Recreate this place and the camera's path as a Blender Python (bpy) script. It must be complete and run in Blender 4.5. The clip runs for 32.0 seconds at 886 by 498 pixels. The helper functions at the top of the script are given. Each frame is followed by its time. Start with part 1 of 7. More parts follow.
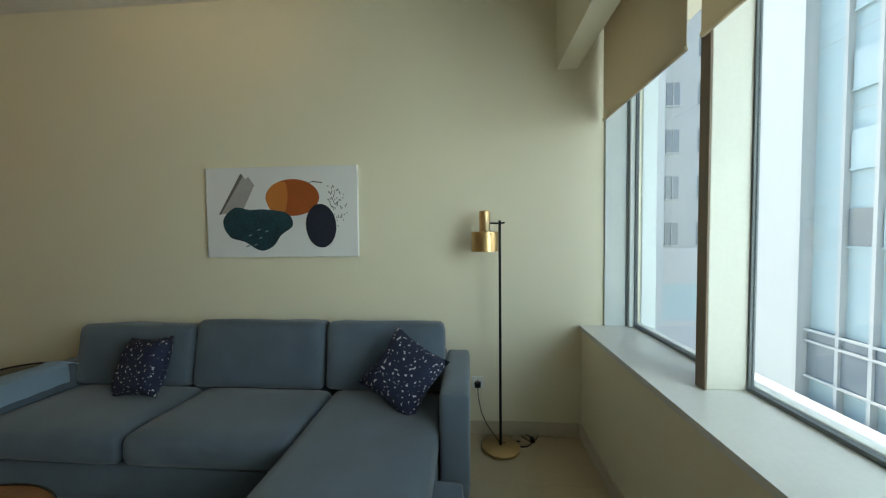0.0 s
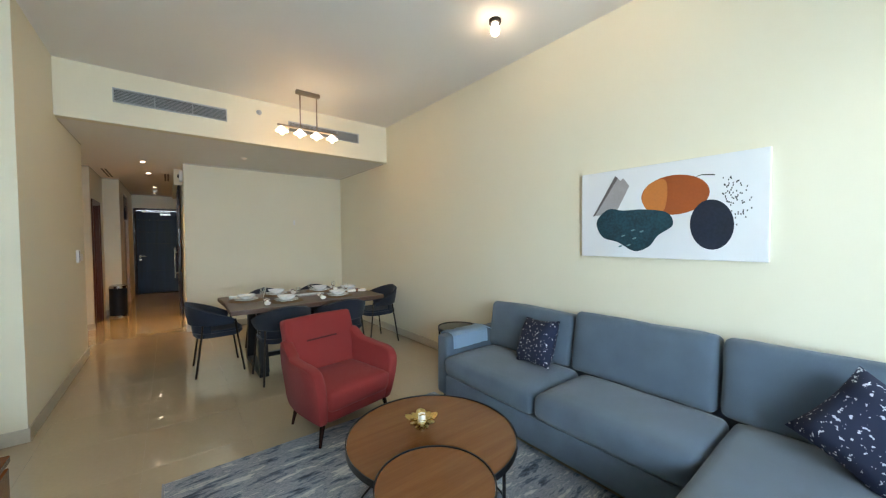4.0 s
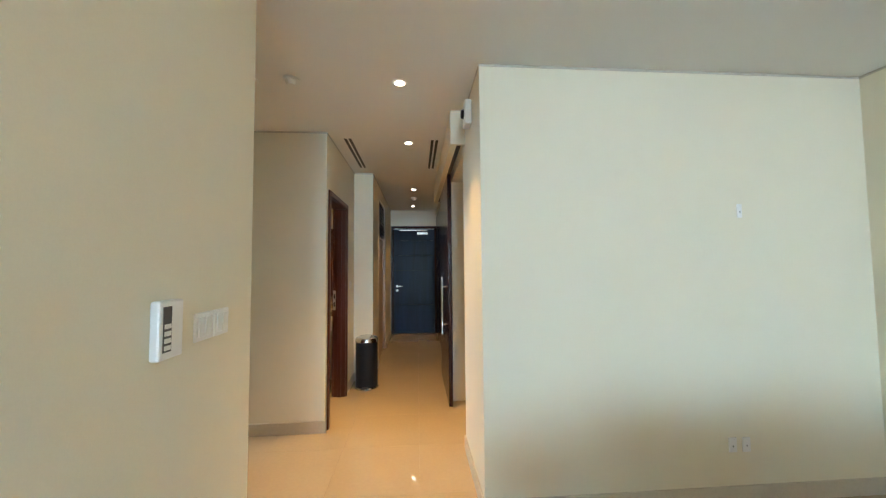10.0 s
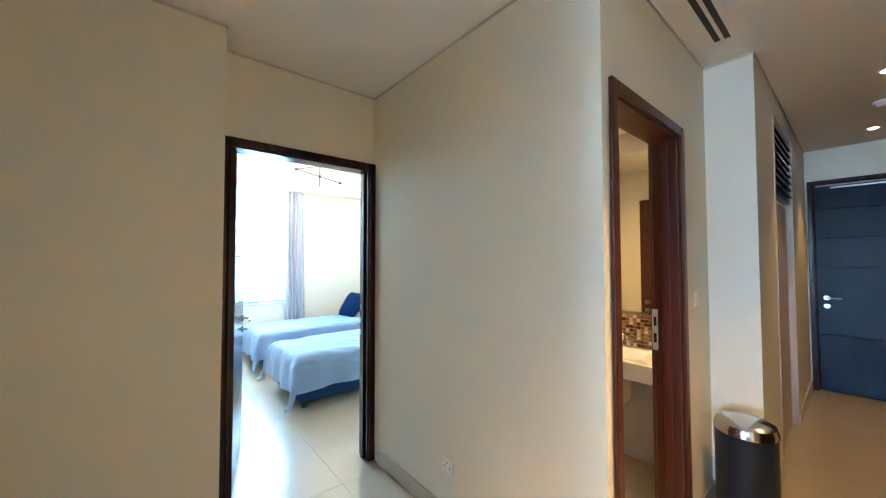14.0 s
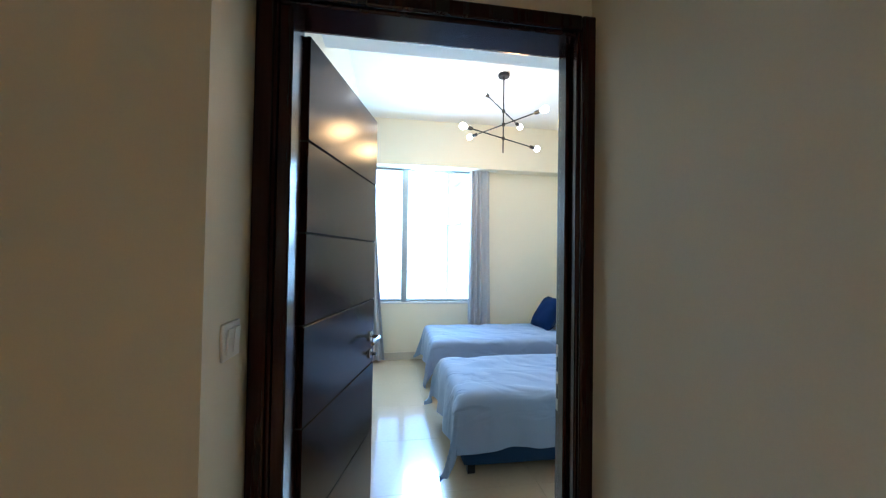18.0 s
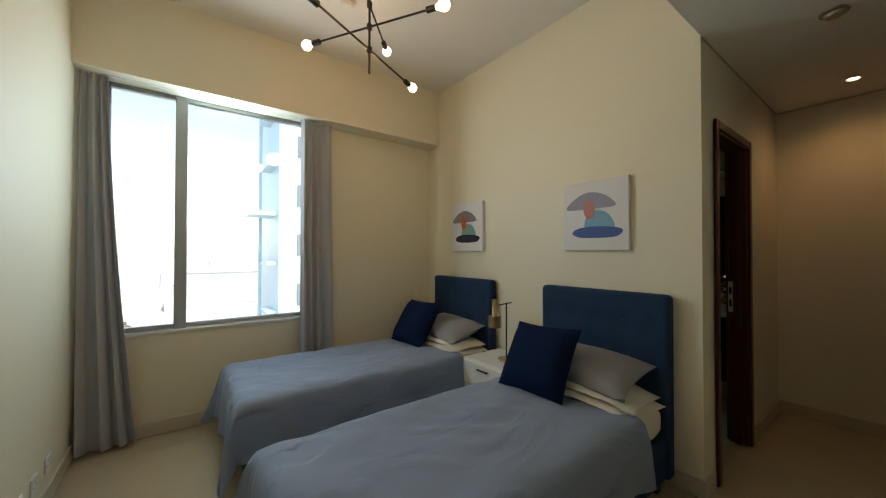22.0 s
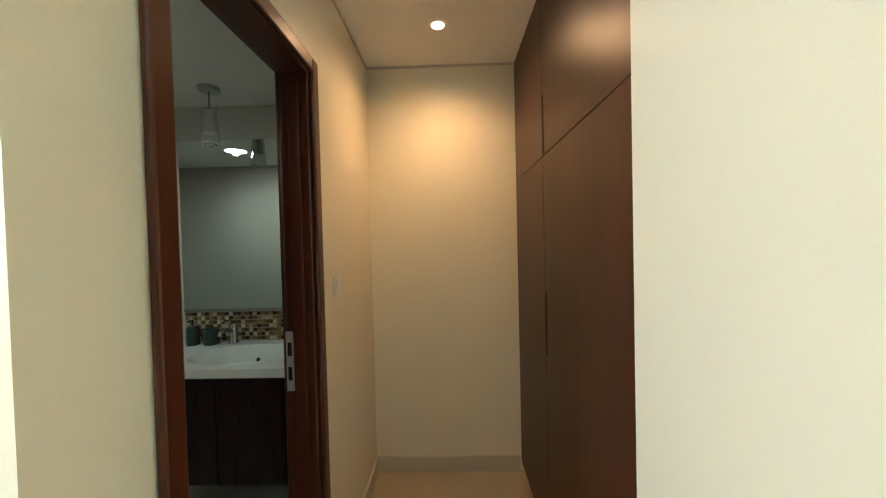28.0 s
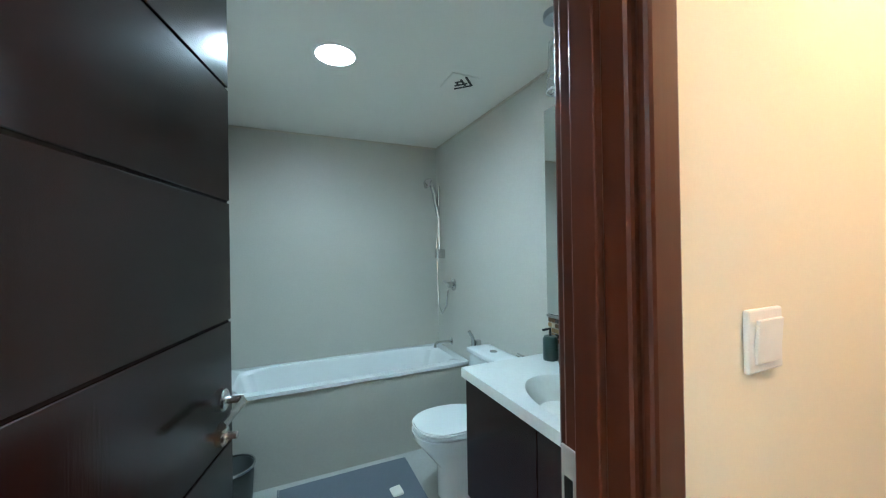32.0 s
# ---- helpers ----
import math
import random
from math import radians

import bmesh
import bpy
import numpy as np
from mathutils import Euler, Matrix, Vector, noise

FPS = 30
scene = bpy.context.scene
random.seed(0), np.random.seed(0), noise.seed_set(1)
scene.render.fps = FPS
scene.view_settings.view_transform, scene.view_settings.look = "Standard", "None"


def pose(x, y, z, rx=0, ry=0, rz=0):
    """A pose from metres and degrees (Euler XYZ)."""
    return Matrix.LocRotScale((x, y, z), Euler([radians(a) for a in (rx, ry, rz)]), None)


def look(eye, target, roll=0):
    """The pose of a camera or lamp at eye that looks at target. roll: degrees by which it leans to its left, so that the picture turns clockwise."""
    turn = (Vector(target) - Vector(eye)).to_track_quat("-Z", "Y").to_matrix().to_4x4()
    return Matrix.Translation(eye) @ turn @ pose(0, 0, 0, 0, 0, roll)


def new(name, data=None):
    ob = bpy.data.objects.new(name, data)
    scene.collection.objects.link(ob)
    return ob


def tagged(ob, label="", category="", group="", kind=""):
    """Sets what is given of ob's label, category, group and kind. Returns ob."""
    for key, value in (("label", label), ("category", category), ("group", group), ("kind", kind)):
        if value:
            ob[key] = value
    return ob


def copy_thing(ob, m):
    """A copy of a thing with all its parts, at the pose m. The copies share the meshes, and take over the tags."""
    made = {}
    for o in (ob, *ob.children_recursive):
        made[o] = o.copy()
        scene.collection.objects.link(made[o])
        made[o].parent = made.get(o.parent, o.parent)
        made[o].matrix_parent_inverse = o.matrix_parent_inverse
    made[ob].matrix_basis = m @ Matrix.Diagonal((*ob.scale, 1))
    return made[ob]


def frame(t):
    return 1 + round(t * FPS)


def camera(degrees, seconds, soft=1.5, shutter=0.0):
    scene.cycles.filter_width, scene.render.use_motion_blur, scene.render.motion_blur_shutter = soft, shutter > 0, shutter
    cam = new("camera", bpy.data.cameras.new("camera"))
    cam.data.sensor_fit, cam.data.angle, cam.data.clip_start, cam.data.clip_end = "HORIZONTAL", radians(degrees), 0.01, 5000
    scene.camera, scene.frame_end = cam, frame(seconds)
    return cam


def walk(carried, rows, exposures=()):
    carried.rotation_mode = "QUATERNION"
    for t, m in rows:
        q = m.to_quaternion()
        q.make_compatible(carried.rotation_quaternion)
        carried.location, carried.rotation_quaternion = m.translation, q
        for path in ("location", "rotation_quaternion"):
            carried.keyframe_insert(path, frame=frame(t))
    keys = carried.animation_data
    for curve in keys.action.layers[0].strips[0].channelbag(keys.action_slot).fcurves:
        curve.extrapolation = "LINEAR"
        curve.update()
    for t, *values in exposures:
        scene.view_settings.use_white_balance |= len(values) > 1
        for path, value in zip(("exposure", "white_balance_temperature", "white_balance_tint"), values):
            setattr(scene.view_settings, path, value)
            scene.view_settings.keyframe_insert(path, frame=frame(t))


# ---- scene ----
cam = camera(103.5, 32.0, soft=1.2)
PATH = [
    (0, (0.181, -3.419, 1.455), (2.173, -3.263, 1.377), -0.6),
    (0.5, (0.166, -3.437, 1.430), (2.116, -2.996, 1.365), -0.6),
    (1, (0.140, -3.425, 1.436), (1.991, -2.669, 1.398), -0.7),
    (1.5, (0.097, -3.388, 1.423), (1.823, -2.378, 1.410), -0.5),
    (2, (0.077, -3.364, 1.405), (1.660, -2.141, 1.404), -0.1),
    (2.5, (0.053, -3.347, 1.395), (1.524, -1.992, 1.414), 0.1),
    (4.5, (-0.057, -2.762, 1.470), (0.977, -1.051, 1.415), -0.5),
    (5, (-0.012, -2.427, 1.453), (0.727, -0.569, 1.460), -0.4),
    (5.5, (0.004, -2.116, 1.459), (0.583, -0.202, 1.494), -0.4),
    (6, (0.019, -1.744, 1.458), (0.405, 0.218, 1.496), -0.3),
    (6.5, (-0.009, -1.371, 1.439), (0.276, 0.608, 1.486), -0.3),
    (7, (-0.034, -0.934, 1.423), (0.206, 1.050, 1.491), -0.3),
    (7.5, (-0.069, -0.523, 1.423), (0.113, 1.466, 1.515), -0.3),
    (8, (-0.139, -0.056, 1.445), (0.046, 1.934, 1.509), -0.3),
    (8.5, (-0.171, 0.374, 1.442), (0.003, 2.365, 1.514), -0.2),
    (9, (-0.196, 0.854, 1.426), (-0.043, 2.847, 1.507), -0.3),
    (9.5, (-0.202, 1.270, 1.407), (-0.050, 3.261, 1.509), -0.5),
    (10, (-0.220, 1.761, 1.430), (-0.072, 3.753, 1.532), -0.5),
    (10.5, (-0.250, 2.120, 1.434), (-0.088, 4.112, 1.506), -0.7),
    (11, (-0.228, 2.503, 1.425), (-0.131, 4.500, 1.465), -0.8),
    (11.5, (-0.231, 2.800, 1.419), (-0.258, 4.797, 1.525), -0.6),
    (12, (-0.250, 3.085, 1.418), (-0.436, 5.076, 1.483), -0.5),
    (12.5, (-0.305, 3.290, 1.424), (-0.850, 5.214, 1.440), -0.6),
    (13, (-0.395, 3.447, 1.424), (-1.344, 5.206, 1.523), -0.4),
    (13.5, (-0.430, 3.533, 1.440), (-1.665, 5.101, 1.566), -0.1),
    (14, (-0.431, 3.659, 1.446), (-1.957, 4.949, 1.508), -0.1),
    (14.5, (-0.435, 3.778, 1.435), (-2.132, 4.837, 1.468), 0.0),
    (15, (-0.556, 3.847, 1.444), (-2.313, 4.799, 1.529), 0.1),
    (15.5, (-0.735, 3.914, 1.470), (-2.528, 4.800, 1.507), 0.2),
    (17.5, (-1.481, 4.306, 1.404), (-3.460, 4.597, 1.456), 0.8),
    (18, (-1.726, 4.328, 1.407), (-3.705, 4.616, 1.443), 0.9),
    (18.5, (-1.951, 4.300, 1.377), (-3.928, 4.596, 1.431), 1.0),
    (19, (-2.177, 4.300, 1.365), (-4.155, 4.596, 1.376), 0.7),
    (19.5, (-2.339, 4.324, 1.369), (-4.316, 4.622, 1.350), 0.6),
    (20, (-2.512, 4.337, 1.363), (-4.471, 4.742, 1.388), 0.7),
    (20.5, (-2.673, 4.350, 1.354), (-4.589, 4.926, 1.371), 0.5),
    (21, (-2.825, 4.398, 1.347), (-4.695, 5.108, 1.372), 0.4),
    (21.5, (-2.963, 4.446, 1.349), (-4.740, 5.364, 1.318), 0.5),
    (22, (-3.084, 4.505, 1.354), (-4.687, 5.702, 1.381), 0.1),
    (22.5, (-3.161, 4.572, 1.372), (-4.483, 6.073, 1.357), -0.2),
    (23, (-3.171, 4.607, 1.375), (-4.248, 6.293, 1.350), -0.4),
    (23.5, (-3.188, 4.642, 1.375), (-4.062, 6.441, 1.358), -0.6),
    (24, (-3.219, 4.730, 1.367), (-3.881, 6.617, 1.348), -0.8),
    (24.5, (-3.250, 4.889, 1.365), (-3.790, 6.814, 1.393), -0.9),
    (25, (-3.265, 5.090, 1.366), (-3.713, 7.039, 1.387), -1.1),
    (25.5, (-3.296, 5.302, 1.359), (-3.618, 7.274, 1.440), -1.1),
    (26, (-3.289, 5.568, 1.352), (-3.463, 7.560, 1.404), -1.5),
    (26.5, (-3.288, 5.805, 1.357), (-3.422, 7.799, 1.440), -2.0),
    (28.5, (-3.268, 6.630, 1.487), (-3.302, 8.629, 1.426), -1.2),
    (29, (-3.291, 6.795, 1.471), (-3.373, 8.793, 1.450), -1.2),
    (29.5, (-3.312, 6.925, 1.457), (-3.637, 8.898, 1.418), -1.4),
    (30, (-3.343, 7.066, 1.449), (-4.102, 8.916, 1.400), -1.4),
    (30.5, (-3.391, 7.182, 1.430), (-4.503, 8.844, 1.402), -1.7),
    (31, (-3.445, 7.282, 1.421), (-4.845, 8.709, 1.386), -1.6),
    (31.5, (-3.475, 7.339, 1.429), (-5.100, 8.504, 1.449), -1.4),
    (32, (-3.514, 7.368, 1.419), (-5.342, 8.180, 1.427), -0.9),
]
EXPOSURES = [(0.0, 1.93, 7600, 7), (1.0, 2.12, 7300, 12), (2.0, 2.65, 6500, 13), (5.0, 3.62, 6600, 15), (7.0, 3.8, 6200, 11), (8.0, 3.8, 6300, 12), (10.0, 4.15, 5700, 9), (12.0, 4.6, 5400, 9), (13.5, 4.7, 4900, 9), (15.5, 4.6, 4700, 10), (18.0, 3.42, 5050, 12), (20.0, 2.98, 6050, 18), (21.0, 2.25, 6800, 15), (22.0, 1.65, 7700, 16), (23.0, 2.15, 7700, 14), (24.0, 3.1, 6300, 15), (25.0, 2.98, 6900, 18), (26.0, 3.25, 6500, 15), (28.5, 4.25, 6900, 13), (30.0, 4.95, 5700, 11), (31.0, 5.1, 5350, 16), (32.0, 5.55, 5350, 14)]
walk(cam, [(t, look(eye, target, roll)) for t, eye, target, roll in PATH], EXPOSURES)

# World: hazy bright sky, a soft high sun behind the haze
SUN_ELEVATION, SUN_AZIMUTH = radians(58), radians(80)
world = bpy.data.worlds.new("sky")
scene.world = world
world.use_nodes = True
_n = world.node_tree.nodes
_sky = _n.new("ShaderNodeTexSky")
_sky.sky_type, _sky.sun_disc = "NISHITA", False
_sky.sun_elevation, _sky.sun_rotation = SUN_ELEVATION, SUN_AZIMUTH
_sky.air_density, _sky.dust_density = 1.0, 1.0
world.node_tree.links.new(_sky.outputs[0], _n["Background"].inputs[0])
_n["Background"].inputs[1].default_value = 0.15
_sun = bpy.data.lights.new("sun", "SUN")
_sun.energy, _sun.angle, _sun.color = 2.5, radians(3), (1.0, 0.97, 0.93)
sun = new("sun", _sun)
_d = Vector((math.sin(SUN_AZIMUTH) * math.cos(SUN_ELEVATION), math.cos(SUN_AZIMUTH) * math.cos(SUN_ELEVATION), math.sin(SUN_ELEVATION)))
sun.matrix_basis = look((60 * _d.x, 60 * _d.y, 60 * _d.z), (0, 0, 0))

WARM, BULB, COOL = (1.0, 0.54, 0.15), (1.0, 0.55, 0.19), (0.70, 1.0, 0.92)


def lamp(name, x, y, z, watts, colour, spread=None, size=0.05, aim=(0, 0, -1)):
    """A lamp that belongs to a fitting: a spot that points down, or a bulb."""
    data = bpy.data.lights.new(name, "SPOT" if spread else "POINT")
    data.energy, data.color, data.shadow_soft_size = watts, colour, size
    if spread:
        data.spot_size, data.spot_blend = radians(spread), 1.0
    ob = new(name, data)
    ob.matrix_basis = look((x, y, z), (x + aim[0], y + aim[1], z + aim[2])) if spread else pose(x, y, z)
    return ob


# daylight that enters obliquely by the middle panes of the living room window
_sky_in = bpy.data.lights.new("window_daylight", "AREA")
_sky_in.shape, _sky_in.size, _sky_in.size_y = "RECTANGLE", 1.8, 1.38
_sky_in.energy, _sky_in.color = 11, (0.66, 0.88, 1.0)
new("window_daylight", _sky_in).matrix_basis = look((0.05, -5.06, 1.62), (2.70, -1.90, 1.45))

# sky light that enters by the middle of the bedroom window
_sky_bed = bpy.data.lights.new("bedroom_window_daylight", "AREA")
_sky_bed.shape, _sky_bed.size, _sky_bed.size_y = "RECTANGLE", 0.48, 1.0
_sky_bed.energy, _sky_bed.color = 7.0, (0.55, 0.82, 1.0)
new("bedroom_window_daylight", _sky_bed).matrix_basis = look((-6.535, 4.80, 2.04), (0.0, 4.80, 2.04))

for _x, _y in ((-0.33, 4.05), (-0.30, 5.18), (-0.27, 7.27), (-0.30, 8.77)):
    lamp("hall_downlight_lamp", _x, _y, 2.63, 9.0 if _y < 4.5 else 11.5 if _y < 6 else 3.0, WARM, 86)
lamp("corridor_downlight_lamp", -3.312, 8.255, 2.54, 2.15, (1.0, 0.61, 0.31), 160, 0.10)
lamp("bathroom_light_lamp", -5.225, 7.585, 2.34, 1.5, COOL, 168, 0.03)
lamp("kitchen_light_lamp", 1.2, 5.2, 2.5, 1.3, WARM, 150)
lamp("guest_bath_lamp", -1.62, 5.95, 2.38, 5.0, WARM, 150)

# ---------------------------------------------------------------- materials
def nodes_of(m):
    m.use_nodes = True
    return m.node_tree.nodes, m.node_tree.links, m.node_tree.nodes["Principled BSDF"]


def mat(name, colour, rough=0.5, metal=0.0, vary=0.08, scale=3.0, fine=60.0, bump=0.0, coat=0.0, stretch=(1, 1, 1), sheen=0.0, emit=0.0, per_object=0.0, spec=0.5):
    """A procedural surface: base colour with coarse and fine variation, uneven gloss and fine relief."""
    m = bpy.data.materials.new(name)
    nodes, links, bsdf = nodes_of(m)
    bsdf.inputs["Metallic"].default_value = metal
    bsdf.inputs["Coat Weight"].default_value = coat
    bsdf.inputs["Coat Roughness"].default_value = 0.04
    bsdf.inputs["Sheen Weight"].default_value = sheen
    bsdf.inputs["Specular IOR Level"].default_value = spec
    coords = nodes.new("ShaderNodeTexCoord")
    place = nodes.new("ShaderNodeMapping")
    place.inputs["Scale"].default_value = stretch
    links.new(coords.outputs["Object"], place.inputs["Vector"])
    big, small = nodes.new("ShaderNodeTexNoise"), nodes.new("ShaderNodeTexNoise")
    big.inputs["Scale"].default_value, big.inputs["Detail"].default_value = scale, 3
    small.inputs["Scale"].default_value, small.inputs["Detail"].default_value = fine, 3
    for tex in (big, small):
        links.new(place.outputs[0], tex.inputs["Vector"])
    both = nodes.new("ShaderNodeMath")
    both.operation = "MULTIPLY_ADD"
    both.inputs[1].default_value = 0.5
    links.new(small.outputs[0], both.inputs[0])
    half = nodes.new("ShaderNodeMath")
    half.operation = "MULTIPLY"
    half.inputs[1].default_value = 0.5
    links.new(big.outputs[0], half.inputs[0])
    links.new(half.outputs[0], both.inputs[2])
    ramp = nodes.new("ShaderNodeMapRange")
    ramp.inputs["From Min"].default_value, ramp.inputs["From Max"].default_value = 0.3, 0.7
    ramp.inputs["To Min"].default_value, ramp.inputs["To Max"].default_value = 1 - vary, 1 + vary
    links.new(both.outputs[0], ramp.inputs["Value"])
    tint = nodes.new("ShaderNodeVectorMath")
    tint.operation = "SCALE"
    tint.inputs[0].default_value = colour
    links.new(ramp.outputs[0], tint.inputs["Scale"])
    last = tint.outputs[0]
    if per_object:
        info, spread = nodes.new("ShaderNodeObjectInfo"), nodes.new("ShaderNodeMapRange")
        spread.inputs["To Min"].default_value, spread.inputs["To Max"].default_value = 1 - per_object, 1 + per_object
        again = nodes.new("ShaderNodeVectorMath")
        again.operation = "SCALE"
        links.new(info.outputs["Random"], spread.inputs["Value"])
        links.new(last, again.inputs[0])
        links.new(spread.outputs[0], again.inputs["Scale"])
        last = again.outputs[0]
    links.new(last, bsdf.inputs["Base Color"])
    gloss = nodes.new("ShaderNodeMapRange")
    gloss.inputs["To Min"].default_value, gloss.inputs["To Max"].default_value = rough * 0.85, min(1, rough * 1.15)
    links.new(big.outputs[0], gloss.inputs["Value"])
    links.new(gloss.outputs[0], bsdf.inputs["Roughness"])
    if bump:
        relief = nodes.new("ShaderNodeBump")
        relief.inputs["Strength"].default_value, relief.inputs["Distance"].default_value = bump, 0.002
        links.new(small.outputs[0], relief.inputs["Height"])
        links.new(relief.outputs[0], bsdf.inputs["Normal"])
    if emit:
        bsdf.inputs["Emission Color"].default_value = (*colour, 1)
        bsdf.inputs["Emission Strength"].default_value = emit
    return m


def glowing(name, colour, strength):
    m = bpy.data.materials.new(name)
    nodes, links, bsdf = nodes_of(m)
    bsdf.inputs["Base Color"].default_value = (*colour, 1)
    bsdf.inputs["Emission Color"].default_value = (*colour, 1)
    bsdf.inputs["Emission Strength"].default_value = strength
    return m


def glass(name, colour=(0.96, 0.99, 0.98), rough=0.0, ior=1.45, coat=0.0):
    m = bpy.data.materials.new(name)
    nodes, links, bsdf = nodes_of(m)
    bsdf.inputs["Base Color"].default_value = (*colour, 1)
    bsdf.inputs["Roughness"].default_value = rough
    bsdf.inputs["IOR"].default_value = ior
    bsdf.inputs["Transmission Weight"].default_value = 1.0
    bsdf.inputs["Coat Weight"].default_value = coat
    return m


def wood(name, dark, light, rough=0.35, grain=1.0, along="y", coat=0.0, spec=0.5):
    """Wood veneer: bands that run along one axis, with fine pores."""
    m = bpy.data.materials.new(name)
    nodes, links, bsdf = nodes_of(m)
    coords, place = nodes.new("ShaderNodeTexCoord"), nodes.new("ShaderNodeMapping")
    squeeze = {"x": (0.6, 9, 9), "y": (9, 0.6, 9), "z": (9, 9, 0.6)}[along]
    place.inputs["Scale"].default_value = [v * grain for v in squeeze]
    links.new(coords.outputs["Object"], place.inputs["Vector"])
    tex, fine = nodes.new("ShaderNodeTexNoise"), nodes.new("ShaderNodeTexNoise")
    tex.inputs["Scale"].default_value, tex.inputs["Detail"].default_value, tex.inputs["Distortion"].default_value = 1.6, 6, 0.6
    fine.inputs["Scale"].default_value, fine.inputs["Detail"].default_value = 14, 4
    links.new(place.outputs[0], tex.inputs["Vector"])
    links.new(place.outputs[0], fine.inputs["Vector"])
    add = nodes.new("ShaderNodeMath")
    add.operation = "MULTIPLY_ADD"
    add.inputs[1].default_value = 0.35
    links.new(fine.outputs[0], add.inputs[0])
    links.new(tex.outputs[0], add.inputs[2])
    ramp = nodes.new("ShaderNodeValToRGB")
    ramp.color_ramp.elements[0].position, ramp.color_ramp.elements[1].position = 0.48, 0.86
    ramp.color_ramp.elements[0].color, ramp.color_ramp.elements[1].color = (*dark, 1), (*light, 1)
    links.new(add.outputs[0], ramp.inputs[0])
    links.new(ramp.outputs[0], bsdf.inputs["Base Color"])
    bsdf.inputs["Roughness"].default_value = rough
    bsdf.inputs["Specular IOR Level"].default_value = spec
    bsdf.inputs["Coat Weight"].default_value = coat
    bsdf.inputs["Coat Roughness"].default_value = 0.12
    relief = nodes.new("ShaderNodeBump")
    relief.inputs["Strength"].default_value, relief.inputs["Distance"].default_value = 0.12, 0.001
    links.new(fine.outputs[0], relief.inputs["Height"])
    links.new(relief.outputs[0], bsdf.inputs["Normal"])
    return m


PAINT = mat("cream_wall_paint", (0.78, 0.725, 0.565), 0.55, vary=0.025, scale=0.8, fine=220, bump=0.05)
CEIL = mat("white_ceiling_paint", (0.80, 0.78, 0.73), 0.75, vary=0.02, scale=0.7, fine=160, bump=0.04)
FLOOR = mat("polished_cream_porcelain", (0.47, 0.375, 0.25), 0.20, vary=0.05, scale=2.2, fine=40, spec=0.9, coat=0.85, per_object=0.012)
FLOOR.node_tree.nodes["Principled BSDF"].inputs["Coat Roughness"].default_value = 0.05
SKIRT = mat("beige_stone_skirting", (0.56, 0.49, 0.38), 0.35, vary=0.06, scale=5)
DARKWOOD = wood("dark_wenge_veneer", (0.014, 0.0043, 0.0036), (0.026, 0.0082, 0.0064), 0.19, 1.6, "z", 0.0, 0.32)
REDWOOD = wood("red_brown_stained_veneer", (0.056, 0.0140, 0.0068), (0.076, 0.0195, 0.0090), 0.30, 1.0, "z", 0.0, 0.4)
GLASS = glass("window_glass", (0.93, 0.985, 0.98))
FRAME = mat("champagne_aluminium", (0.68, 0.67, 0.60), 0.45, 0.1, vary=0.03)
# brown that puts shade into the colour of the mullions' front edges
EDGE_SHADE = mat("brown_edge_shade", (0.20, 0.15, 0.11), 0.45, 0.3, vary=0.04)
JAMB = mat("pale_coated_aluminium", (0.60, 0.66, 0.66), 0.5, vary=0.03)
GASKET = mat("grey_rubber_gasket", (0.14, 0.16, 0.17), 0.6)
SILL = mat("white_sill_stone", (0.72, 0.72, 0.70), 0.25, vary=0.04)
WHITE = mat("white_plastic", (0.80, 0.79, 0.76), 0.35, vary=0.02)
BLACK = mat("black_satin_metal", (0.012, 0.012, 0.013), 0.4, 0.4)
CHROME = mat("brushed_chrome", (0.62, 0.62, 0.62), 0.18, 1.0, vary=0.03)
BRASS = mat("brushed_brass", (0.60, 0.41, 0.21), 0.30, 1.0, vary=0.06, fine=120)
GLOW_WARM = glowing("warm_lamp_glow", (1.0, 0.84, 0.62), 2.5)
GLOW_COOL = glowing("cool_lamp_glow", (0.92, 0.97, 1.0), 2.0)
SOFA_CLOTH = mat("grey_blue_woven_cloth", (0.083, 0.118, 0.158), 0.9, vary=0.22, scale=5, fine=420, bump=0.35, sheen=0.25)
RED_CLOTH = mat("brick_red_cloth", (0.23, 0.018, 0.015), 0.85, vary=0.10, scale=4, fine=380, bump=0.3, sheen=0.03)
NAVY_CLOTH = mat("navy_velvet", (0.006, 0.012, 0.027), 0.8, vary=0.18, scale=5, fine=300, bump=0.2, sheen=0.08)
BED_BLUE = mat("blue_headboard_cloth", (0.017, 0.044, 0.100), 0.9, vary=0.12, scale=4, fine=400, bump=0.3, spec=0.2)
DUVET = mat("grey_cotton_bedspread", (0.225, 0.285, 0.405), 0.8, vary=0.07, scale=3, fine=260, bump=0.2, sheen=0.1)


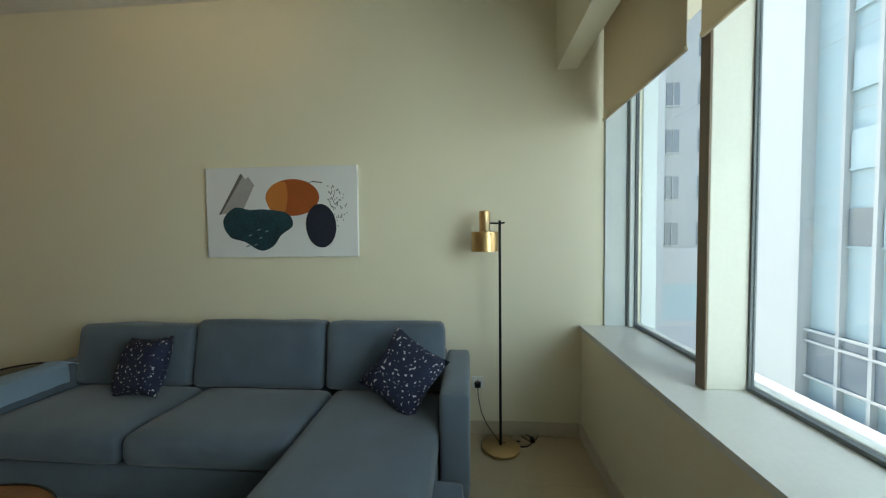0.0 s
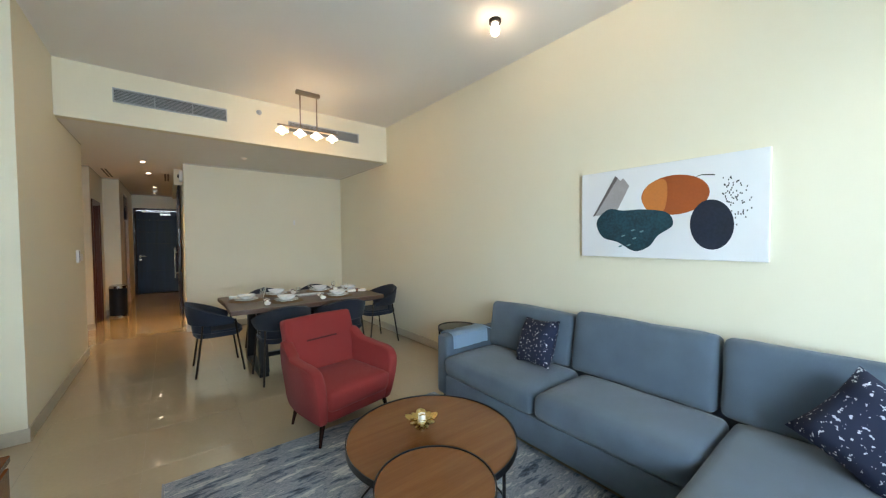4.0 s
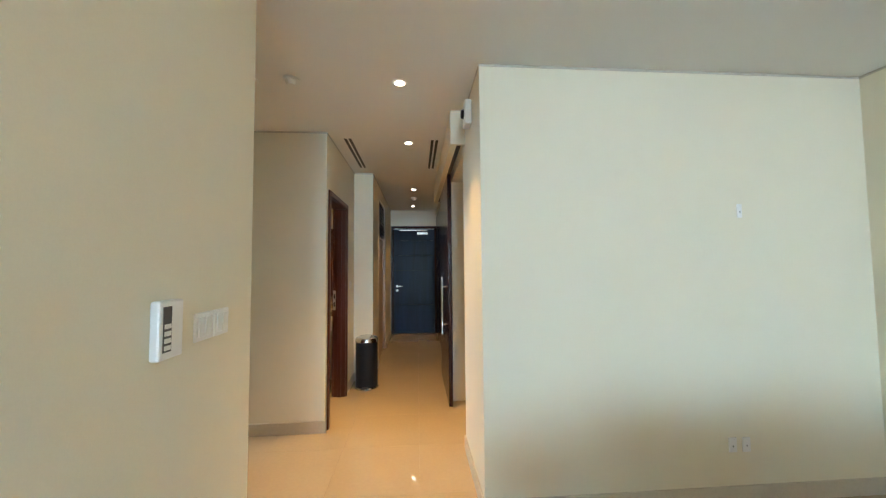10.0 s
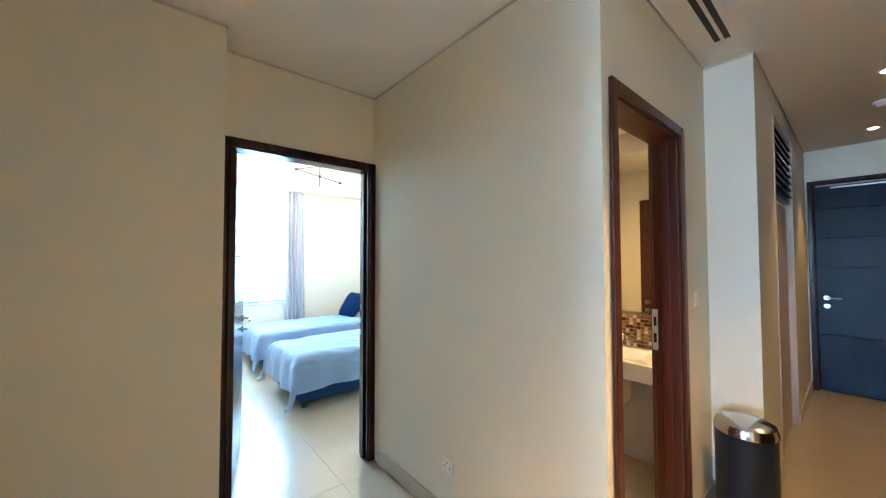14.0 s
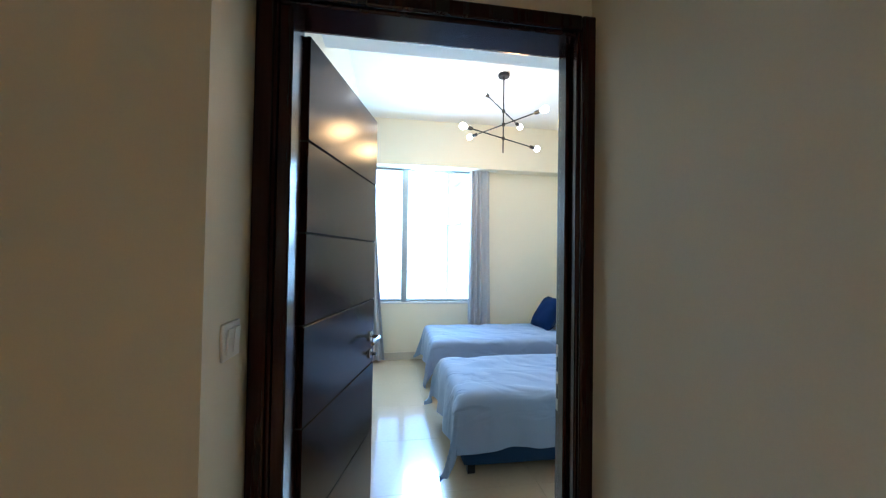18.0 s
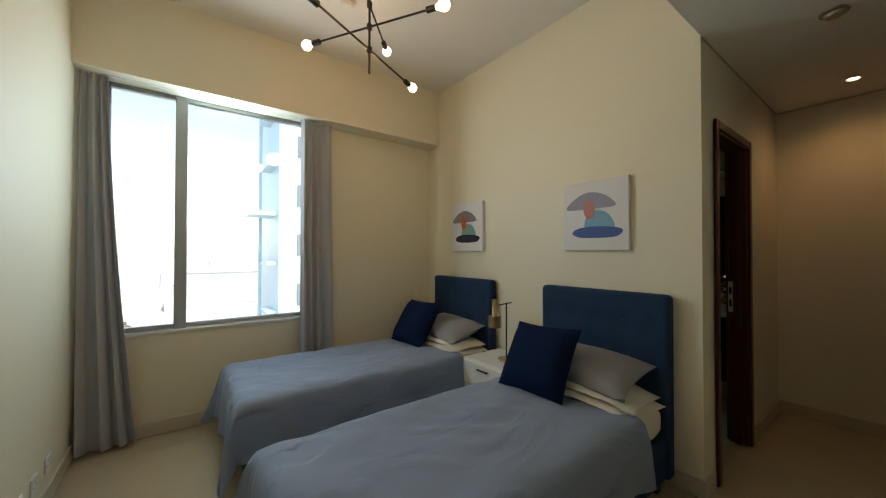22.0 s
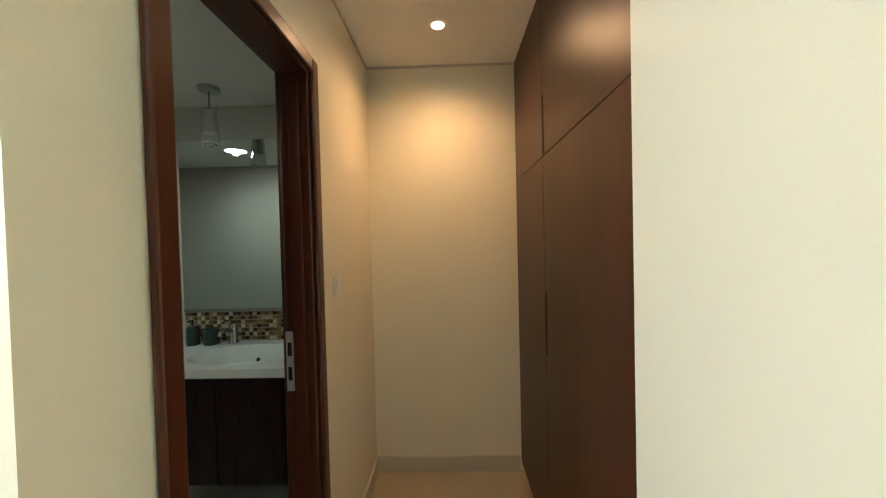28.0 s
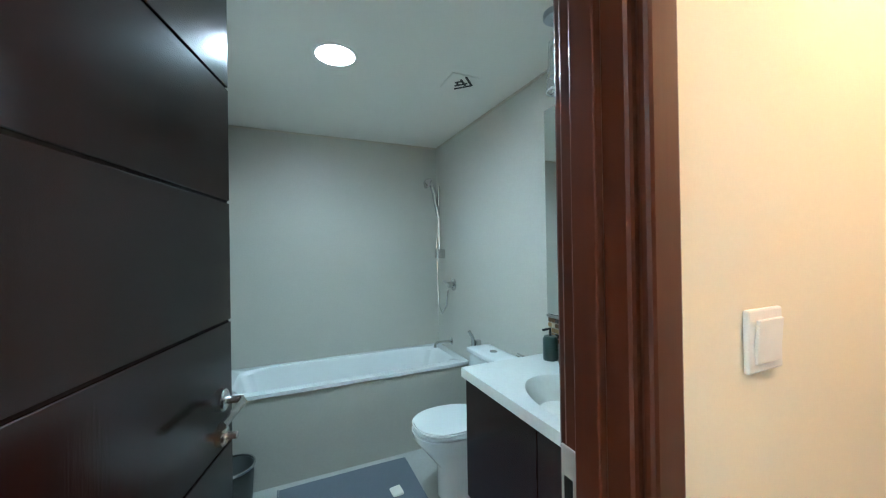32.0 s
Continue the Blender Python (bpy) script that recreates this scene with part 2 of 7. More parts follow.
def creased(m, scale, depth):
    """Adds long soft creases to a cloth, on top of its weave."""
    nodes, links, bsdf = nodes_of(m)
    coords, place = nodes.new("ShaderNodeTexCoord"), nodes.new("ShaderNodeMapping")
    place.inputs["Scale"].default_value = (1.0, 0.45, 1.0)
    place.inputs["Rotation"].default_value = (0, 0, 0.7)
    tex, ridge, relief = nodes.new("ShaderNodeTexNoise"), nodes.new("ShaderNodeMapRange"), nodes.new("ShaderNodeBump")
    tex.inputs["Scale"].default_value, tex.inputs["Detail"].default_value, tex.inputs["Distortion"].default_value = scale, 2.5, 1.4
    relief.inputs["Strength"].default_value, relief.inputs["Distance"].default_value = 0.7, depth
    ridge.inputs["From Min"].default_value, ridge.inputs["From Max"].default_value = 0.42, 0.58
    ridge.interpolation_type = "SMOOTHSTEP"
    links.new(coords.outputs["Object"], place.inputs["Vector"])
    links.new(place.outputs[0], tex.inputs["Vector"])
    links.new(tex.outputs[0], ridge.inputs["Value"])
    links.new(ridge.outputs[0], relief.inputs["Height"])
    links.new(bsdf.inputs["Normal"].links[0].from_socket, relief.inputs["Normal"])
    links.new(relief.outputs[0], bsdf.inputs["Normal"])


creased(DUVET, 3.2, 0.012)
LINEN = mat("white_linen", (0.78, 0.74, 0.66), 0.85, vary=0.05, scale=6, fine=200, bump=0.2)
TOPWOOD = wood("walnut_table_veneer", (0.150, 0.048, 0.012), (0.185, 0.066, 0.019), 0.26, 1.1, "x", 0.25)
DINEWOOD = wood("grey_brown_plank", (0.066, 0.030, 0.017), (0.115, 0.056, 0.032), 0.4, 1.2, "x", 0.2)

# ---------------------------------------------------------------- mesh helpers
def box_bm(x0, x1, y0, y1, z0, z1, bevel=0.0, seg=1, bm=None):
    bm = bm or bmesh.new()
    made = bmesh.ops.create_cube(bm, size=1)["verts"]
    for v in made:
        v.co = Vector((x0 + (v.co.x + 0.5) * (x1 - x0), y0 + (v.co.y + 0.5) * (y1 - y0), z0 + (v.co.z + 0.5) * (z1 - z0)))
    if bevel:
        edges = list({e for v in made for e in v.link_edges})
        bmesh.ops.bevel(bm, geom=edges, offset=bevel, segments=seg, affect="EDGES", profile=0.5)
    return bm


def lathe_bm(profile, seg=28, x=0.0, y=0.0, z=0.0, bm=None, cap=True):
    """A turned shape from (radius, height) pairs, about an upright axis."""
    bm = bm or bmesh.new()
    rings = []
    for r, h in profile:
        if r < 1e-5:
            rings.append([bm.verts.new((x, y, z + h))])
        else:
            rings.append([bm.verts.new((x + r * math.cos(2 * math.pi * k / seg), y + r * math.sin(2 * math.pi * k / seg), z + h)) for k in range(seg)])
    for a, b in zip(rings, rings[1:]):
        for k in range(seg):
            q = [a[k % len(a)], a[(k + 1) % len(a)], b[(k + 1) % len(b)], b[k % len(b)]]
            q = list(dict.fromkeys(q))
            if len(q) > 2:
                bm.faces.new(q)
    if profile[0] == profile[-1]:
        cap = False
    for ring, flip in ((rings[0], True), (rings[-1], False)):
        if cap and len(ring) > 2:
            bm.faces.new(list(reversed(ring)) if flip else ring)
    return bm


def tube_bm(points, radius, seg=8, bm=None, closed=False):
    """A round bar along a line of points."""
    bm = bm or bmesh.new()
    pts = [Vector(p) for p in points]
    rings, side = [], None
    for i, p in enumerate(pts):
        a, b = pts[max(i - 1, 0)], pts[min(i + 1, len(pts) - 1)]
        ahead = (b - a).normalized()
        if side is None:
            side = ahead.orthogonal().normalized()
        side = (side - ahead * side.dot(ahead)).normalized()
        up = ahead.cross(side)
        rings.append([bm.verts.new(p + radius * (math.cos(2 * math.pi * k / seg) * side + math.sin(2 * math.pi * k / seg) * up)) for k in range(seg)])
    for a, b in zip(rings, rings[1:]):
        for k in range(seg):
            bm.faces.new((a[k], a[(k + 1) % seg], b[(k + 1) % seg], b[k]))
    bm.faces.new(list(reversed(rings[0])))
    bm.faces.new(rings[-1])
    return bm


def moved(bm, m):
    bmesh.ops.transform(bm, matrix=m, verts=bm.verts)
    return bm


def finish(name, bm, material, smooth=False):
    bmesh.ops.recalc_face_normals(bm, faces=bm.faces)
    me = bpy.data.meshes.new(name)
    bm.to_mesh(me)
    bm.free()
    me.materials.append(material)
    if smooth:
        me.shade_smooth()
        me.set_sharp_from_angle(angle=radians(38))
    return me


def part(name, bm, material, parent=None, label="", smooth=False):
    ob = new(name, finish(name, bm, material, smooth))
    if parent is not None:
        ob.parent = parent
    return tagged(ob, label) if label else ob


def thing(name, m, label, category, group=""):
    """An Empty at a thing's base, at the pose m."""
    ob = new(name)
    ob.empty_display_size = 0.1
    ob.matrix_basis = m
    return tagged(ob, label, category, group)


def structure(name, bm, material, label, category, smooth=False):
    return tagged(part(name, bm, material, None, label, smooth), category=category, kind="structure")


# ---------------------------------------------------------------- rooms
TOP = 3.35
LIV_C, HALL_C, BED_C, BEDLOW_C, BATH_C = 3.21, 2.66, 3.17, 2.585, 2.355


def block(name, boxes, material, label, category="wall"):
    bm = bmesh.new()
    for b in boxes:
        box_bm(*b, bm=bm)
    return structure(name, bm, material, label, category)


GROUT = mat("beige_floor_grout", (0.40, 0.325, 0.225), 0.5)
floor_slab = block("floor", [(-6.75, 2.95, -4.95, 9.6, -0.2, -0.003)], GROUT, "polished cream porcelain tiles over the whole flat", "floor")

# living and dining room
block("wall_east", [(2.70, 2.95, -4.68, 4.0, 0, TOP)], PAINT, "cream painted wall behind the sofa and dining table")
block("wall_dining", [(0.16, 2.70, 3.80, 4.0, 0, TOP)], PAINT, "blank cream wall at the end of the dining area")
block("wall_west", [(-1.37, -1.12, -4.95, 0.80, 0, TOP), (-1.12, -0.88, 0.80, 3.21, 0, TOP)], PAINT, "cream painted wall with a stepped pier")
block("ceiling_living", [(-1.12, 2.70, -4.02, 1.905, LIV_C, TOP)], CEIL, "high white ceiling of the living room", "ceiling")
block("soffit_dining", [(-0.88, 2.70, 1.905, 2.02, HALL_C, TOP)], PAINT, "cream bulkhead with air grilles above the dining table", "bulkhead")
block("ceiling_hall", [(-0.88, 2.70, 2.02, 3.80, HALL_C, HALL_C + 0.1), (-2.74, -0.88, 2.2, 3.80, HALL_C, HALL_C + 0.1), (-2.74, 0.36, 3.80, 9.34, HALL_C, HALL_C + 0.1), (0.36, 2.70, 4.0, 6.6, HALL_C, HALL_C + 0.1)], CEIL, "low white ceiling over dining area and hall", "ceiling")

# window side of the living room
block("wall_window_dwarf", [(-1.12, 2.70, -4.66, -4.20, 0, 0.78)], PAINT, "low cream wall under the living room window")
block("window_sill", [(-1.12, 2.70, -4.66, -4.185, 0.78, 0.81)], SILL, "white stone window sill", "window sill")
block("bulkhead_window", [(-1.12, 2.70, -4.16, -4.02, 2.59, TOP), (-1.12, 2.70, -4.80, -4.66, 2.78, TOP), (-1.12, 2.70, -4.66, -4.16, 3.0, TOP)], PAINT, "cream bulkhead with a blind pocket over the window", "bulkhead")

# hall
block("wall_hall_east", [(0.16, 0.36, 4.0, 4.58, 0, TOP), (0.16, 0.36, 4.58, 5.55, 2.36, TOP), (0.16, 0.36, 5.55, 7.28, 0, TOP), (0.30, 0.36, 7.28, 9.22, 0, TOP), (0.20, 0.36, 9.22, 9.34, 0, TOP)], PAINT, "cream hall wall with the kitchen opening")
block("wall_front", [(-0.99, -0.76, 9.34, 9.55, 0, TOP), (-0.76, 0.20, 9.34, 9.55, 2.30, TOP), (0.20, 0.36, 9.34, 9.55, 0, TOP)], PAINT, "cream wall around the flat's entrance door")
block("wall_hall_west", [(-1.15, -1.03, 4.94, 5.01, 0, TOP), (-1.15, -1.03, 5.01, 5.815, 2.12, TOP), (-1.15, -1.03, 5.815, 6.33, 0, TOP), (-1.15, -0.79, 6.33, 7.02, 0, TOP), (-1.15, -0.79, 8.06, 9.34, 0, TOP), (-1.15, -0.79, 7.02, 8.06, 2.48, TOP), (-1.45, -1.40, 6.9, 8.2, 0, TOP)], PAINT, "cream hall wall with a square pier")
block("wall_recess", [(-2.86, -1.15, 4.94, 5.06, 0, TOP)], PAINT, "cream wall between two doors")
block("wall_lobby", [(-2.62, -2.5, 2.2, 2.275, 0, TOP), (-2.62, -2.5, 2.275, 3.155, 2.13, TOP), (-2.62, -2.5, 3.155, 3.77, 0, TOP), (-2.86, -2.5, 3.77, 3.95, 0, TOP), (-2.62, -1.12, 2.05, 2.2, 0, TOP)], PAINT, "cream lobby wall beside the bedroom doors")
block("wall_bedroom_east", [(-2.86, -2.74, 3.95, 4.94, 2.135, TOP), (-2.86, -2.74, 5.06, 7.238, 0, TOP)], PAINT, "cream wall between bedroom and hall")

# bedroom
block("wall_bedroom_south", [(-6.70, -2.86, 3.77, 3.93, 0, TOP)], PAINT, "cream bedroom wall with low sockets")
block("wall_bedroom_window", [(-6.70, -6.47, 3.93, 4.05, 0, TOP), (-6.70, -6.47, 4.05, 5.46, 0, 0.745), (-6.70, -6.47, 4.05, 5.46, 2.60, TOP), (-6.70, -6.47, 5.46, 6.95, 0, TOP)], PAINT, "cream bedroom wall around the window")
block("wall_headboard", [(-6.47, -3.88, 6.83, 6.95, 0, TOP), (-3.88, -3.78, 6.83, 7.035, 0, TOP), (-3.88, -3.78, 7.035, 7.742, 2.13, TOP), (-3.88, -3.78, 7.742, 8.66, 0, TOP)], PAINT, "cream wall behind the beds and along the corridor")
block("wall_corridor_end", [(-3.88, -2.2, 8.66, 8.80, 0, TOP)], PAINT, "cream wall at the end of the wardrobe corridor")
block("bulkhead_bedroom", [(-6.47, -6.27, 3.93, 6.83, 2.575, TOP)], PAINT, "cream bulkhead above the bedroom window", "bulkhead")
block("ceiling_bedroom", [(-6.27, -3.78, 3.93, 6.83, BED_C, TOP)], CEIL, "high white bedroom ceiling", "ceiling")
block("ceiling_corridor", [(-3.78, -2.86, 3.93, 7.238, BEDLOW_C, TOP), (-3.78, -2.25, 7.238, 8.66, BEDLOW_C, TOP)], CEIL, "low white ceiling of the entry and wardrobe corridor", "ceiling")

# bathroom
TILE_G = mat("grey_matt_wall_tile", (0.51, 0.495, 0.44), 0.4, vary=0.05, scale=1.5, fine=90)
block("wall_bath_north", [(-6.47, -3.88, 8.62, 8.80, 0, TOP)], TILE_G, "grey tiled bathroom wall with the mirror")
block("wall_bath_west", [(-6.70, -6.455, 6.95, 8.80, 0, TOP)], TILE_G, "grey tiled bathroom wall behind the tub")
block("wall_bath_south", [(-6.455, -3.88, 6.95, 6.965, 0, BATH_C)], TILE_G, "grey tiled bathroom wall behind the door")
block("ceiling_bath", [(-6.455, -3.88, 6.965, 8.62, BATH_C, BATH_C + 0.1)], CEIL, "white bathroom ceiling", "ceiling")

# spaces glimpsed through openings
block("wall_kitchen", [(2.70, 2.90, 4.0, 6.6, 0, TOP), (0.36, 2.70, 6.6, 6.75, 0, TOP)], PAINT, "cream kitchen walls beyond the opening")
block("wall_guest_bath", [(-2.40, -2.30, 5.06, 6.50, 0, TOP), (-2.30, -1.15, 6.40, 6.50, 0, TOP)], TILE_G, "tiled guest bathroom walls beyond the door")
block("ceiling_guest_bath", [(-2.30, -1.15, 5.06, 6.40, 2.40, 2.5)], CEIL, "white guest bathroom ceiling", "ceiling")
block("wall_master", [(-4.1, -4.0, 1.9, 3.77, 0, TOP), (-4.0, -2.62, 1.8, 1.9, 0, TOP)], PAINT, "cream walls of the room beyond the lobby door")
block("ceiling_master", [(-4.0, -2.62, 1.9, 3.77, 2.66, 2.76)], CEIL, "white ceiling beyond the lobby door", "ceiling")
# ---------------------------------------------------------------- more helpers
def wpart(name, bm, material, parent, label="", smooth=False):
    """A part drawn in world coordinates, laid under its thing."""
    root, m = parent, Matrix()
    while root is not None:
        m = root.matrix_basis @ m
        root = root.parent
    return part(name, moved(bm, m.inverted()), material, parent, label, smooth)


def soft_bm(x0, x1, y0, y1, z0, z1, r=0.06, cuts=7, puff=0.0, lump=0.0, seed=0.0):
    """An upholstered block: rounded edges, a puffed top and slight unevenness."""
    bm = bmesh.new()
    bmesh.ops.create_cube(bm, size=2)
    bmesh.ops.subdivide_edges(bm, edges=bm.edges, cuts=cuts, use_grid_fill=True)
    c, h = Vector(((x0 + x1) / 2, (y0 + y1) / 2, (z0 + z1) / 2)), Vector(((x1 - x0) / 2, (y1 - y0) / 2, (z1 - z0) / 2))
    rr = min(r, h.x, h.y, h.z)
    for v in bm.verts:
        u = [math.copysign(1 - (1 - min(abs(k), 1)) ** 1.7, k) for k in v.co]
        p = Vector((u[0] * h.x, u[1] * h.y, u[2] * h.z))
        q = Vector([max(-(h[i] - rr), min(h[i] - rr, p[i])) for i in range(3)])
        d = p - q
        if d.length > 1e-6:
            p = q + d.normalized() * rr
        if puff:
            p.z += puff * (1 - u[0] ** 2) * (1 - u[1] ** 2) * (1 if u[2] > 0 else -0.3) * abs(u[2])
        if lump:
            p += lump * Vector((noise.noise(p * 4 + Vector((seed, 0, 0))), noise.noise(p * 4 + Vector((0, seed, 7))), noise.noise(p * 4 + Vector((3, 0, seed)))))
        v.co = c + p
    return bm


def pillow_bm(w, d, t, n=12, pinch=0.12, seed=0.0):
    """A stuffed pillow lying flat about the origin: two bulging sheets with drawn-out corners."""
    bm = bmesh.new()
    grids = []
    for side in (1, -1):
        rows = []
        for i in range(n + 1):
            row = []
            for j in range(n + 1):
                u, v = 2 * i / n - 1, 2 * j / n - 1
                fat = (1 - u ** 4) * (1 - v ** 4)
                k = 1 - pinch * (1 - (u * v) ** 2) * max(abs(u), abs(v)) ** 3
                z = side * t / 2 * fat ** 0.6 + 0.012 * noise.noise(Vector((u * 2 + seed, v * 2, side)))* fat
                row.append(bm.verts.new((u * w / 2 * (k if abs(v) < 1 or True else 1), v * d / 2 * k, z)))
            rows.append(row)
        grids.append(rows)
        for i in range(n):
            for j in range(n):
                bm.faces.new((rows[i][j], rows[i + 1][j], rows[i + 1][j + 1], rows[i][j + 1]))
    bmesh.ops.remove_doubles(bm, verts=bm.verts, dist=1e-4)
    return bm


def disc_bm(pts, z0, z1, bevel=0.0):
    """A flat slab with the given outline."""
    bm = bmesh.new()
    low = [bm.verts.new((x, y, z0)) for x, y in pts]
    face = bm.faces.new(low)
    up = bmesh.ops.extrude_face_region(bm, geom=[face])["geom"]
    for v in up:
        if isinstance(v, bmesh.types.BMVert):
            v.co.z = z1
    if bevel:
        edges = [e for e in bm.edges if abs(e.verts[0].co.z - e.verts[1].co.z) < 1e-6]
        bmesh.ops.bevel(bm, geom=edges, offset=bevel, segments=2, affect="EDGES")
    return bm


def squircle(w, d, p=4.0, n=36, x=0.0, y=0.0):
    out = []
    for k in range(n):
        a = 2 * math.pi * k / n
        c, s = math.cos(a), math.sin(a)
        out.append((x + math.copysign(abs(c) ** (2 / p), c) * w / 2, y + math.copysign(abs(s) ** (2 / p), s) * d / 2))
    return out


# ---------------------------------------------------------------- skirting, door frames, doors
def skirting(name, runs, label):
    """Skirting tiles along walls: runs of (x0, x1, y0, y1)."""
    bm = bmesh.new()
    for x0, x1, y0, y1 in runs:
        box_bm(x0, x1, y0, y1, 0.0, 0.10, 0.002, 1, bm)
    return structure(name, bm, SKIRT, label, "skirting")


T = 0.013
skirting("baseboard_living", [(2.70 - T, 2.70, -4.187, 3.80), (0.16, 2.70 - T, 3.80 - T, 3.80), (-1.12, -1.12 + T, -4.187, 0.80 - T), (-1.12, -0.88 + T, 0.80 - T, 0.80), (-0.88, -0.88 + T, 0.80, 3.21 + T), (-1.12, 2.70 - T, -4.20, -4.187)], "beige stone skirting round the living room")
skirting("baseboard_hall", [(0.16 - T, 0.16, 3.80 - T, 4.58), (0.16 - T, 0.16, 6.52, 7.27), (-1.12, -0.88, 3.21, 3.21 + T), (-2.66, -1.03 + T, 4.94 - T, 4.94), (-1.03, -1.03 + T, 5.85, 6.33 - T), (-1.03, -0.79 + T, 6.33 - T, 6.33), (-0.79, -0.79 + T, 6.33, 7.0), (-0.79, -0.79 + T, 8.08, 9.33), (-2.5, -2.5 + T, 3.20, 3.95), (-2.70, -2.5 + T, 3.95, 3.95 + T)], "beige stone skirting along the hall")
skirting("baseboard_bedroom", [(-6.47, -2.95, 3.93, 3.93 + T), (-6.47, -6.47 + T, 3.93 + T, 6.83), (-6.47 + T, -3.78 + T, 6.83 - T, 6.83), (-3.78, -3.78 + T, 6.83, 6.99), (-3.78, -3.78 + T, 7.79, 8.66), (-3.78 + T, -2.86, 8.66 - T, 8.66), (-2.86 - T, -2.86, 5.0, 7.25)], "beige stone skirting round the bedroom and corridor")
# thin darker strips stand in for groove shadow where low ceilings meet the walls
GAP_SHADE = mat("beige_gap_shade_strip", (0.56, 0.51, 0.42), 0.7)


def bead(name, runs, z, label):
    bm = bmesh.new()
    for x0, x1, y0, y1 in runs:
        box_bm(x0, x1, y0, y1, z - 0.016, z - 0.002, 0.0, 1, bm)
    return structure(name, bm, GAP_SHADE, label, "ceiling bead")


bead("gap_shade_hall", [(-0.88, -0.876, 2.02, 3.21), (2.696, 2.70, 2.02, 3.80), (0.16, 2.696, 3.796, 3.80), (0.156, 0.16, 3.80, 4.40), (-2.74, -1.03, 4.936, 4.94), (-1.03, -1.026, 4.94, 6.33), (-1.03, -0.79, 6.326, 6.33), (-0.79, -0.786, 6.33, 9.34), (-2.5, -2.496, 2.2, 3.95), (-2.74, -2.736, 3.95, 4.94), (-2.74, -2.5, 3.95, 3.954)], HALL_C, "thin strip coloured as groove shadow round the hall ceiling")
bead("gap_shade_corridor", [(-3.78, -3.776, 6.83, 8.66), (-3.776, -2.86, 8.656, 8.66)], BEDLOW_C, "thin strip coloured as groove shadow round the corridor ceiling")
bead("gap_shade_bath", [(-6.455, -6.45, 6.97, 8.62), (-6.45, -3.88, 8.614, 8.62)], BATH_C, "thin strip coloured as groove shadow round the bathroom ceiling")


STRIKE = mat("satin_steel", (0.55, 0.54, 0.52), 0.55, 0.6)


def door_frame(name, axis, at0, at1, a0, a1, top, material, label, width=0.07, strike=None):
    """A lined opening with architraves on both faces of the wall from at0 to at1. axis 'x': the wall faces along x."""
    root = tagged(new(name), label, "door frame", kind="structure")

    def piece(nm, p0, p1, q0, q1, z0, z1, bev=0.006):
        bm = box_bm(p0, p1, q0, q1, z0, z1, bev, 2) if axis == "x" else box_bm(q0, q1, p0, p1, z0, z1, bev, 2)
        part(nm, bm, material, root)

    lin = 0.035
    piece("side_lining", at0 - 0.004, at1 + 0.004, a0, a0 + lin, 0, top)
    piece("side_lining", at0 - 0.004, at1 + 0.004, a1 - lin, a1, 0, top)
    piece("head_lining", at0 - 0.004, at1 + 0.004, a0 + lin, a1 - lin, top - lin, top)
    mid = (at0 + at1) / 2
    piece("door_stop", mid - 0.02, mid + 0.02, a0 + lin, a0 + lin + 0.014, 0, top - lin, 0.003)
    piece("door_stop", mid - 0.02, mid + 0.02, a1 - lin - 0.014, a1 - lin, 0, top - lin, 0.003)
    for p0, p1 in ((at0 - 0.022, at0 - 0.004), (at1 + 0.004, at1 + 0.022)):
        piece("architrave", p0, p1, a0 - width + lin, a0 + lin - 0.008, 0, top + width - lin)
        piece("architrave", p0, p1, a1 - lin + 0.008, a1 + width - lin, 0, top + width - lin)
        piece("head_architrave", p0, p1, a0 + lin - 0.008, a1 - lin + 0.008, top - lin + 0.008, top + width - lin)
    if strike:
        side, z, inner = strike
        q = a1 - lin if side > 0 else a0 + lin
        bm = box_bm(mid + inner - 0.014, mid + inner + 0.014, min(q, q - side * 0.003), max(q, q - side * 0.003), z - 0.11, z + 0.11, 0.001)
        if axis == "y":
            bm = box_bm(min(q, q - side * 0.003), max(q, q - side * 0.003), mid + inner - 0.014, mid + inner + 0.014, z - 0.11, z + 0.11, 0.001)
        plate = part("strike_plate", bm, STRIKE, root, "satin steel strike plate")
        for dz in (-0.045, 0.045):
            b2 = box_bm(mid + inner - 0.007, mid + inner + 0.007, min(q - side * 0.003, q - side * 0.0045), max(q - side * 0.003, q - side * 0.0045), z + dz - 0.025, z + dz + 0.025)
            if axis == "y":
                b2 = box_bm(min(q - side * 0.003, q - side * 0.0045), max(q - side * 0.003, q - side * 0.0045), mid + inner - 0.007, mid + inner + 0.007, z + dz - 0.025, z + dz + 0.025)
            part("keep_slot", b2, BLACK, plate)
    return root


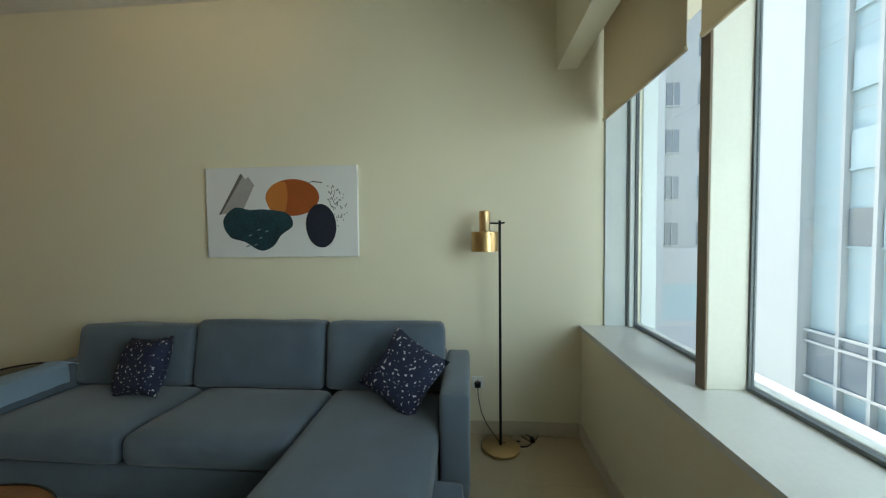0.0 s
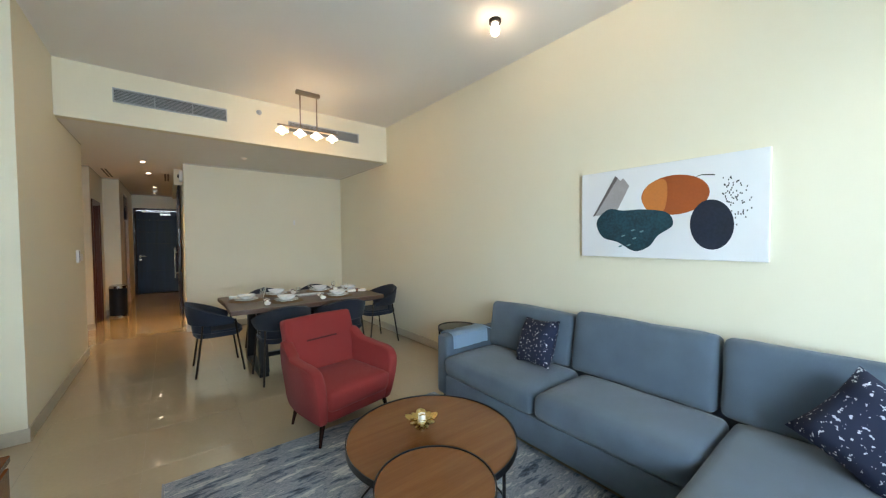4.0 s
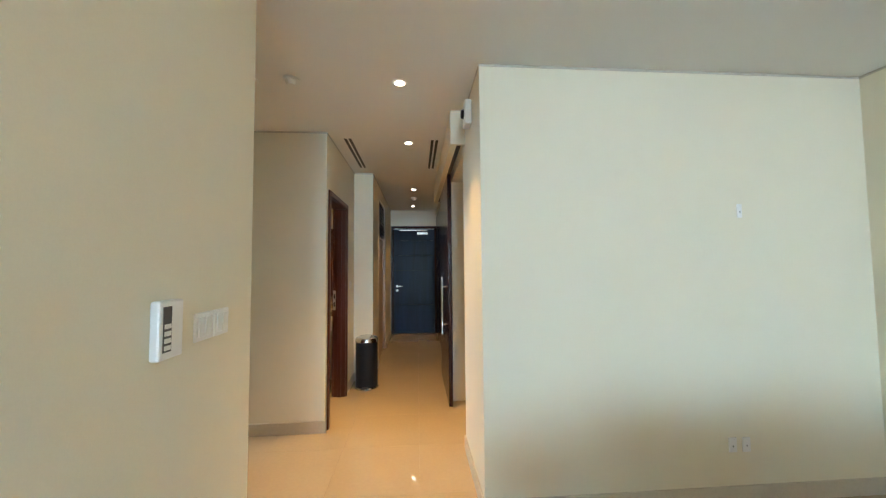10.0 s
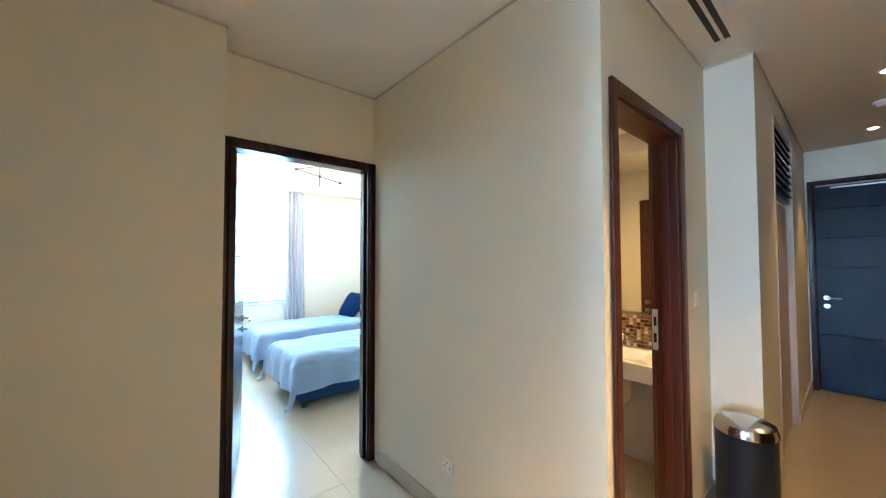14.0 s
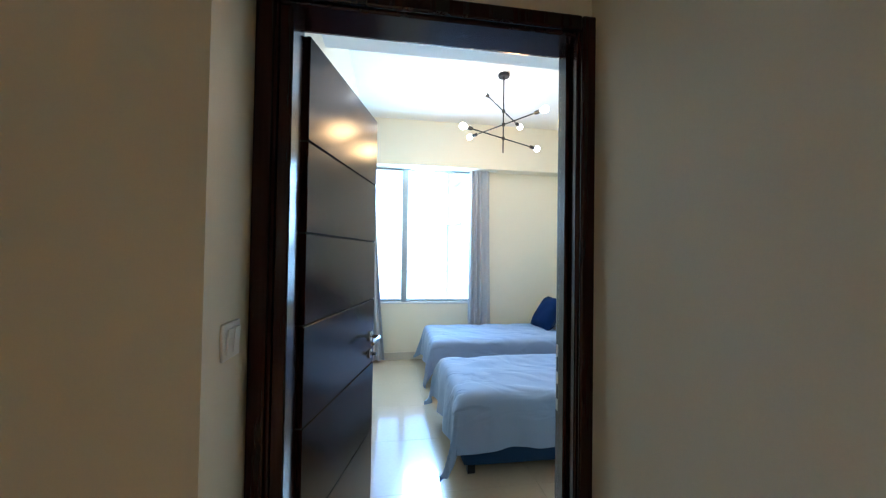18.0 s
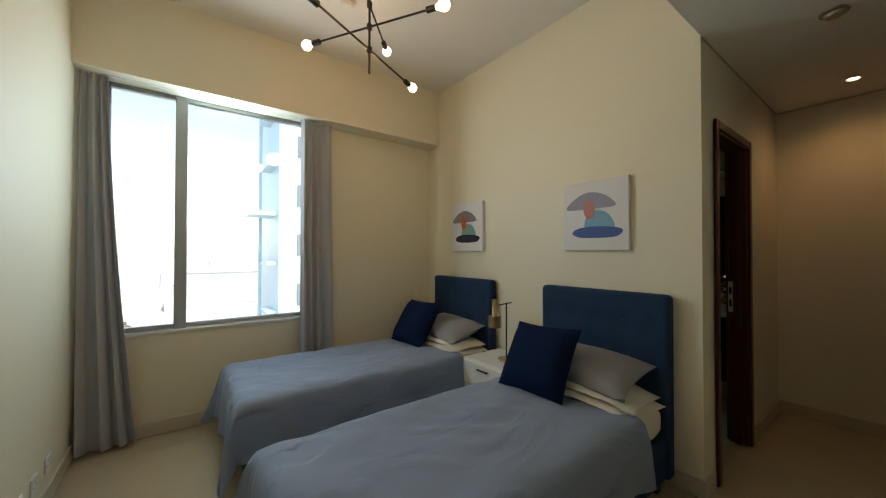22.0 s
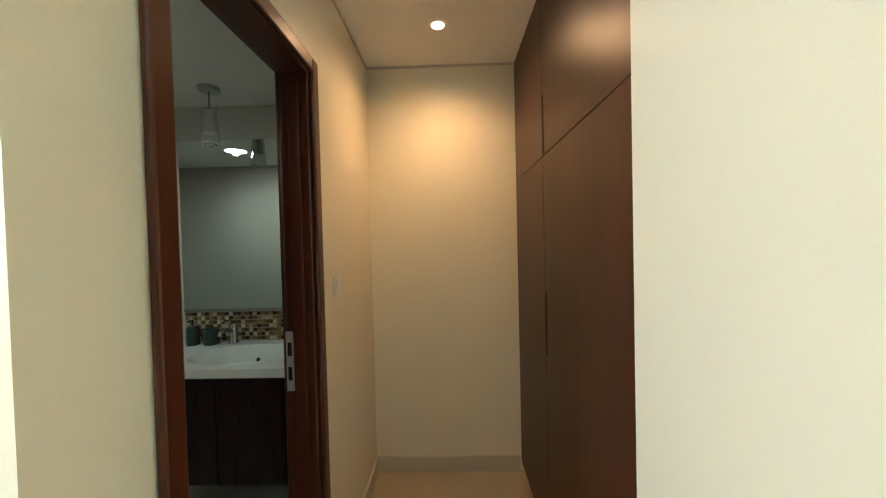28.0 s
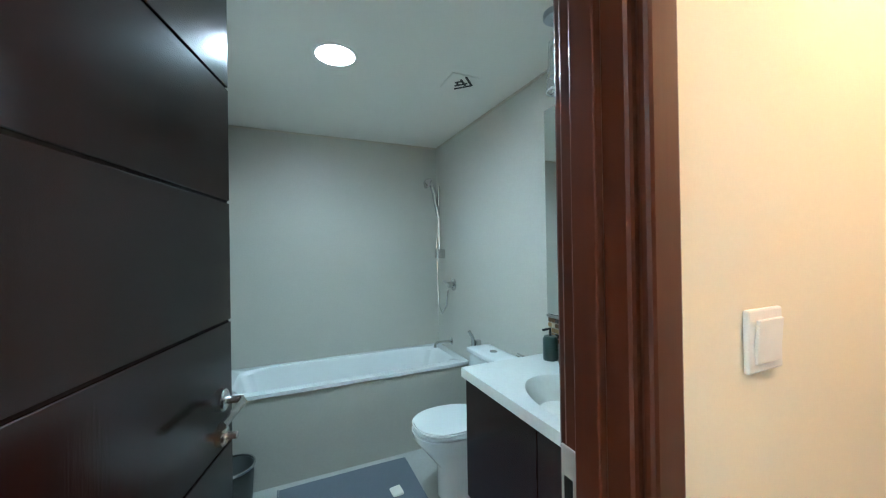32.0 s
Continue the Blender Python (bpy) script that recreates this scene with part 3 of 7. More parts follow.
def lever(parent, x, y0, side, z, towards=-1):
    """A lever handle on a rose with a key rose below, on the face y0 of a leaf drawn along x."""
    y = y0
    rose = part("handle_rose", moved(lathe_bm([(0.026, 0), (0.026, 0.008), (0.022, 0.011), (0, 0.011)], 20), Matrix.Translation((x, y, z)) @ Matrix.Rotation(radians(-90 * side), 4, "X")), CHROME, parent, "chrome handle rose", True)
    pts = [(x, y, z), (x, y + side * 0.045, z), (x + towards * 0.02, y + side * 0.055, z), (x + towards * 0.13, y + side * 0.055, z - 0.004)]
    part("lever", tube_bm(pts, 0.009, 8), CHROME, rose, "chrome lever", True)
    key = part("key_rose", moved(lathe_bm([(0.024, 0), (0.024, 0.007), (0.020, 0.010), (0, 0.010)], 20), Matrix.Translation((x, y, z - 0.085)) @ Matrix.Rotation(radians(-90 * side), 4, "X")), CHROME, parent, "chrome key rose", True)
    part("turn_knob", tube_bm([(x, y + side * 0.008, z - 0.085), (x, y + side * 0.035, z - 0.085)], 0.009, 8), CHROME, key, "", True)


def door_leaf(name, m, width, height, material, label, grooves, levers=True, thick=0.042, lz=1.0):
    """A flush leaf made of boards between recessed grooves; local x runs from the hinge to the lock."""
    root = thing(name, m, label, "door")
    part("core", box_bm(0.002, width - 0.002, 0.005, thick - 0.005, 0.008, height - 0.002), GROOVE, root)
    zs = [0.006] + list(grooves) + [height]
    for a, b in zip(zs, zs[1:]):
        part("board", box_bm(0, width, 0, thick, a + 0.003, b - 0.003, 0.0015, 1), material, root)
    for z in (0.25, height / 2, height - 0.25):
        part("hinge", tube_bm([(-0.006, thick + 0.003, z - 0.05), (-0.006, thick + 0.003, z + 0.05)], 0.007, 8), CHROME, root, "steel hinge", True)
    if levers:
        for side, y in ((1, thick), (-1, 0)):
            lever(root, width - 0.06, y, side, lz)
        part("latch_plate", box_bm(width, width + 0.002, thick / 2 - 0.011, thick / 2 + 0.011, lz - 0.15, lz + 0.08), CHROME, root, "steel latch plate")
    return root


GROOVE = mat("black_groove", (0.006, 0.004, 0.003), 0.9)
GRV = (0.52, 0.86, 1.18, 1.47, 1.76)
bed_frame = door_frame("door_frame_bedroom", "x", -2.86, -2.74, 3.972, 4.925, 2.135, DARKWOOD, "dark wenge frame of the bedroom doorway", 0.055, (1, 1.0, -0.04))
part("side_lining", box_bm(-2.862, -2.738, 4.0075, 4.045, 0, 2.099, 0.004), DARKWOOD, bed_frame)
door_leaf("bedroom_door", pose(-2.866, 4.062, 0, 0, 0, 165.5), 0.715, 2.095, DARKWOOD, "dark stained bedroom door standing open, with grooved boards", GRV)
door_frame("door_frame_ensuite", "x", -3.88, -3.78, 7.035, 7.742, 2.13, REDWOOD, "red-brown wooden frame of the bathroom doorway", 0.06, (1, 1.045, -0.042))
door_leaf("bathroom_door", pose(-3.906, 7.072, 0, 0, 0, 166), 0.665, 2.09, DARKWOOD, "dark stained bathroom door standing open inwards", (0.62, 0.95, 1.25, 1.55, 1.84), lz=1.07)
door_frame("door_frame_guest_bath", "x", -1.15, -1.03, 5.01, 5.815, 2.12, REDWOOD, "red-brown wooden frame of the guest bathroom doorway", 0.06, (1, 1.065, -0.058))
door_leaf("guest_bath_door", pose(-1.18, 5.10, 0, 0, 0, 178), 0.73, 2.075, REDWOOD, "red-brown guest bathroom door standing open inwards", GRV)
door_frame("door_frame_master", "x", -2.62, -2.5, 2.275, 3.155, 2.13, DARKWOOD, "dark wenge frame of another bedroom doorway", 0.06, (1, 1.0, 0.03))
door_leaf("master_door", pose(-2.645, 2.315, 0, 0, 0, 172), 0.80, 2.085, DARKWOOD, "dark stained door standing open beyond the lobby", GRV)

# entrance door
fd = thing("entrance_door", pose(-0.28, 9.40, 0), "dark blue-black entrance door, closed, with grooves and closer", "door")
FDOOR = wood("blue_black_veneer", (0.002, 0.004, 0.016), (0.004, 0.009, 0.032), 0.34, 0.8, "z", 0.0, 0.13)
wpart("core", box_bm(-0.715, 0.155, 9.395, 9.43, 0.006, 2.255), GROOVE, fd)
for a, b in zip((0.006, 0.62, 1.36, 1.68, 2.0), (0.62, 1.36, 1.68, 2.0, 2.258)):
    wpart("board", box_bm(-0.718, 0.158, 9.385, 9.40, a + 0.004, b - 0.004, 0.002), FDOOR, fd)
wpart("handle_rose", moved(lathe_bm([(0.026, 0), (0.026, 0.01), (0, 0.01)], 20), Matrix.Translation((-0.65, 9.385, 1.02)) @ Matrix.Rotation(radians(90), 4, "X")), CHROME, fd, "chrome rose", True)
wpart("key_rose", moved(lathe_bm([(0.026, 0), (0.026, 0.01), (0, 0.01)], 20), Matrix.Translation((-0.65, 9.385, 0.93)) @ Matrix.Rotation(radians(90), 4, "X")), CHROME, fd, "chrome rose", True)
wpart("lever", tube_bm([(-0.65, 9.375, 1.02), (-0.65, 9.335, 1.02), (-0.54, 9.330, 1.02)], 0.009), CHROME, fd, "chrome lever", True)
closer = wpart("door_closer", box_bm(-0.22, 0.02, 9.335, 9.385, 2.13, 2.19, 0.008, 2), CHROME, fd, "silver door closer box")
wpart("closer_arm", box_bm(-0.60, 0.0, 9.325, 9.34, 2.215, 2.235, 0.003), CHROME, fd, "silver closer arm")
door_frame("door_frame_entrance", "y", 9.34, 9.55, -0.76, 0.20, 2.30, DARKWOOD, "dark wenge frame of the entrance door", 0.05)
block("wall_outside_door", [(-0.72, 0.16, 9.50, 9.54, 0, 2.26)], PAINT, "wall that closes the doorway behind the entrance door")

# sliding kitchen door on its rail, with the boxed pelmet
sd = thing("sliding_door", pose(0.12, 5.93, 0), "dark glossy sliding kitchen door pushed open, with a long bar handle", "door")
wpart("panel", box_bm(0.098, 0.138, 5.37, 6.50, 0.01, 2.40, 0.004, 1), DARKWOOD, sd)
bar = wpart("bar_handle", tube_bm([(0.045, 5.50, 0.72), (0.045, 5.50, 1.32)], 0.013, 10), CHROME, sd, "brushed steel bar handle", True)
for z in (0.82, 1.22):
    wpart("handle_post", tube_bm([(0.045, 5.50, z), (0.098, 5.50, z)], 0.010, 8), CHROME, bar, "", True)
rail = tagged(wpart("door_rail", box_bm(0.10, 0.136, 4.50, 6.95, 2.405, 2.44), BLACK, None, "black sliding door rail under the pelmet"), category="door rail")
block("pelmet_sliding_door", [(0.045, 0.096, 4.44, 7.0, 2.39, HALL_C), (0.096, 0.16, 4.44, 7.0, 2.442, HALL_C), (0.096, 0.16, 4.44, 4.47, 2.39, 2.442)], PAINT, "boxed cream pelmet over the sliding door", "pelmet")

# tall dark closet doors by the entrance
cl = thing("entry_closet", pose(0.24, 8.25, 0), "tall dark wenge closet with three doors beside the entrance", "closet")
wpart("carcass", box_bm(0.215, 0.30, 7.285, 9.215, 0.0, 2.50), GROOVE, cl)
for k in range(3):
    d = wpart("door", box_bm(0.185, 0.212, 7.29 + k * 0.643, 7.925 + k * 0.643, 0.06, 2.495, 0.003), DARKWOOD, cl)
wpart("edge_strip", box_bm(0.165, 0.205, 7.268, 7.284, 0.0, 2.50, 0.002), CHROME, cl, "thin pale edge strip")
block("wall_over_closet", [(0.20, 0.30, 7.28, 9.22, 2.50, HALL_C)], PAINT, "cream wall over the closet")
# service cupboard in the left wall of the hall
sc = thing("service_cupboard", pose(-0.82, 7.54, 0), "beige flush cupboard with a dark louvred panel above", "cupboard")
BEIGE = mat("beige_laminate", (0.52, 0.40, 0.28), 0.4, vary=0.05)
wpart("door", box_bm(-0.86, -0.83, 7.04, 8.04, 0.01, 1.90, 0.003), BEIGE, sc)
wpart("frame_side", box_bm(-0.87, -0.785, 7.02, 7.038, 0.0, 2.48), BEIGE, sc)
wpart("frame_side", box_bm(-0.87, -0.785, 8.042, 8.06, 0.0, 2.48), BEIGE, sc)
wpart("transom_panel", box_bm(-0.85, -0.80, 7.04, 8.04, 1.93, 2.47, 0.004), DARKWOOD, sc, "dark transom panel")
for k in range(8):
    wpart("louvre", moved(box_bm(-0.012, 0.012, 7.06, 8.02, -0.004, 0.004), pose(-0.795, 0, 1.99 + k * 0.06, 0, 30)), DARKWOOD, sc)

# ---------------------------------------------------------------- living room window
wn = tagged(new("window_1"), "tall living room window with slim mullions and grey gaskets", "window", kind="structure")
for x in (2.655, 1.67, 0.60, -0.47):
    w = 0.05
    part("mullion", box_bm(x, x + w if x < 2.6 else 2.70, -4.56, -4.38 if x < 2.6 else -4.503, 0.81, 2.80, 0.004), FRAME if x < 2.6 else JAMB, wn, "champagne aluminium mullion" if x < 2.6 else "pale end mullion")
    if x < 2.6:
        # added strip: paints the room-side edge as it looks in shade
        part("mullion_edge_shade", box_bm(x - 0.006, x + w + 0.004, -4.379, -4.368, 0.81, 2.80, 0.002), EDGE_SHADE, wn, "brown strip painted as shade on the mullion front edge")
part("jamb_lining", box_bm(2.684, 2.70, -4.502, -4.35, 0.81, 2.80, 0.002), JAMB, wn, "pale blue-white side lining")
part("jamb_gasket", box_bm(2.676, 2.6835, -4.502, -4.490, 0.812, 2.80, 0.001), GASKET, wn, "dark grey rubber gasket")
part("outer_reveal", box_bm(2.684, 2.699, -4.70, -4.605, 0.79, 2.90, 0.002), JAMB, wn, "pale cladding outside the glass")
part("head_frame", box_bm(-1.12, 2.70, -4.60, -4.565, 2.72, 2.80, 0.003), FRAME, wn)
part("bottom_frame", box_bm(-1.12, 2.70, -4.60, -4.565, 0.81, 0.835, 0.003), FRAME, wn)
for x0, x1 in ((1.72, 2.655), (0.65, 1.67), (-0.42, 0.60), (-1.12, -0.47)):
    p = part("pane", box_bm(x0 + 0.01, x1 - 0.01, -4.556, -4.544, 0.825, 2.75), GLASS, wn, "clear window pane")
    p.visible_shadow = False
    g = bmesh.new()
    for a, b, c, d in ((x0, x0 + 0.010, 0.812, 2.76), (x1 - 0.010, x1, 0.812, 2.76), (x0 + 0.014, x1 - 0.014, 0.812, 0.828), (x0 + 0.014, x1 - 0.014, 2.745, 2.76)):
        box_bm(a, b, -4.563, -4.535, c, d, bm=g)
    part("gasket", g, GASKET, wn, "dark grey rubber gasket")

BLIND = mat("cream_roller_blind", (0.68, 0.60, 0.47), 0.9, vary=0.03, fine=500, bump=0.15)
_bn, _bl, _bb = nodes_of(BLIND)
_thin, _share = _bn.new("ShaderNodeBsdfTranslucent"), _bn.new("ShaderNodeMixShader")
_thin.inputs["Color"].default_value = (0.70, 0.60, 0.45, 1)
_share.inputs[0].default_value = 0.45
_bl.new(_bb.outputs[0], _share.inputs[1])
_bl.new(_thin.outputs[0], _share.inputs[2])
_bl.new(_share.outputs[0], _bn["Material Output"].inputs["Surface"])
for x0, x1 in ((1.735, 2.665), (0.665, 1.66), (-0.41, 0.59)):
    rb = thing("roller_blind", pose((x0 + x1) / 2, -4.34, 2.9), "cream roller blind pulled a little way down", "blind", "living room blinds")
    wpart("roller", tube_bm([(x0, -4.36, 2.88), (x1, -4.36, 2.88)], 0.035, 14), BLIND, rb, "", True)
    wpart("fabric", box_bm(x0 + 0.01, x1 - 0.01, -4.326, -4.323, 2.235, 2.88), BLIND, rb)
    wpart("bottom_bar", box_bm(x0 + 0.01, x1 - 0.01, -4.334, -4.315, 2.215, 2.236, 0.004), BLIND, rb)
    for x in (x0 - 0.004, x1 + 0.001):
        wpart("bracket", box_bm(x, x + 0.003, -4.40, -4.32, 2.84, 3.0), WHITE, rb)

# ---------------------------------------------------------------- sofa
sofa = thing("corner_sofa", pose(2.2, -1.95, 0), "grey-blue cloth corner sofa with a chaise against the wall", "sofa")
wpart("base", soft_bm(1.82, 2.63, -3.24, -0.66, 0.07, 0.27, 0.025, 5), SOFA_CLOTH, sofa, "", True)
wpart("chaise_base", soft_bm(1.02, 1.83, -3.38, -2.52, 0.07, 0.27, 0.025, 5), SOFA_CLOTH, sofa, "", True)
wpart("back_frame", soft_bm(2.50, 2.66, -3.255, -0.665, 0.07, 0.66, 0.03, 5), SOFA_CLOTH, sofa, "", True)
wpart("low_arm", soft_bm(1.84, 2.66, -0.67, -0.52, 0.07, 0.60, 0.035, 6), SOFA_CLOTH, sofa, "", True)
wpart("high_arm", soft_bm(1.93, 2.66, -3.41, -3.25, 0.07, 0.645, 0.03, 6), SOFA_CLOTH, sofa, "", True)
wpart("seat_cushion", soft_bm(1.79, 2.42, -1.60, -0.67, 0.27, 0.445, 0.06, 8, 0.018, 0.006, 1), SOFA_CLOTH, sofa, "", True)
wpart("seat_cushion", soft_bm(1.79, 2.42, -2.51, -1.605, 0.27, 0.445, 0.06, 8, 0.018, 0.006, 2), SOFA_CLOTH, sofa, "", True)
wpart("chaise_cushion", soft_bm(1.00, 2.42, -3.245, -2.515, 0.27, 0.450, 0.06, 9, 0.016, 0.006, 3), SOFA_CLOTH, sofa, "", True)
for y0, y1, s in ((-1.515, -0.645, 4), (-2.44, -1.525, 5), (-3.245, -2.45, 6)):
    bm = soft_bm(-0.10, 0.10, y0, y1, 0.0, 0.42 if s == 4 else 0.45, 0.055, 8, 0.0, 0.012, s)
    wpart("back_cushion", moved(bm, pose(2.45, 0, 0.43, 0, 9)), SOFA_CLOTH, sofa, "", True)
for x, y in ((1.90, -0.60), (1.90, -2.3), (1.08, -2.60), (1.08, -3.30), (2.58, -0.60), (2.58, -3.30)):
    wpart("leg", box_bm(x - 0.025, x + 0.025, y - 0.025, y + 0.025, 0, 0.075, 0.004), BLACK, sofa)


def speckled(name, base, fleck):
    """Dark cloth with shiny pale flecks printed on it."""
    m = mat(name, base, 0.85, vary=0.15, fine=300, bump=0.15)
    nodes, links, bsdf = nodes_of(m)
    tex, cut, mix = nodes.new("ShaderNodeTexNoise"), nodes.new("ShaderNodeMath"), nodes.new("ShaderNodeMix")
    coords = nodes.new("ShaderNodeTexCoord")
    links.new(coords.outputs["Object"], tex.inputs["Vector"])
    tex.inputs["Scale"].default_value, tex.inputs["Detail"].default_value = 58, 3
    cut.operation, cut.inputs[1].default_value = "GREATER_THAN", 0.635
    links.new(tex.outputs[0], cut.inputs[0])
    mix.data_type = "RGBA"
    old = bsdf.inputs["Base Color"].links[0].from_socket
    links.new(cut.outputs[0], mix.inputs[0])
    links.new(old, mix.inputs[6])
    mix.inputs[7].default_value = (*fleck, 1)
    links.new(mix.outputs[2], bsdf.inputs["Base Color"])
    return m


FLECK = speckled("navy_cloth_with_silver_flecks", (0.010, 0.016, 0.045), (0.55, 0.55, 0.60))
for x, y, z, rx, ry, rz in ((2.225, -1.33, 0.64, 0, -66, -12), (2.20, -3.02, 0.645, 0, -62, -6)):
    tp = thing("throw_pillow", pose(x, y, z, rx, ry, rz) @ pose(0, 0, 0, 0, 0, -30 if y < -2 else 6), "navy cushion with silver flecks leaning on the sofa", "cushion", "cushions on the sofa")
    part("cover", pillow_bm(0.37 if y > -2 else 0.40, 0.37 if y > -2 else 0.40, 0.15, 12, 0.10, x), FLECK, tp, "", True)
    part("seam", tube_bm([(0.165, -0.165, 0), (0.152, 0, 0), (0.165, 0.165, 0)], 0.003, 5), NAVY_CLOTH, tp)


def blanket():
    """A folded throw over the low arm, hanging down outside and in, with a fringe."""
    root = thing("folded_throw", pose(2.15, -0.6, 0.6), "pale blue fringed throw folded over the sofa arm", "blanket")
    bm, n = bmesh.new(), 16
    path = [(-0.505, 0.50), (-0.503, 0.56), (-0.508, 0.60), (-0.53, 0.613), (-0.60, 0.618), (-0.66, 0.614), (-0.685, 0.595), (-0.69, 0.54), (-0.692, 0.485)]
    grid = []
    for i in range(n + 1):
        x = 1.90 + 0.42 * i / n
        grid.append([bm.verts.new((x + 0.01 * noise.noise(Vector((i * 0.4, j * 0.5, 0))), y, z + 0.008 * noise.noise(Vector((i * 0.35, j * 0.7, 3))))) for j, (y, z) in enumerate(path)])
    for i in range(n):
        for j in range(len(path) - 1):
            bm.faces.new((grid[i][j], grid[i + 1][j], grid[i + 1][j + 1], grid[i][j + 1]))
    bmesh.ops.solidify(bm, geom=list(bm.faces), thickness=-0.012)
    wpart("cloth", bm, THROW, root, "", True)
    fr = bmesh.new()
    for k in range(22):
        y, z = -0.50 - 0.19 * k / 21, 0.622 - 0.01 * abs(k - 10) / 10
        tube_bm([(2.315, y, z), (2.345, y + 0.004 * math.sin(k * 2.1), z - 0.004), (2.372, y + 0.008 * math.sin(k * 1.7), z - 0.02)], 0.0025, 4, fr)
    wpart("fringe", fr, THROW, root, "pale tasselled fringe")


THROW = mat("pale_blue_knit", (0.36, 0.50, 0.64), 0.95, vary=0.12, fine=260, bump=0.5, sheen=0.3)
blanket()

# ---------------------------------------------------------------- framed print over the sofa
CANVAS = mat("grey_white_canvas", (0.74, 0.74, 0.75), 0.8, vary=0.02, fine=500, bump=0.1)


def ink(name, colour, vary=0.09, scale=9):
    return mat(name, colour, 0.8, vary=vary, scale=scale, fine=60)


def blob(pts, n=48):
    """A closed smooth outline through a few points."""
    out, k = [], len(pts)
    for i in range(k):
        p0, p1, p2, p3 = (Vector(pts[(i + j - 1) % k]) for j in range(4))
        for s in range(n // k + 1):
            t = s / (n // k + 1)
            out.append(0.5 * ((2 * p1) + (p2 - p0) * t + (2 * p0 - 5 * p1 + 4 * p2 - p3) * t * t + (3 * p1 - p0 - 3 * p2 + p3) * t ** 3))
    return [(v[0], v[1]) for v in out]


def oval(cx, cy, rx, ry, tilt=0.0, n=32):
    c, s = math.cos(radians(tilt)), math.sin(radians(tilt))
    return [(cx + rx * math.cos(a) * c - ry * math.sin(a) * s, cy + rx * math.cos(a) * s + ry * math.sin(a) * c) for a in (2 * math.pi * k / n for k in range(n))]


def shape(name, pts, layer, material, parent):
    """A printed shape, laid on the face of a picture whose local z points out."""
    return part(name, disc_bm(pts, 0.0 + 0.0006 * layer, 0.0006 * layer + 0.0005), material, parent)


pic = thing("wall_print", Matrix.Translation((2.67, -2.025, 1.64)) @ Matrix(((0, 0, -1, 0), (-1, 0, 0, 0), (0, 1, 0, 0), (0, 0, 0, 1))), "wide abstract canvas print of fruit-like shapes", "picture")
W2, H2 = 0.58, 0.333
part("canvas", box_bm(-W2, W2, -H2, H2, -0.029, 0.0, 0.003), CANVAS, pic)
shape("grey_roll", [(-0.475, -0.01), (-0.30, 0.285), (-0.265, 0.245), (-0.245, 0.265), (-0.20, 0.20), (-0.30, 0.0)], 1, ink("grey_print", (0.36, 0.33, 0.33)), pic)
shape("grey_roll_edge", [(-0.482, -0.012), (-0.465, -0.012), (-0.285, 0.27), (-0.305, 0.288)], 2, ink("dark_grey_print", (0.13, 0.11, 0.11)), pic)
shape("orange_oval", oval(0.09, 0.105, 0.205, 0.135), 1, ink("rust_print", (0.34, 0.075, 0.012)), pic)
shape("orange_half", blob([(-0.11, 0.09), (-0.07, 0.19), (0.03, 0.22), (0.055, 0.13), (0.03, 0.0), (-0.06, 0.0)]), 2, ink("amber_print", (0.52, 0.17, 0.035)), pic)
shape("teal_blob", blob([(-0.45, -0.06), (-0.36, 0.035), (-0.24, 0.02), (-0.11, 0.02), (0.05, -0.01), (0.09, -0.10), (0.0, -0.17), (-0.06, -0.25), (-0.16, -0.285), (-0.28, -0.22), (-0.40, -0.18)]), 3, ink("teal_print", (0.008, 0.042, 0.058), 0.6), pic)
shape("navy_oval", oval(0.305, -0.105, 0.115, 0.16, 4), 3, ink("navy_print", (0.010, 0.015, 0.032), 0.4), pic)
shape("stalk", [(0.20, 0.205), (0.25, 0.215), (0.32, 0.205), (0.32, 0.212), (0.25, 0.222)], 2, ink("stalk_print", (0.03, 0.03, 0.02)), pic)
_dots = bmesh.new()
for k in range(80):
    a, r = random.uniform(-1.3, 1.5), random.uniform(0.03, 0.15)
    px, py = 0.35 + r * math.cos(a) * 1.05, 0.03 + r * math.sin(a) * 1.1
    box_bm(px - 0.003, px + 0.003, py - 0.005, py + 0.005, 0.0002, 0.0009, bm=_dots)
tagged(part("dots", _dots, ink("dot_print", (0.05, 0.05, 0.05)), pic), kind="stuff")
for sx, sy in ((-0.24, -0.17), (-0.16, -0.19), (-0.20, -0.24), (-0.11, -0.14), (-0.17, -0.13), (-0.26, -0.25)):
    shape("fleck", oval(sx, sy, 0.016, 0.006, 20, 10), 4.2, ink("fleck_print", (0.12, 0.22, 0.23)), pic)

# ---------------------------------------------------------------- floor lamp with its cord, and socket
fl = thing("floor_lamp", pose(2.53, -3.615, 0), "brass floor lamp with a black pole beside the sofa", "lamp")
part("base", lathe_bm([(0, 0), (0.125, 0), (0.13, 0.004), (0.13, 0.018), (0.122, 0.024), (0, 0.026)], 40), BRASS, fl, "round brushed brass base", True)
part("pole", tube_bm([(0, 0, 0.02), (0, 0, 1.55)], 0.009, 10), BLACK, fl, "", True)
part("knuckle", tube_bm([(-0.015, -0.03, 1.535), (0.0, 0.0, 1.53), (0.015, 0.09, 1.535)], 0.006, 8), BLACK, fl, "black swivel arm", True)
head = part("shade", lathe_bm([(0.084, 1.345), (0.088, 1.345), (0.088, 1.475), (0.040, 1.478), (0.036, 1.485), (0.036, 1.61), (0.03, 1.615), (0.0, 1.615)], 36, 0.0, 0.10, cap=False), BRASS, fl, "brushed brass cylinder shade", True)
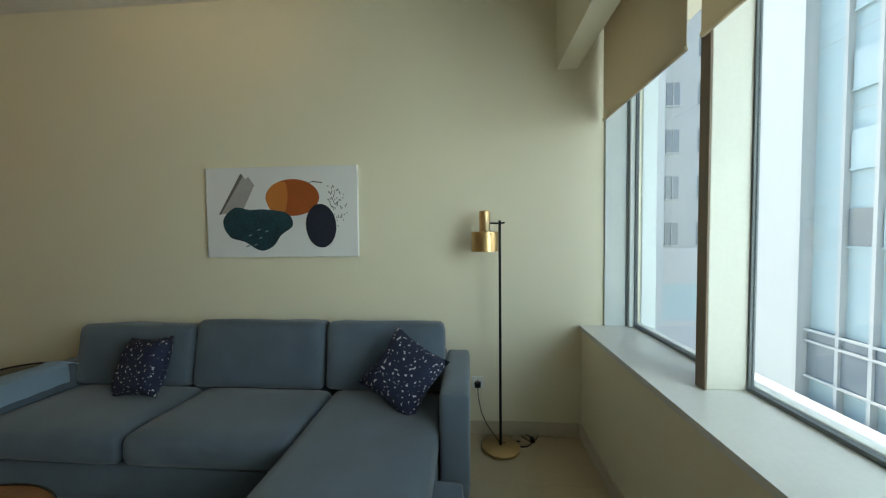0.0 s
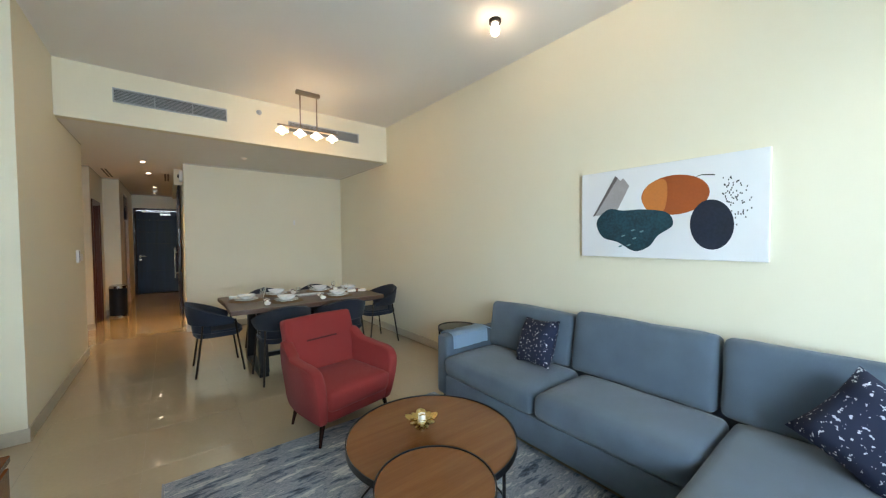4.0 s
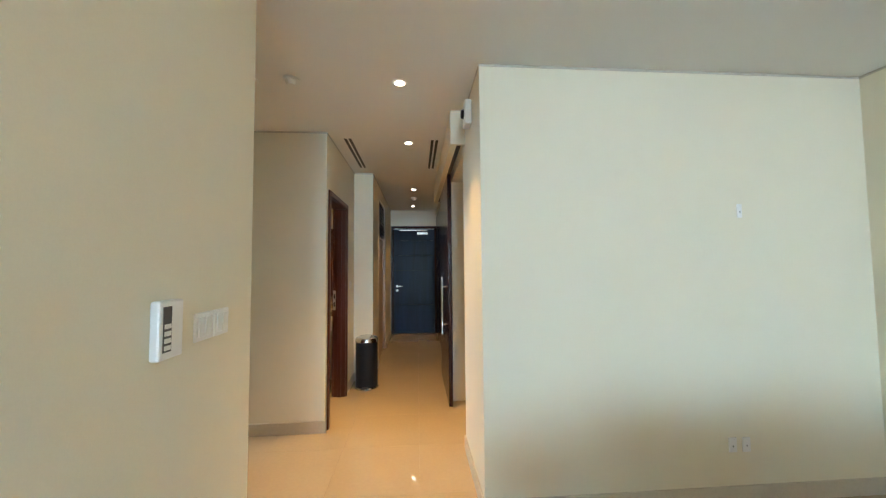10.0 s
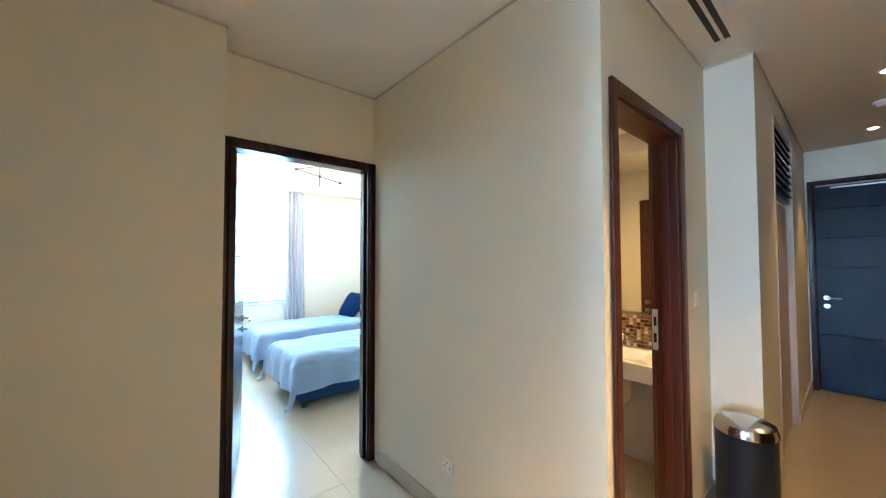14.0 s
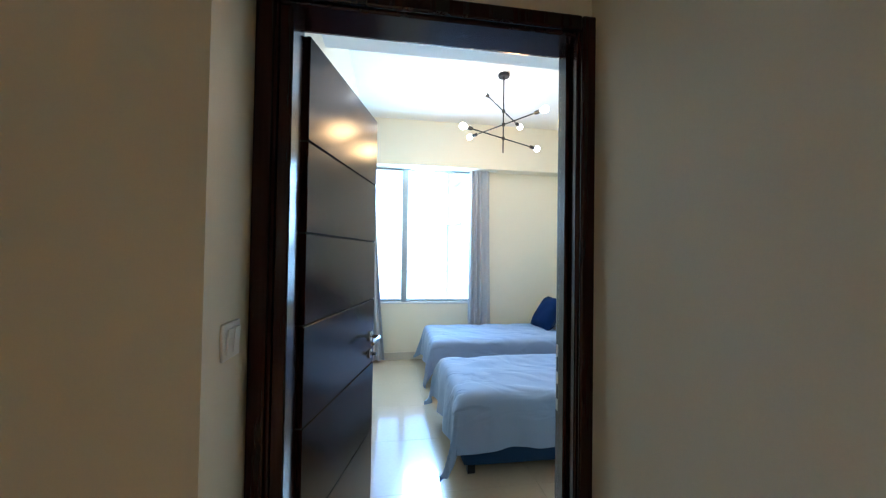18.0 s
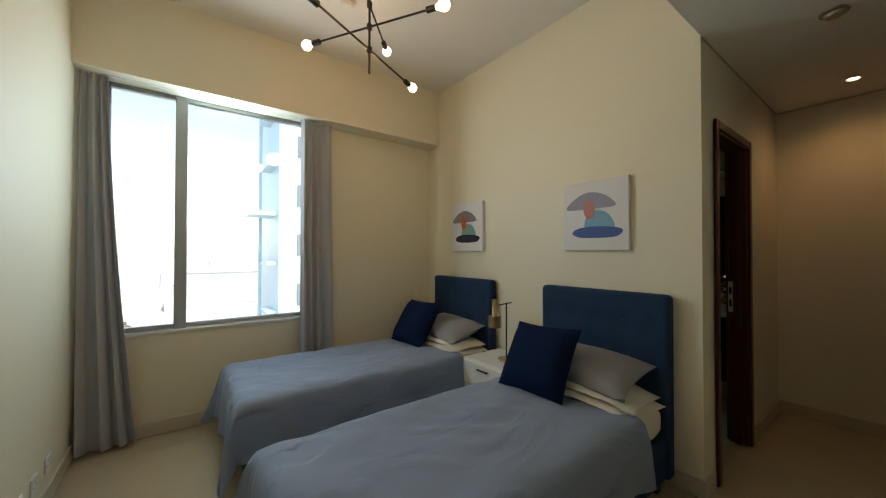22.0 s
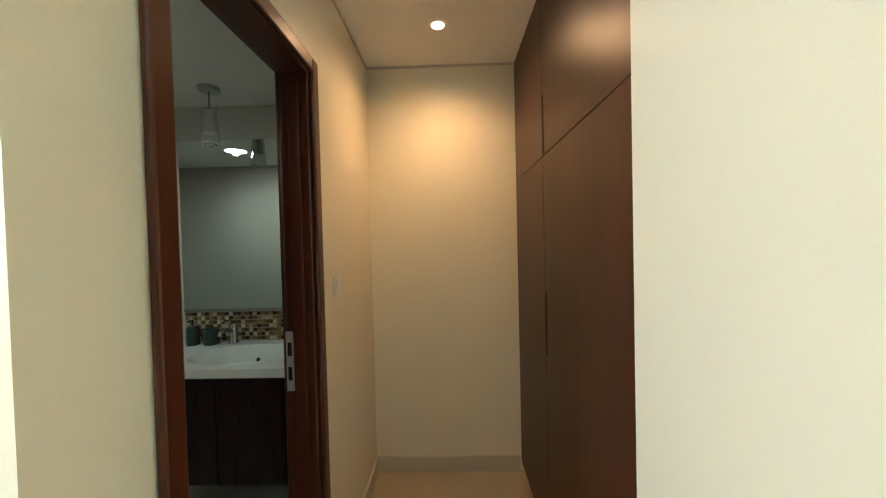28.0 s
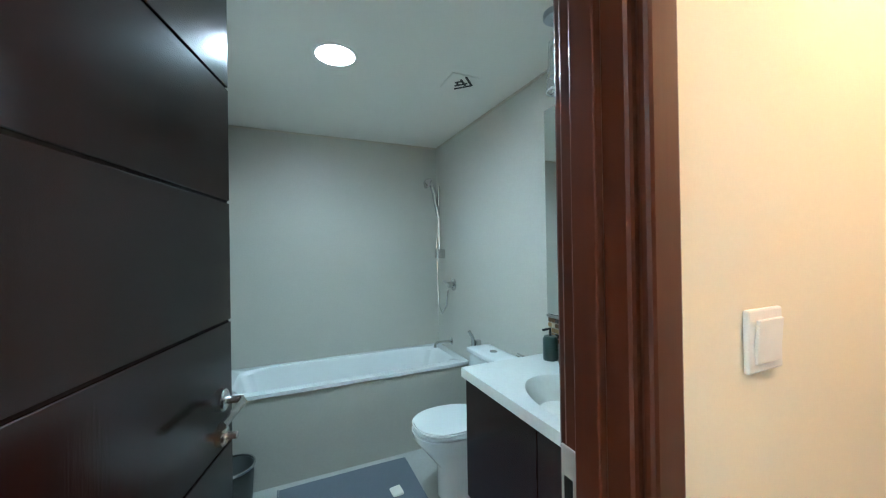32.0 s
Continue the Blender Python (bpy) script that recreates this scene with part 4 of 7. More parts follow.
part("shade_inside", lathe_bm([(0.0, 1.44), (0.08, 1.44), (0.084, 1.346), (0.082, 1.346), (0.079, 1.436), (0.0, 1.436)], 28, 0.0, 0.10), WHITE, head, "", True)
part("bulb", lathe_bm([(0, 1.37), (0.02, 1.38), (0.028, 1.40), (0.015, 1.435), (0, 1.436)], 16, 0.0, 0.10), WHITE, head, "unlit bulb", True)


def socket(name, m, label, wide=0.086, holes=3, plug=False):
    root = thing(name, m, label, "socket")
    part("plate", box_bm(-wide / 2, wide / 2, -0.043, 0.043, 0, 0.009, 0.003, 2), WHITE, root)
    for k in range(holes):
        a = (k - (holes - 1) / 2) * 0.022
        part("pin_hole", box_bm(a - 0.003, a + 0.003, (-0.012 if k != 1 else 0.010), (-0.004 if k != 1 else 0.020), 0.008, 0.0096), BLACK, root)
    part("rocker", box_bm(wide / 2 - 0.026, wide / 2 - 0.012, 0.016, 0.034, 0.008, 0.012, 0.002), WHITE, root)
    if plug:
        part("plug", box_bm(-0.022, 0.022, -0.03, 0.012, 0.0096, 0.045, 0.008, 2), BLACK, root, "black plug")
    return root


def on_wall(x, y, z, facing):
    """A pose whose local z points out of a wall and whose local y points up."""
    n = {"+x": (1, 0, 0), "-x": (-1, 0, 0), "+y": (0, 1, 0), "-y": (0, -1, 0)}[facing]
    n = Vector(n)
    up = Vector((0, 0, 1))
    r = up.cross(n)
    return Matrix.Translation((x, y, z)) @ Matrix((r, up, n)).transposed().to_4x4()


socket("wall_socket", on_wall(2.70, -3.465, 0.385, "-x"), "white wall socket with a black plug in it", plug=True)
cord = thing("lamp_cord", pose(2.6, -3.55, 0.01), "thin black lamp cord looped on the floor", "cable")
wpart("cord_run", tube_bm([(2.657, -3.465, 0.36), (2.65, -3.468, 0.30), (2.655, -3.49, 0.18), (2.66, -3.53, 0.09), (2.64, -3.575, 0.035), (2.58, -3.60, 0.03), (2.535, -3.615, 0.03)], 0.003, 6), BLACK, cord, "", True)
_loop = [(2.56 + 0.055 * math.cos(a) + 0.012 * a, -3.76 + 0.045 * math.sin(a * 1.02) - 0.008 * a, 0.004 + 0.0025 * (k % 5)) for k, a in enumerate([0.45 * j for j in range(46)])]
wpart("cord_coil", tube_bm([(2.545, -3.63, 0.03), (2.58, -3.69, 0.01)] + _loop, 0.003, 6), BLACK, cord, "", True)
wpart("foot_switch", box_bm(2.60, 2.65, -3.86, -3.83, 0.0, 0.02, 0.005), BLACK, cord, "black foot switch")
# ---------------------------------------------------------------- rug, coffee tables, armchair
def rug_material():
    """Distressed abstract weave in greys and blues."""
    m = bpy.data.materials.new("distressed_grey_blue_rug")
    nodes, links, bsdf = nodes_of(m)
    coords, place = nodes.new("ShaderNodeTexCoord"), nodes.new("ShaderNodeMapping")
    place.inputs["Scale"].default_value = (2.2, 9.0, 1)
    place.inputs["Rotation"].default_value = (0, 0, 0.25)
    links.new(coords.outputs["Object"], place.inputs["Vector"])
    tex, fine = nodes.new("ShaderNodeTexNoise"), nodes.new("ShaderNodeTexNoise")
    tex.inputs["Scale"].default_value, tex.inputs["Detail"].default_value, tex.inputs["Roughness"].default_value = 1.7, 9, 0.72
    fine.inputs["Scale"].default_value, fine.inputs["Detail"].default_value = 350, 2
    links.new(place.outputs[0], tex.inputs["Vector"])
    links.new(coords.outputs["Object"], fine.inputs["Vector"])
    ramp = nodes.new("ShaderNodeValToRGB")
    cr = ramp.color_ramp
    cr.elements[0].position, cr.elements[0].color = 0.36, (0.035, 0.045, 0.065, 1)
    cr.elements[1].position, cr.elements[1].color = 0.62, (0.55, 0.54, 0.52, 1)
    for at, col in ((0.44, (0.12, 0.15, 0.20, 1)), (0.49, (0.34, 0.35, 0.37, 1)), (0.54, (0.16, 0.19, 0.24, 1)), (0.57, (0.42, 0.42, 0.42, 1))):
        e = cr.elements.new(at)
        e.color = col
    links.new(tex.outputs[0], ramp.inputs[0])
    links.new(ramp.outputs[0], bsdf.inputs["Base Color"])
    bsdf.inputs["Roughness"].default_value = 0.95
    relief = nodes.new("ShaderNodeBump")
    relief.inputs["Strength"].default_value, relief.inputs["Distance"].default_value = 0.5, 0.004
    links.new(fine.outputs[0], relief.inputs["Height"])
    links.new(relief.outputs[0], bsdf.inputs["Normal"])
    return m


rug = thing("area_rug", pose(0.85, -1.85, 0), "distressed grey and blue area rug under the tables", "rug")
part("pile", box_bm(-0.95, 1.05, -1.45, 1.45, 0.0, 0.010, 0.003, 1), rug_material(), rug)
part("binding", box_bm(-0.962, -0.951, -1.46, 1.46, 0.0, 0.009, 0.002), mat("grey_binding", (0.25, 0.26, 0.28), 0.9), rug)


def round_table(name, x, y, z, r, legs, label, group="", top=None):
    root = thing(name, pose(x, y, 0), label, "table", group)
    part("tabletop", lathe_bm([(0, z - 0.012), (r - 0.008, z - 0.012), (r - 0.006, z - 0.002), (0, z - 0.002)], 64), top or TOPWOOD, root, "round veneered top", True)
    part("rim", lathe_bm([(r - 0.005, z - 0.028), (r, z - 0.028), (r, z + 0.004), (r - 0.005, z + 0.004), (r - 0.005, z - 0.028)], 64), BLACK, root, "thin black metal rim", True)
    for k in range(legs):
        a = 2 * math.pi * (k + 0.2) / legs
        part("leg", tube_bm([(0.93 * r * math.cos(a), 0.93 * r * math.sin(a), z - 0.02), (0.93 * r * math.cos(a), 0.93 * r * math.sin(a), 0.004)], 0.008, 8), BLACK, root, "", True)
    ring = [(0.93 * r * math.cos(b), 0.93 * r * math.sin(b), 0.014) for b in (2 * math.pi * j / 40 for j in range(41))]
    part("foot_ring", tube_bm(ring, 0.006, 6), BLACK, root, "", True)
    return root


big_t = round_table("coffee_table", 1.012, -1.575, 0.435, 0.437, 4, "low round walnut coffee table with a black metal frame", "nested coffee tables")
small_t = round_table("coffee_table", 0.757, -1.945, 0.49, 0.241, 3, "smaller taller round walnut coffee table", "nested coffee tables")
for o in (big_t, small_t):
    o.location.z = 0.010

PETAL = mat("gilded_metal", (0.75, 0.58, 0.25), 0.2, 1.0, vary=0.1)
deco = thing("flower_candle_holder", pose(1.0, -1.50, 0.444), "small gilded flower candle holder on the coffee table", "ornament")
part("foot", lathe_bm([(0, 0), (0.035, 0), (0.035, 0.006), (0.012, 0.02), (0.012, 0.035), (0, 0.036)], 20), PETAL, deco, "", True)
for layer, (n, r, z, lean) in enumerate(((6, 0.055, 0.035, 25), (5, 0.035, 0.05, 50), (5, 0.085, 0.03, 12))):
    for k in range(n):
        a = 360 * k / n + 30 * layer
        bm = disc_bm(oval(0.5 * r + 0.012, 0, 0.5 * r, 0.36 * r, 0, 14), 0, 0.0015)
        for v in bm.verts:
            v.co.z += 3.0 * (v.co.x - 0.5 * r) ** 2 + 4 * v.co.y ** 2
        part("petal", moved(bm, Matrix.Rotation(radians(a), 4, "Z") @ pose(0, 0, z, 0, -lean, 0)), PETAL, deco, "", True)
part("candle", lathe_bm([(0, 0.036), (0.02, 0.036), (0.02, 0.075), (0, 0.077)], 16), LINEN, deco, "white candle", True)

# armchair, drawn facing -y about its middle
def drawn_in(bm):
    """Draw the upholstered shell in towards the floor."""
    for v in bm.verts:
        k = min(1.0, max(0.0, (v.co.z - 0.15) / 0.36))
        v.co.x *= 0.85 + 0.15 * math.sqrt(k)
        v.co.y *= 0.90 + 0.10 * math.sqrt(k)
    return bm


def armchair(m):
    root = thing("armchair", m, "brick red upholstered armchair with dark tapered legs", "chair")
    part("seat_base", drawn_in(soft_bm(-0.30, 0.30, -0.335, 0.26, 0.165, 0.31, 0.035, 6)), RED_CLOTH, root, "", True)
    part("seat_cushion", drawn_in(soft_bm(-0.296, 0.296, -0.365, 0.20, 0.25, 0.415, 0.05, 8, 0.02, 0.004, 2)), RED_CLOTH, root, "", True)
    back = soft_bm(-0.325, 0.325, -0.06, 0.06, 0.0, 0.585, 0.035, 9, 0.0, 0.004, 3)
    for v in back.verts:
        k = v.co.z / 0.585
        v.co.x *= 1.0 - 0.05 * k
        v.co.y += 0.035 * (1 - (v.co.x / 0.30) ** 2) - 0.02 * math.sin(math.pi * k)
        v.co.z -= 0.008 * (v.co.x / 0.30) ** 2 * k
    b = part("backrest", moved(back, pose(0, 0.165, 0.29, -13)), RED_CLOTH, root, "", True)
    part("back_tuck", moved(tube_bm([(-0.14, -0.048, 0.37), (0.0, -0.046, 0.372), (0.14, -0.048, 0.37)], 0.008, 6), pose(0, 0.165, 0.29, -13)), mat("dark_red_seam", (0.10, 0.010, 0.010), 0.9), b, "stitched tuck in the backrest", True)
    for s in (-1, 1):
        arm = bmesh.new()
        prof = [(-0.325, 0.20), (-0.345, 0.42), (-0.315, 0.545), (-0.23, 0.59), (-0.06, 0.60), (0.08, 0.625), (0.20, 0.70), (0.26, 0.66), (0.23, 0.40), (0.20, 0.18), (-0.05, 0.155), (-0.28, 0.16)]
        rings = []
        for x, inset in ((0.286, 0.05), (0.293, 0.02), (0.308, 0.0), (0.345, 0.0), (0.362, 0.02), (0.369, 0.06)):
            cy, cz = -0.05, 0.40
            rings.append([arm.verts.new((s * (x + 0.05 * max(0, pz - 0.3) * (1 if py < 0.05 else 0.2) - 0.03 * max(0, py) / 0.26), cy + (py - cy) * (1 - inset), cz + (pz - cz) * (1 - inset * 1.2))) for py, pz in blob(prof, 60)])
        n = len(rings[0])
        for a, c in zip(rings, rings[1:]):
            for k in range(n):
                arm.faces.new((a[k], a[(k + 1) % n], c[(k + 1) % n], c[k]))
        arm.faces.new(rings[0])
        arm.faces.new(list(reversed(rings[-1])))
        part("armrest", drawn_in(arm), RED_CLOTH, root, "", True)
    for x, y in ((-0.275, -0.255), (0.275, -0.255), (-0.235, 0.185), (0.235, 0.185)):
        leg = lathe_bm([(0.010, 0.0), (0.021, 0.19), (0.0, 0.19)], 14)
        for v in leg.verts:
            v.co.x += x * (1.16 - 0.16 * v.co.z / 0.19)
            v.co.y += y * (1.10 - 0.10 * v.co.z / 0.19)
        part("leg", leg, DARKWOOD, root, "dark tapered wooden leg", True)
    return root


armchair(pose(0.995, -0.29, 0.0, 0, 0, 12) @ Matrix.Diagonal((0.985, 0.98, 0.955, 1)))

round_table("side_table", 2.405, -0.16, 0.50, 0.218, 3, "small round dark side table beside the sofa arm", top=DARKWOOD)

# ---------------------------------------------------------------- console and television
con = thing("tv_console", pose(-0.87, -1.6, 0), "low walnut television console along the wall", "console")
wpart("body", box_bm(-1.10, -0.645, -2.60, -0.62, 0.10, 0.46, 0.004), TOPWOOD, con)
wpart("top", box_bm(-1.11, -0.63, -2.62, -0.60, 0.462, 0.495, 0.004), TOPWOOD, con)
for k in range(3):
    d = wpart("drawer_front", box_bm(-0.644, -0.628, -2.59 + k * 0.66, -1.95 + k * 0.66, 0.12, 0.45, 0.003), TOPWOOD, con)
    wpart("pull", box_bm(-0.627, -0.612, -2.33 + k * 0.66, -2.21 + k * 0.66, 0.28, 0.292, 0.002), BLACK, d)
for x in (-1.05, -0.68):
    for y in (-2.55, -0.67):
        wpart("leg", box_bm(x - 0.02, x + 0.02, y - 0.02, y + 0.02, 0, 0.10, 0.003), BLACK, con)
tv = thing("television", pose(-0.92, -1.5, 0.495), "black flat television standing on the console", "television")
wpart("screen", box_bm(-0.905, -0.893, -2.20, -0.765, 0.575, 1.33, 0.002), mat("black_screen_glass", (0.006, 0.006, 0.007), 0.08), tv)
wpart("casing", box_bm(-0.945, -0.906, -2.205, -0.76, 0.565, 1.335, 0.006), BLACK, tv)
wpart("stand_foot", box_bm(-0.99, -0.82, -2.00, -1.96, 0.495, 0.51, 0.003), BLACK, tv)
wpart("stand_foot", box_bm(-0.99, -0.82, -1.02, -0.98, 0.495, 0.51, 0.003), BLACK, tv)
for y in (-1.98, -1.0):
    wpart("stand_post", box_bm(-0.925, -0.91, y - 0.012, y + 0.012, 0.51, 0.57), BLACK, tv)

# ---------------------------------------------------------------- dining table and chairs
dt = thing("dining_table", pose(1.235, 1.39, 0), "grey-brown plank dining table with a wavy live edge", "table")
_out = [(0.40, 1.94), (0.42, 1.40), (0.405, 0.90)]
_out += [(0.41 + 1.66 * k / 24, 0.862 + 0.022 * math.sin(k * 0.55) + 0.014 * math.sin(k * 1.3 + 1)) for k in range(25)]
_out += [(2.06, 1.40), (2.075, 1.93)] + [(2.07 - 1.66 * k / 24, 1.95 + 0.012 * math.sin(k * 0.6 + 2)) for k in range(1, 24)]
wpart("tabletop", disc_bm(_out, 0.715, 0.76, 0.005), DINEWOOD, dt, "thick plank top with a live edge")
for x in (0.72, 1.76):
    fr = wpart("leg_frame", box_bm(x - 0.045, x + 0.045, 1.02, 1.78, 0.0, 0.05, 0.004), BLACK, dt, "black steel trestle")
    for y0, y1 in ((1.04, 1.16), (1.76, 1.64)):
        bm = box_bm(-0.045, 0.045, -0.045, 0.045, 0, 1, 0.004)
        for v in bm.verts:
            k = v.co.z
            v.co = Vector((x + v.co.x, y0 + (y1 - y0) * k + v.co.y, 0.05 + k * 0.665))
        wpart("post", bm, BLACK, fr)
wpart("stretcher", box_bm(0.766, 1.714, 1.375, 1.425, 0.10, 0.15, 0.004), BLACK, dt, "black steel stretcher")


def dining_chair():
    """A tub chair that faces +y, about the middle of its seat."""
    root = thing("dining_chair", Matrix(), "navy velvet tub dining chair with thin dark metal legs", "chair", "chairs round the dining table")
    seat = disc_bm(squircle(0.47, 0.47, 3.2, 40), 0.40, 0.475, 0.022)
    part("seat", seat, NAVY_CLOTH, root, "", True)
    bm, n, cols = bmesh.new(), 28, []
    for i in range(n + 1):
        a = radians(-118 + 236 * i / n)
        k = abs(a) / radians(118)
        top = 0.785 - 0.19 * k ** 1.5
        low = 0.545 - 0.0 * k
        ring = []
        for r, z in ((0.235, low), (0.245, (low + top) / 2), (0.262, top - 0.015), (0.276, top), (0.296, top - 0.012), (0.288, (low + top) / 2), (0.268, low), (0.252, low - 0.012)):
            ring.append(bm.verts.new((r * math.sin(a), -r * math.cos(a) * 1.02 - 0.01 * (z - 0.5), z)))
        cols.append(ring)
    for a, b in zip(cols, cols[1:]):
        for j in range(8):
            bm.faces.new((a[j], a[(j + 1) % 8], b[(j + 1) % 8], b[j]))
    bm.faces.new(cols[0])
    bm.faces.new(list(reversed(cols[-1])))
    part("backrest", bm, NAVY_CLOTH, root, "curved velvet backrest", True)
    bm, cols = bmesh.new(), []
    for i in range(19):
        a = radians(-70 + 140 * i / 18)
        cols.append([bm.verts.new((r * math.sin(a), -r * math.cos(a), z)) for r, z in ((0.222, 0.44), (0.228, 0.56), (0.246, 0.56), (0.240, 0.44))])
    for a, b in zip(cols, cols[1:]):
        for j in range(4):
            bm.faces.new((a[j], a[(j + 1) % 4], b[(j + 1) % 4], b[j]))
    bm.faces.new(cols[0])
    bm.faces.new(list(reversed(cols[-1])))
    part("lower_back", bm, NAVY_CLOTH, root, "", True)
    for sx in (-1, 1):
        for sy in (-1, 1):
            top = 0.56 if sy < 0 else 0.58
            pts = [(sx * 0.205, sy * 0.15, top), (sx * 0.215, sy * 0.165, 0.42), (sx * 0.245, sy * 0.225, 0.0)]
            part("leg", tube_bm(pts, 0.010, 8), LEGMETAL, root, "", True)
    return root


LEGMETAL = mat("dark_bronze_metal", (0.035, 0.028, 0.022), 0.4, 0.8)
first = dining_chair()
first.matrix_basis = pose(0.895, 0.985, 0, 0, 0, 3)
for x, y, rz in ((1.545, 1.0, -3), (0.37, 1.66, -90), (0.985, 2.06, 180), (1.645, 2.03, 177), (2.27, 1.50, 92)):
    copy_thing(first, pose(x, y, 0, 0, 0, rz))

# table settings
MAT_W = mat("woven_jute", (0.20, 0.125, 0.065), 0.9, vary=0.25, scale=30, fine=150, bump=0.6)
CHINA = mat("white_glazed_china", (0.80, 0.82, 0.82), 0.12, vary=0.01, coat=0.3)
NAPKIN = mat("ivory_napkin", (0.80, 0.78, 0.74), 0.9, vary=0.06, fine=200, bump=0.2)
CRYSTAL = glass("clear_table_glass", (0.98, 0.99, 1.0), 0.0, 1.32, 1.0)
TZ = 0.76
settings = ((0.64, 1.50, -90), (0.99, 1.17, 0), (1.58, 1.16, 0), (1.01, 1.74, 180), (1.55, 1.72, 180), (1.86, 1.50, 90))
kit = None
for x, y, rz in settings:
    m = pose(x, y, TZ, 0, 0, rz)
    if kit is None:
        pm = thing("placemat", m, "round woven jute placemat on the dining table", "placemat", "placemats")
        part("weave", lathe_bm([(0, 0), (0.175, 0), (0.18, 0.002), (0.178, 0.005), (0, 0.006)], 40), MAT_W, pm, "", True)
        for j in range(4):
            r = 0.05 + 0.04 * j
            part("coil", tube_bm([(r * math.cos(b), r * math.sin(b), 0.0055) for b in (2 * math.pi * i / 28 for i in range(29))], 0.0022, 5), MAT_W, pm)
        pl = thing("dinner_plate", m @ pose(0, 0, 0.0075), "square white china plate on a placemat", "plate", "plates")
        bm = disc_bm(squircle(0.145, 0.145, 3, 36), 0, 0.004)
        part("well", bm, CHINA, pl, "", True)
        rim, rings = bmesh.new(), []
        for w, z in ((0.14, 0.003), (0.238, 0.014), (0.242, 0.016), (0.238, 0.018), (0.15, 0.007)):
            rings.append([rim.verts.new((px, py, z)) for px, py in squircle(w, w, 3, 36)])
        for a, b in zip(rings, rings[1:]):
            for k in range(36):
                rim.faces.new((a[k], a[(k + 1) % 36], b[(k + 1) % 36], b[k]))
        part("rim", rim, CHINA, pl, "", True)
        bo = thing("soup_bowl", m @ pose(0, 0, 0.0195), "square white china bowl stacked on a plate", "bowl", "bowls")
        bw, rings = bmesh.new(), []
        for w, z in ((0.001, 0.002), (0.095, 0.0), (0.105, 0.004), (0.170, 0.030), (0.187, 0.044), (0.188, 0.046), (0.182, 0.046), (0.163, 0.031), (0.10, 0.010), (0.001, 0.007)):
            rings.append([bw.verts.new((px, py, z)) for px, py in squircle(w, w, 3.0, 36)])
        for a, b in zip(rings, rings[1:]):
            for k in range(36):
                bw.faces.new((a[k], a[(k + 1) % 36], b[(k + 1) % 36], b[k]))
        part("body", bw, CHINA, bo, "", True)
        nk = thing("napkin_roll", m @ pose(-0.205, -0.02, 0.001, 0, 0, -10), "ivory napkin drawn through a wooden ring", "napkin", "napkin rolls")
        nap, cols = bmesh.new(), []
        for i in range(19):
            u = -1 + 2 * i / 18
            spread, up = 0.015 + 0.017 * abs(u) ** 1.3, 0.015 + 0.006 * abs(u)
            ring = []
            for j in range(14):
                a = 2 * math.pi * j / 14
                fold = 1 + 0.16 * math.sin(5 * a) * abs(u)
                ring.append(nap.verts.new((spread * fold * math.cos(a), 0.115 * u - 0.01, 0.017 + up * (0.8 if math.sin(a) > 0 else 1) * math.sin(a) * (fold if math.sin(a) > 0 else 1))))
            cols.append(ring)
        for p, q in zip(cols, cols[1:]):
            for j in range(14):
                nap.faces.new((p[j], p[(j + 1) % 14], q[(j + 1) % 14], q[j]))
        nap.faces.new(cols[0])
        nap.faces.new(list(reversed(cols[-1])))
        low = min(v.co.z for v in nap.verts)
        for v in nap.verts:
            v.co.z -= low
        part("cloth", nap, NAPKIN, nk, "", True)
        part("ring", moved(lathe_bm([(0.019, -0.013), (0.023, -0.013), (0.023, 0.013), (0.019, 0.013), (0.019, -0.013)], 20), pose(0, -0.01, 0.0225, 90)), TOPWOOD, nk, "wooden napkin ring", True)
        gl = thing("wine_glass", m @ pose(0.17, 0.14, 0.0) @ Matrix.Diagonal((0.85, 0.85, 0.85, 1)), "clear stemmed drinking glass on the table", "glass", "glasses")
        part("bowl", lathe_bm([(0.006, 0.075), (0.028, 0.085), (0.037, 0.115), (0.036, 0.14), (0.030, 0.175), (0.0285, 0.175), (0.034, 0.14), (0.035, 0.116), (0.026, 0.088), (0.0, 0.08)], 24), CRYSTAL, gl, "", True)
        part("stem", lathe_bm([(0.0, 0.0), (0.033, 0.0), (0.033, 0.002), (0.006, 0.008), (0.0045, 0.03), (0.0045, 0.07), (0.007, 0.077), (0.0, 0.077)], 20), CRYSTAL, gl, "", True)
        kit = (pm, pl, bo, nk, gl)
        base = m
    else:
        for o in kit:
            copy_thing(o, m @ base.inverted() @ o.matrix_basis)
tray = thing("glass_tray", pose(1.33, 1.45, TZ), "rectangular patterned glass tray in the table's centre", "tray")
part("plate", box_bm(-0.16, 0.16, -0.07, 0.07, 0, 0.012, 0.004), mat("pressed_glass", (0.30, 0.31, 0.31), 0.15, vary=0.1, coat=0.6), tray)
for k in range(9):
    part("rib", moved(box_bm(-0.004, 0.004, -0.062, 0.062, 0.012, 0.018, 0.002), pose(-0.14 + 0.035 * k, 0, 0, 0, 0, 20)), CHINA, tray)

